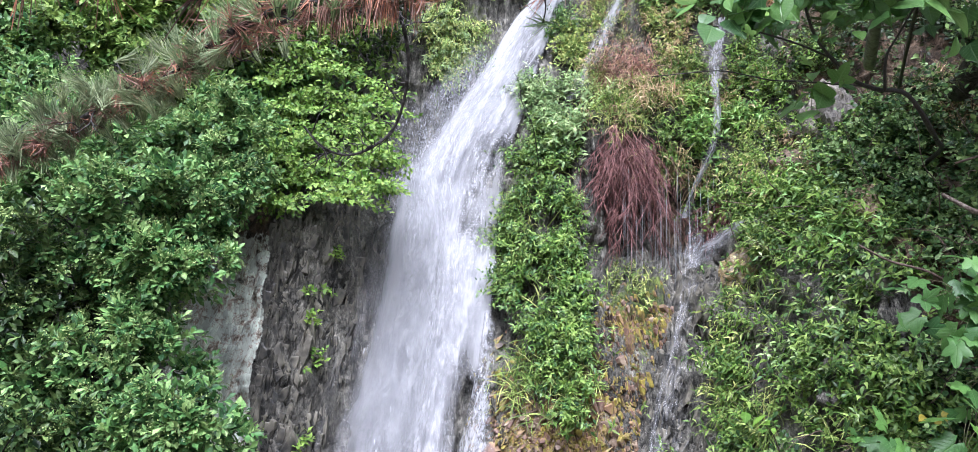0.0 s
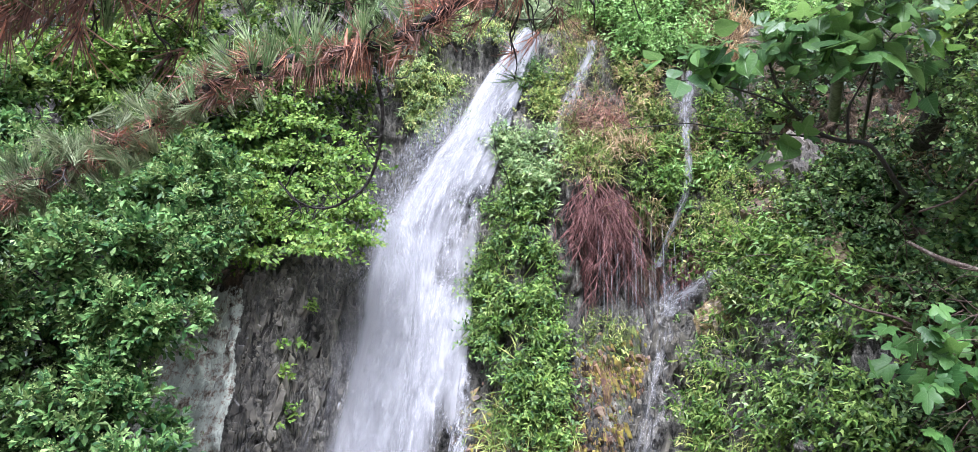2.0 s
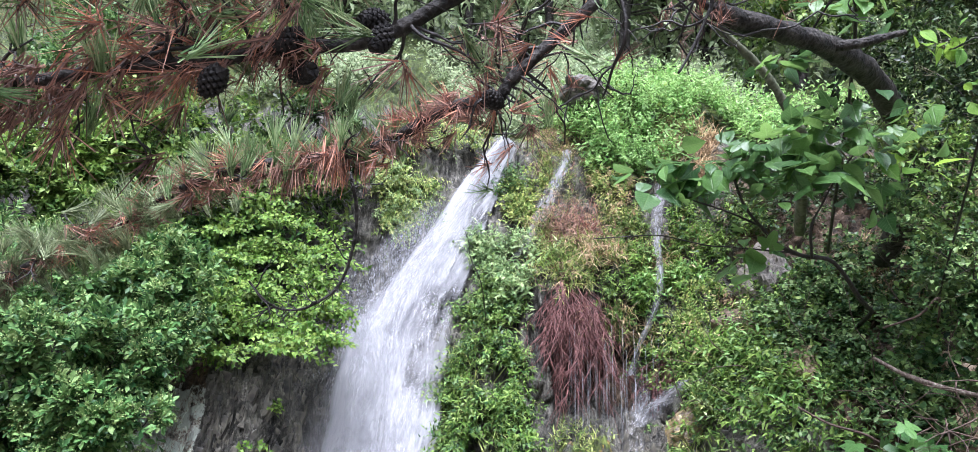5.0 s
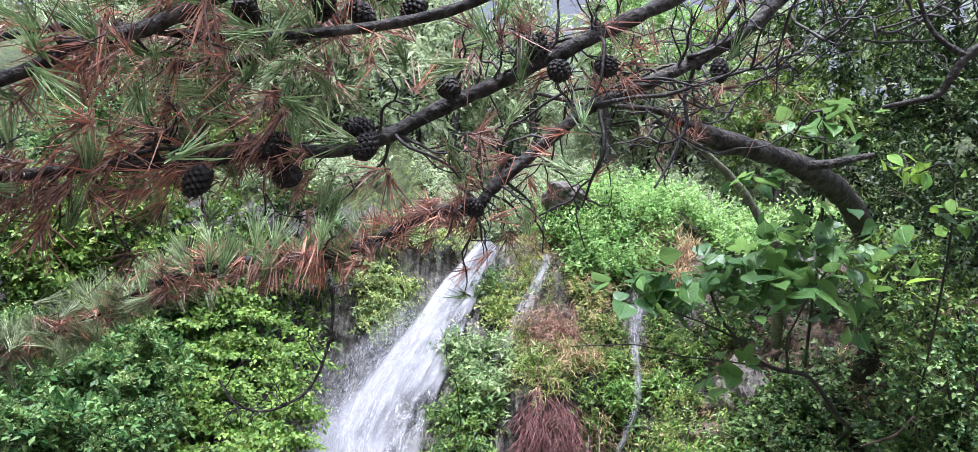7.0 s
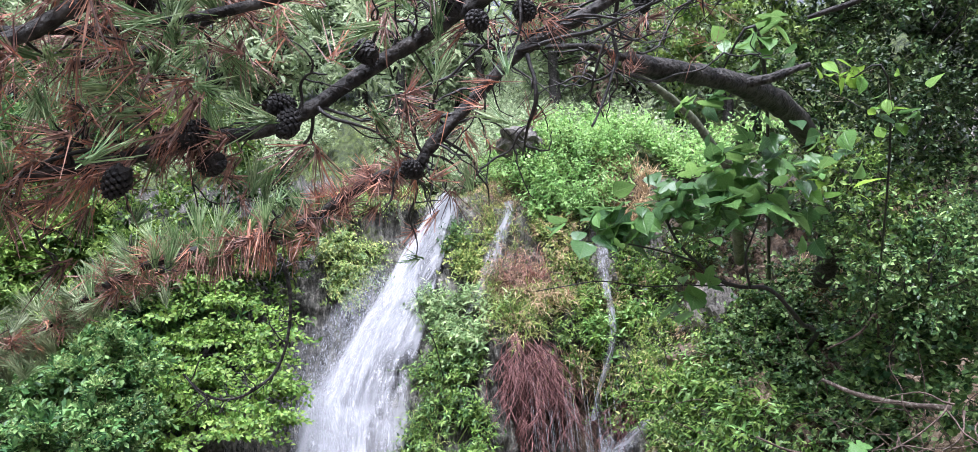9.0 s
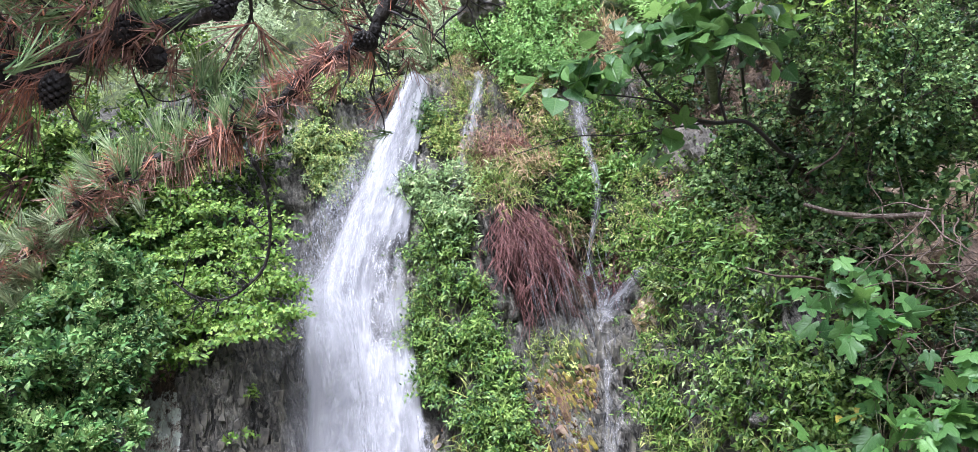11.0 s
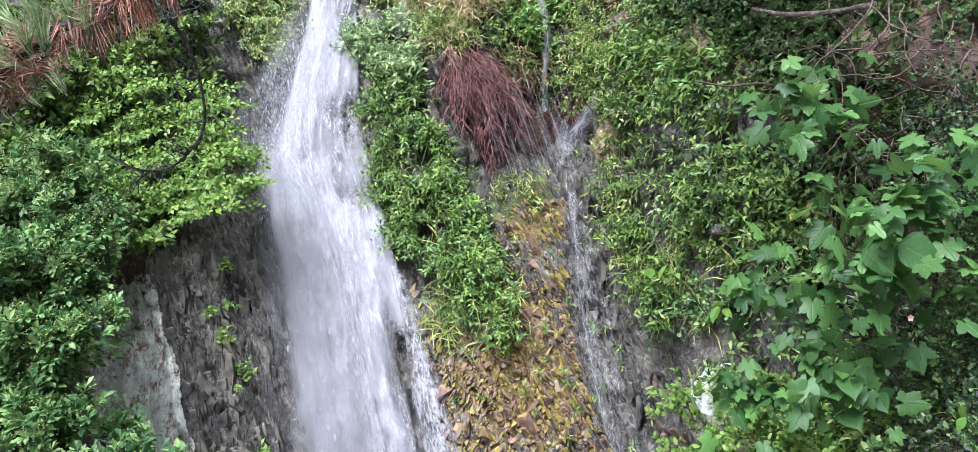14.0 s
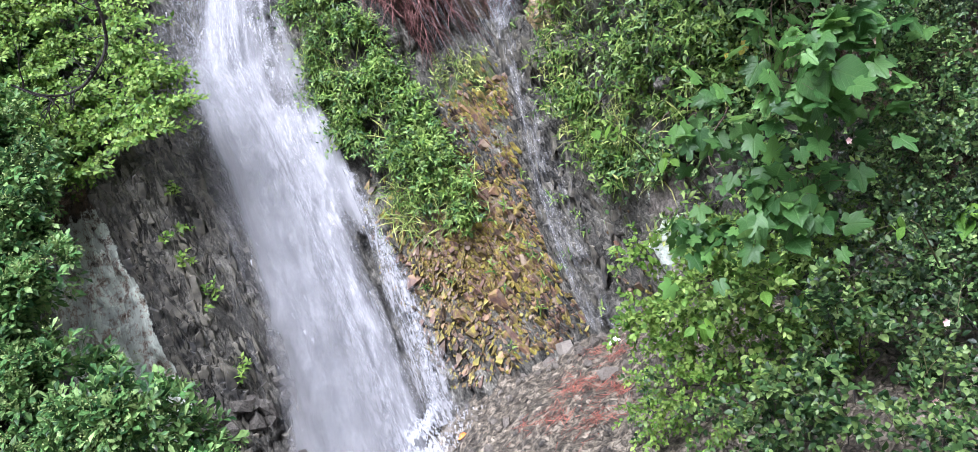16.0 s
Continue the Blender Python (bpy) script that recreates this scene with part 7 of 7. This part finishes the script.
# ---- hillside behind ----
def hill_tree(name, label, at, h, r, mat, seed, leaf=0.22, n=46):
    g = rng_of(seed)
    e = thing(name, at, label, "tree", "trees on the hill")
    top = np.array([g.normal(0, 0.3), g.normal(0, 0.3), h])
    lines = []
    link("trunk", tube_mesh("trunk", [(smooth_line([(0, 0, -0.3), top * 0.5 + g.normal(0, 0.15, 3), top], 5), 0.11, 0.03, 7, 0.05)]), BARK, e)
    cc = []
    for i in range(n):
        t = g.uniform(0.25, 1.0)
        a = g.uniform(0, 6.28)
        rr = r * (1.1 - 0.75 * t) * g.uniform(0.4, 1.1)
        c = top * t + (rr * math.cos(a), rr * math.sin(a), g.normal(0, 0.2))
        cc.append(c)
        lines.append((np.array([top * (t * 0.85), (top * t * 0.9 + c) / 2, c]), 0.025, 0.008, 4))
    stuff("branch_growth", tube_mesh("branch_growth", lines), BARK, e)
    cc = np.array(cc)
    roots = np.repeat(cc, 9, 0) + g.normal(0, 0.28, (n * 9, 3))
    (v, f), _ = sprigs(g, roots, g.normal(0, 1, roots.shape) + (0, -0.3, 0.5), np.full(len(roots), 0.4), 6, leaf * 1.3, 0.32, LANCE, 0.1)
    stuff("crown", fast_mesh("crown", v, f), mat, e)
    return e


g = rng_of(91)
for i in range(22):
    x = -9 + 18 * (i + g.uniform(-0.4, 0.4)) / 21
    z = g.uniform(8.3, 11.5)
    p, _ = on_cliff(np.array(x), np.array(z))
    hill_tree("hill_tree", "green tree on the hillside above the fall, haze painted into its leaves", tuple(float(v) for v in p), g.uniform(2.5, 4.5), g.uniform(1.0, 1.6), HAZE_GREEN, 400 + i)
# most of this scrub shares the leaf colour with haze painted in
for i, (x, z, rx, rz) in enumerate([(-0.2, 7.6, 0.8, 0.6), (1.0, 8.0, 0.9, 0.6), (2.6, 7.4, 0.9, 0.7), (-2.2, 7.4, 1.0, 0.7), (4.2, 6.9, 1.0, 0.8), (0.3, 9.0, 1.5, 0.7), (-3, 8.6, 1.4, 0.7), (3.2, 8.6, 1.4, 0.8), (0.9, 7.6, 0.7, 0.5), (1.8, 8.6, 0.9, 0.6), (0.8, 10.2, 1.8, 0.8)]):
    cover("slope_shrub", "pale green scrub on the slope above the fall", "shrub", x, z, rx, rz, 300, 9, 0.11, 0.45, SMALL, HAZE_GREEN if x < 1.5 or z > 8 else BRIGHT, 450 + i, 0.5, rise=0.8, group="slope scrub")


# ---- litter on the shelf ----
def ground_z(x, y):
    return -0.16 - 0.5 * math.exp(-((x + 1.15) / 0.75) ** 2 - ((y - 5.6) / 1.0) ** 2) + 0.12 * float(ss(0.4, 1.4, x)) * float(ss(6.6, 5.0, y)) + 0.07 * noise.fractal(Vector((x * 1.6, y * 1.6, 3.0)), 1.0, 2.0, 5) + 0.06 * abs(noise.noise(Vector((x * 6, y * 6, 0)))) + 0.03 * noise.noise(Vector((x * 15, y * 15, 2)))


g = rng_of(700)
for i, (cx, cy, rx, ry, n) in enumerate([(0.5, 5.25, 0.05, 0.22, 200), (0.62, 5.0, 0.05, 0.16, 150), (0.75, 4.75, 0.04, 0.12, 120), (0.3, 4.75, 0.06, 0.12, 110), (0.9, 5.3, 0.07, 0.07, 110), (0.1, 4.95, 0.04, 0.05, 40), (0.5, 4.4, 0.1, 0.12, 120), (0.8, 5.6, 0.07, 0.04, 70)]):
    e = thing("needle_litter", (cx, cy, ground_z(cx, cy)), "drift of fallen red-brown pine needles on rock", "needles", "needle drifts")
    x, y = cx + g.normal(0, rx, n), cy + g.normal(0, ry, n)
    b = np.array([(u, w, ground_z(u, w) + 0.008 + 0.012 * g.random()) for u, w in zip(x, y)])
    tip = np.stack([g.normal(0, 1, n), g.normal(0, 1, n), g.normal(0, 0.12, n)], -1)
    v, f = place_leaves(b, tip, np.tile([0, 0, 1.0], (n, 1)) + g.normal(0, 0.3, (n, 3)), g.uniform(0.06, 0.1, n), np.full(n, 0.004), NEEDLES)
    stuff("needle_drift", fast_mesh("needle_drift", under(e, v), f), NEEDLE_RED, e)


def stone_mesh(seed, mat):
    g = rng_of(seed)
    bm = bmesh.new()
    bmesh.ops.create_icosphere(bm, subdivisions=1, radius=1.0)
    for v in bm.verts:
        v.co *= 1 + g.normal(0, 0.16)
        v.co.x = max(-0.72, min(0.72, v.co.x))
        v.co.z = max(-0.6, min(0.62, v.co.z))
    me = bpy.data.meshes.new("stone")
    bm.to_mesh(me)
    bm.free()
    me.materials.append(mat)
    return me


STONES = [stone_mesh(800 + i, STONE) for i in range(5)]
DARK_STONES = [stone_mesh(805 + i, DARK_STONE) for i in range(5)]
g = rng_of(810)
for i in range(46):
    u = g.random()
    x, y = -0.5 + 1.6 * u + g.normal(0, 0.08), 6.1 - 0.35 * u + g.normal(0, 0.12)
    if i % 3 == 0:
        x, y = g.uniform(-0.4, 0.9), g.uniform(4.6, 5.9)
    s = 0.035 * math.exp(g.normal(0, 0.45))
    ob = new("stone", STONES[i % 5])
    ob.matrix_world = Matrix.Translation((x, y, ground_z(x, y) + 0.2 * s)) @ Euler(tuple(g.uniform(0, 6, 3))).to_matrix().to_4x4() @ Matrix.Scale(s, 4)
    tagged(ob, "small grey-brown stone lying on the rock shelf", "stone", "stones on the shelf")

paper = thing("paper_scrap", (0.93, 5.55, ground_z(0.93, 5.55)), "crumpled white paper scrap on the rock shelf", "litter")
bm = bmesh.new()
vs = [bm.verts.new(p) for p in ((-0.06, 0, 0.01), (0.0, -0.03, 0.05), (0.07, 0.01, 0.02), (0.05, 0.06, 0.05), (-0.02, 0.05, 0.015), (0.01, 0.015, 0.075))]
for a, b in ((0, 1), (1, 2), (2, 3), (3, 4), (4, 0)):
    bm.faces.new((vs[a], vs[b], vs[5]))
me = bpy.data.meshes.new("paper")
bm.to_mesh(me)
bm.free()
link("paper", me, WHITE, paper)

fallen = thing("fallen_leaf", (-0.42, 5.95, ground_z(-0.42, 5.95) + 0.03), "single orange fallen leaf on wet rock", "leaf")
v, f = place_leaves(np.array([[0.0, 0, 0]]), np.array([[0.8, -0.3, 0.25]]), np.array([[0, -0.4, 1.0]]), np.array([0.09]), np.array([0.06]), ROUND)
link("blade", fast_mesh("blade", v, f), ORANGE, fallen)

# white blossoms among the leaves
g = rng_of(720)
for i, p in enumerate([(1.52, 2.45, 0.35), (1.95, 2.85, 1.25), (1.93, 2.83, 1.12), (1.72, 2.9, 0.95), (1.4, 2.5, 0.1)]):
    e = thing("blossom", p, "small pale pink-white blossom among green leaves", "flower", "blossoms")
    a = np.arange(5) * 1.2566
    tip = np.stack([np.cos(a), -0.6 + 0 * a, np.sin(a)], -1)
    v, f = place_leaves(np.zeros((5, 3)), tip, np.tile([0, -1.0, 0.2], (5, 1)), np.full(5, 0.016), np.full(5, 0.011), ROUND)
    for k in range(5):
        fv = np.arange(6) + 6 * k
        link("petal", fast_mesh("petal", v[fv], ROUND[1]), PINK, e)


# ---- shale plates on the face ----
def plate_mesh(seed):
    """A thin broken slate: an uneven many-sided outline with a chamfered front."""
    g = rng_of(seed)
    bm = bmesh.new()
    n = 5
    ang = np.sort(g.uniform(0, 6.28, n) * 0.35 + np.linspace(0, 6.28, n, endpoint=False) * 1.0)
    rad = g.uniform(0.75, 1.1, n)
    rings = []
    for y, k in ((0.5, 1.05), (-0.35, 1.0), (-0.5, 0.82)):
        rings.append([bm.verts.new((0.6 * k * r * math.cos(a), y + 0.06 * g.normal(), k * r * math.sin(a))) for a, r in zip(ang, rad)])
    for r0, r1 in zip(rings, rings[1:]):
        for i in range(n):
            j = (i + 1) % n
            bm.faces.new((r0[i], r0[j], r1[j], r1[i]))
    bm.faces.new(rings[-1])
    bmesh.ops.recalc_face_normals(bm, faces=bm.faces)
    me = bpy.data.meshes.new("slate_plate")
    bm.to_mesh(me)
    bm.free()
    me.materials.append(SHALE)
    return me


PLATES = [plate_mesh(820 + i) for i in range(8)]
FACE = BVHTree.FromPolygons([v.co for v in cliff.data.vertices], [tuple(q.vertices) for q in cliff.data.polygons])


def on_rock(x, z, off):
    """A point off metres out from the broken rock face, and the way out of it."""
    p, nr = on_cliff(np.array(x), np.array(z))
    found, facing, _, _ = FACE.ray_cast(Vector(p + 0.8 * nr), Vector(-nr), 2.0)
    return (found if found else Vector(p)) + Vector(nr) * off


g = rng_of(830)
count = 0
rubble = []
while count < 4600:
    x, z = g.uniform(-0.4, 1.5), g.uniform(-0.1, 2.3)
    keep = math.exp(-((x - 0.42) / 0.78) ** 4 - ((z - 0.75) / 0.85) ** 4) + math.exp(-((x - 1.1) / 0.35) ** 2 - ((z - 1.95) / 0.2) ** 2) + math.exp(-((x - 1.78) / 0.2) ** 2 - ((z - 2.35) / 0.2) ** 2)
    if g.random() > keep or abs(x - float(rill_x(z))) < float(rill_half(z)) + 0.03:
        continue
    p = on_rock(x, z, g.uniform(-0.012, 0.004))
    s = (0.024 if count < 280 else 0.015) * math.exp(g.normal(0, 0.45))
    steep = g.normal(76, 9) if x > 0.2 + 0.3 * g.normal() else g.normal(-38, 12)
    m = Matrix.Translation(p) @ Euler((radians(-22 + g.normal(0, 6)), radians(steep), radians(g.normal(12, 7)))).to_matrix().to_4x4() @ Matrix.Diagonal((s * g.uniform(1.6, 4.4), s * 1.1, s * g.uniform(0.4, 0.95), 1))
    if count < 280:
        ob = new("slate_plate", PLATES[count % 8])
        ob.parent = cliff
        ob.matrix_basis = m
    else:
        me = PLATES[count % 8]
        rubble.append(([tuple(m @ v.co) for v in me.vertices], [tuple(q.vertices) for q in me.polygons]))
    count += 1
verts, faces = [], []
for vs, fs in rubble:
    faces += [tuple(i + len(verts) for i in q) for q in fs]
    verts += vs
me = bpy.data.meshes.new("slate_rubble")
me.from_pydata(verts, [], faces)
stuff("slate_rubble", me, SHALE, cliff)
# thin upright flakes of the dark wet slab and of the rock along the side stream
verts, faces = [], []
for i in range(4000):
    z = g.uniform(-0.1, 3.3)
    x = float(slab_rim(z)) + 0.02 + abs(g.normal(0, 0.55))
    if i >= 2600:
        z = g.uniform(0.1, 2.5)
        x = float(rill_x(z)) + g.uniform(-0.18, 0.5)
    p = on_rock(x, z, g.uniform(-0.014, 0.002))
    s = 0.02 * math.exp(g.normal(0, 0.5))
    m = Matrix.Translation(p) @ Euler((radians(-20 + g.normal(0, 5)), radians(g.normal(99, 8)), radians(g.normal(-14, 8)))).to_matrix().to_4x4() @ Matrix.Diagonal((s * g.uniform(1.6, 5.5), s * 0.9, s * g.uniform(0.3, 0.9), 1))
    me = PLATES[i % 8]
    faces += [tuple(k + len(verts) for k in q.vertices) for q in me.polygons]
    verts += [tuple(m @ v.co) for v in me.vertices]
me = bpy.data.meshes.new("slate_flakes")
me.from_pydata(verts, [], faces)
stuff("slate_flakes", me, WET_SLATE, cliff)


# blocky slate at the slab's foot and beside the stream
for i in range(70):
    if i < 46:
        x, z, s = g.uniform(-2.0, -1.35), g.uniform(-0.25, 0.75), 0.075
    else:
        x, z, s = g.normal(1.83, 0.1), g.normal(2.4, 0.16), 0.085
    p, nr = on_cliff(np.array(x), np.array(z), g.uniform(-0.04, 0.03))
    s *= math.exp(g.normal(0, 0.35))
    ob = new("rock_block", DARK_STONES[i % 5])
    ob.parent = cliff
    ob.matrix_basis = Matrix.Translation(p) @ Euler(tuple(g.uniform(0, 6, 3))).to_matrix().to_4x4() @ Matrix.Diagonal((s, s * 0.8, s * 0.7, 1))

boulder = thing("boulder", (1.3, 8.95, 6.95), "weathered grey boulder on the cliff top", "boulder")
bm = bmesh.new()
bmesh.ops.create_icosphere(bm, subdivisions=4, radius=0.3)
for v in bm.verts:
    v.co *= 1 + 0.35 * noise.fractal(v.co * 4, 1.0, 2.0, 5)
    v.co.z *= 0.7
me = bpy.data.meshes.new("stone")
bm.to_mesh(me)
bm.free()
link("stone", me, DARK_STONE, boulder)


# bare rock that stands out of the plants on the bank
def outcrop(x, z, size, wide, tall, mat, seed, off=0.0, turn=0.0):
    """A broken rock face: a faceted lump with flat cleaved sides, part of the cliff."""
    g = rng_of(seed)
    bm = bmesh.new()
    bmesh.ops.create_icosphere(bm, subdivisions=4, radius=1.0)
    cuts = [(Vector(unit(g.normal(0, 1, 3) + (0, -0.5, 0))), g.uniform(0.55, 0.85)) for _ in range(9)]
    for v in bm.verts:
        for nrm, d in cuts:
            over = v.co.dot(nrm) - d
            if over > 0:
                v.co -= nrm * over
        v.co *= 1 + 0.16 * noise.fractal(v.co * 3 + Vector((seed, 0, 0)), 0.9, 2.0, 5)
    me = bpy.data.meshes.new("rock_face")
    bm.to_mesh(me)
    bm.free()
    me.materials.append(mat)
    p, _ = on_cliff(np.array(x), np.array(z), off)
    ob = new("rock_face", me)
    ob.parent = cliff
    ob.matrix_basis = Matrix.Translation(p) @ Euler((radians(-15), radians(turn), 0.2)).to_matrix().to_4x4() @ Matrix.Diagonal((size * wide, size, size * tall, 1))
    return ob


for i, (x, z, size, wide, tall, mat, off, turn) in enumerate([
        (2.62, 3.75, 0.34, 0.7, 1.3, DARK_STONE, -0.1, 10), (1.92, 2.42, 0.3, 1.0, 0.9, OCHRE_STONE, -0.13, 25),
        (2.39, 3.41, 0.34, 1.0, 0.8, BROWN_STONE, -0.14, 0), (3.38, 2.46, 0.45, 1.0, 1.2, SOIL, -0.06, -10), (2.47, 2.72, 0.26, 0.5, 1.3, SOIL, -0.02, 0), (3.1, 2.2, 0.3, 0.9, 0.8, SOIL, -0.04, 0), (2.66, 3.86, 0.3, 0.6, 1.2, STONE, 0.0, 0), (3.3, 1.95, 0.35, 0.8, 1.2, BROWN_STONE, -0.06, 10),
        (1.68, 0.7, 0.34, 0.6, 1.1, STONE, -0.14, 15), (1.58, 0.4, 0.3, 0.7, 0.8, LICHEN_STONE, -0.1, 0), (1.52, 0.12, 0.32, 1.0, 0.8, STONE, -0.14, 0), (2.0, 4.6, 0.3, 0.7, 1.3, DARK_STONE, -0.1, 0)]):
    outcrop(x, z, size, wide, tall, mat, 860 + i, off, turn)
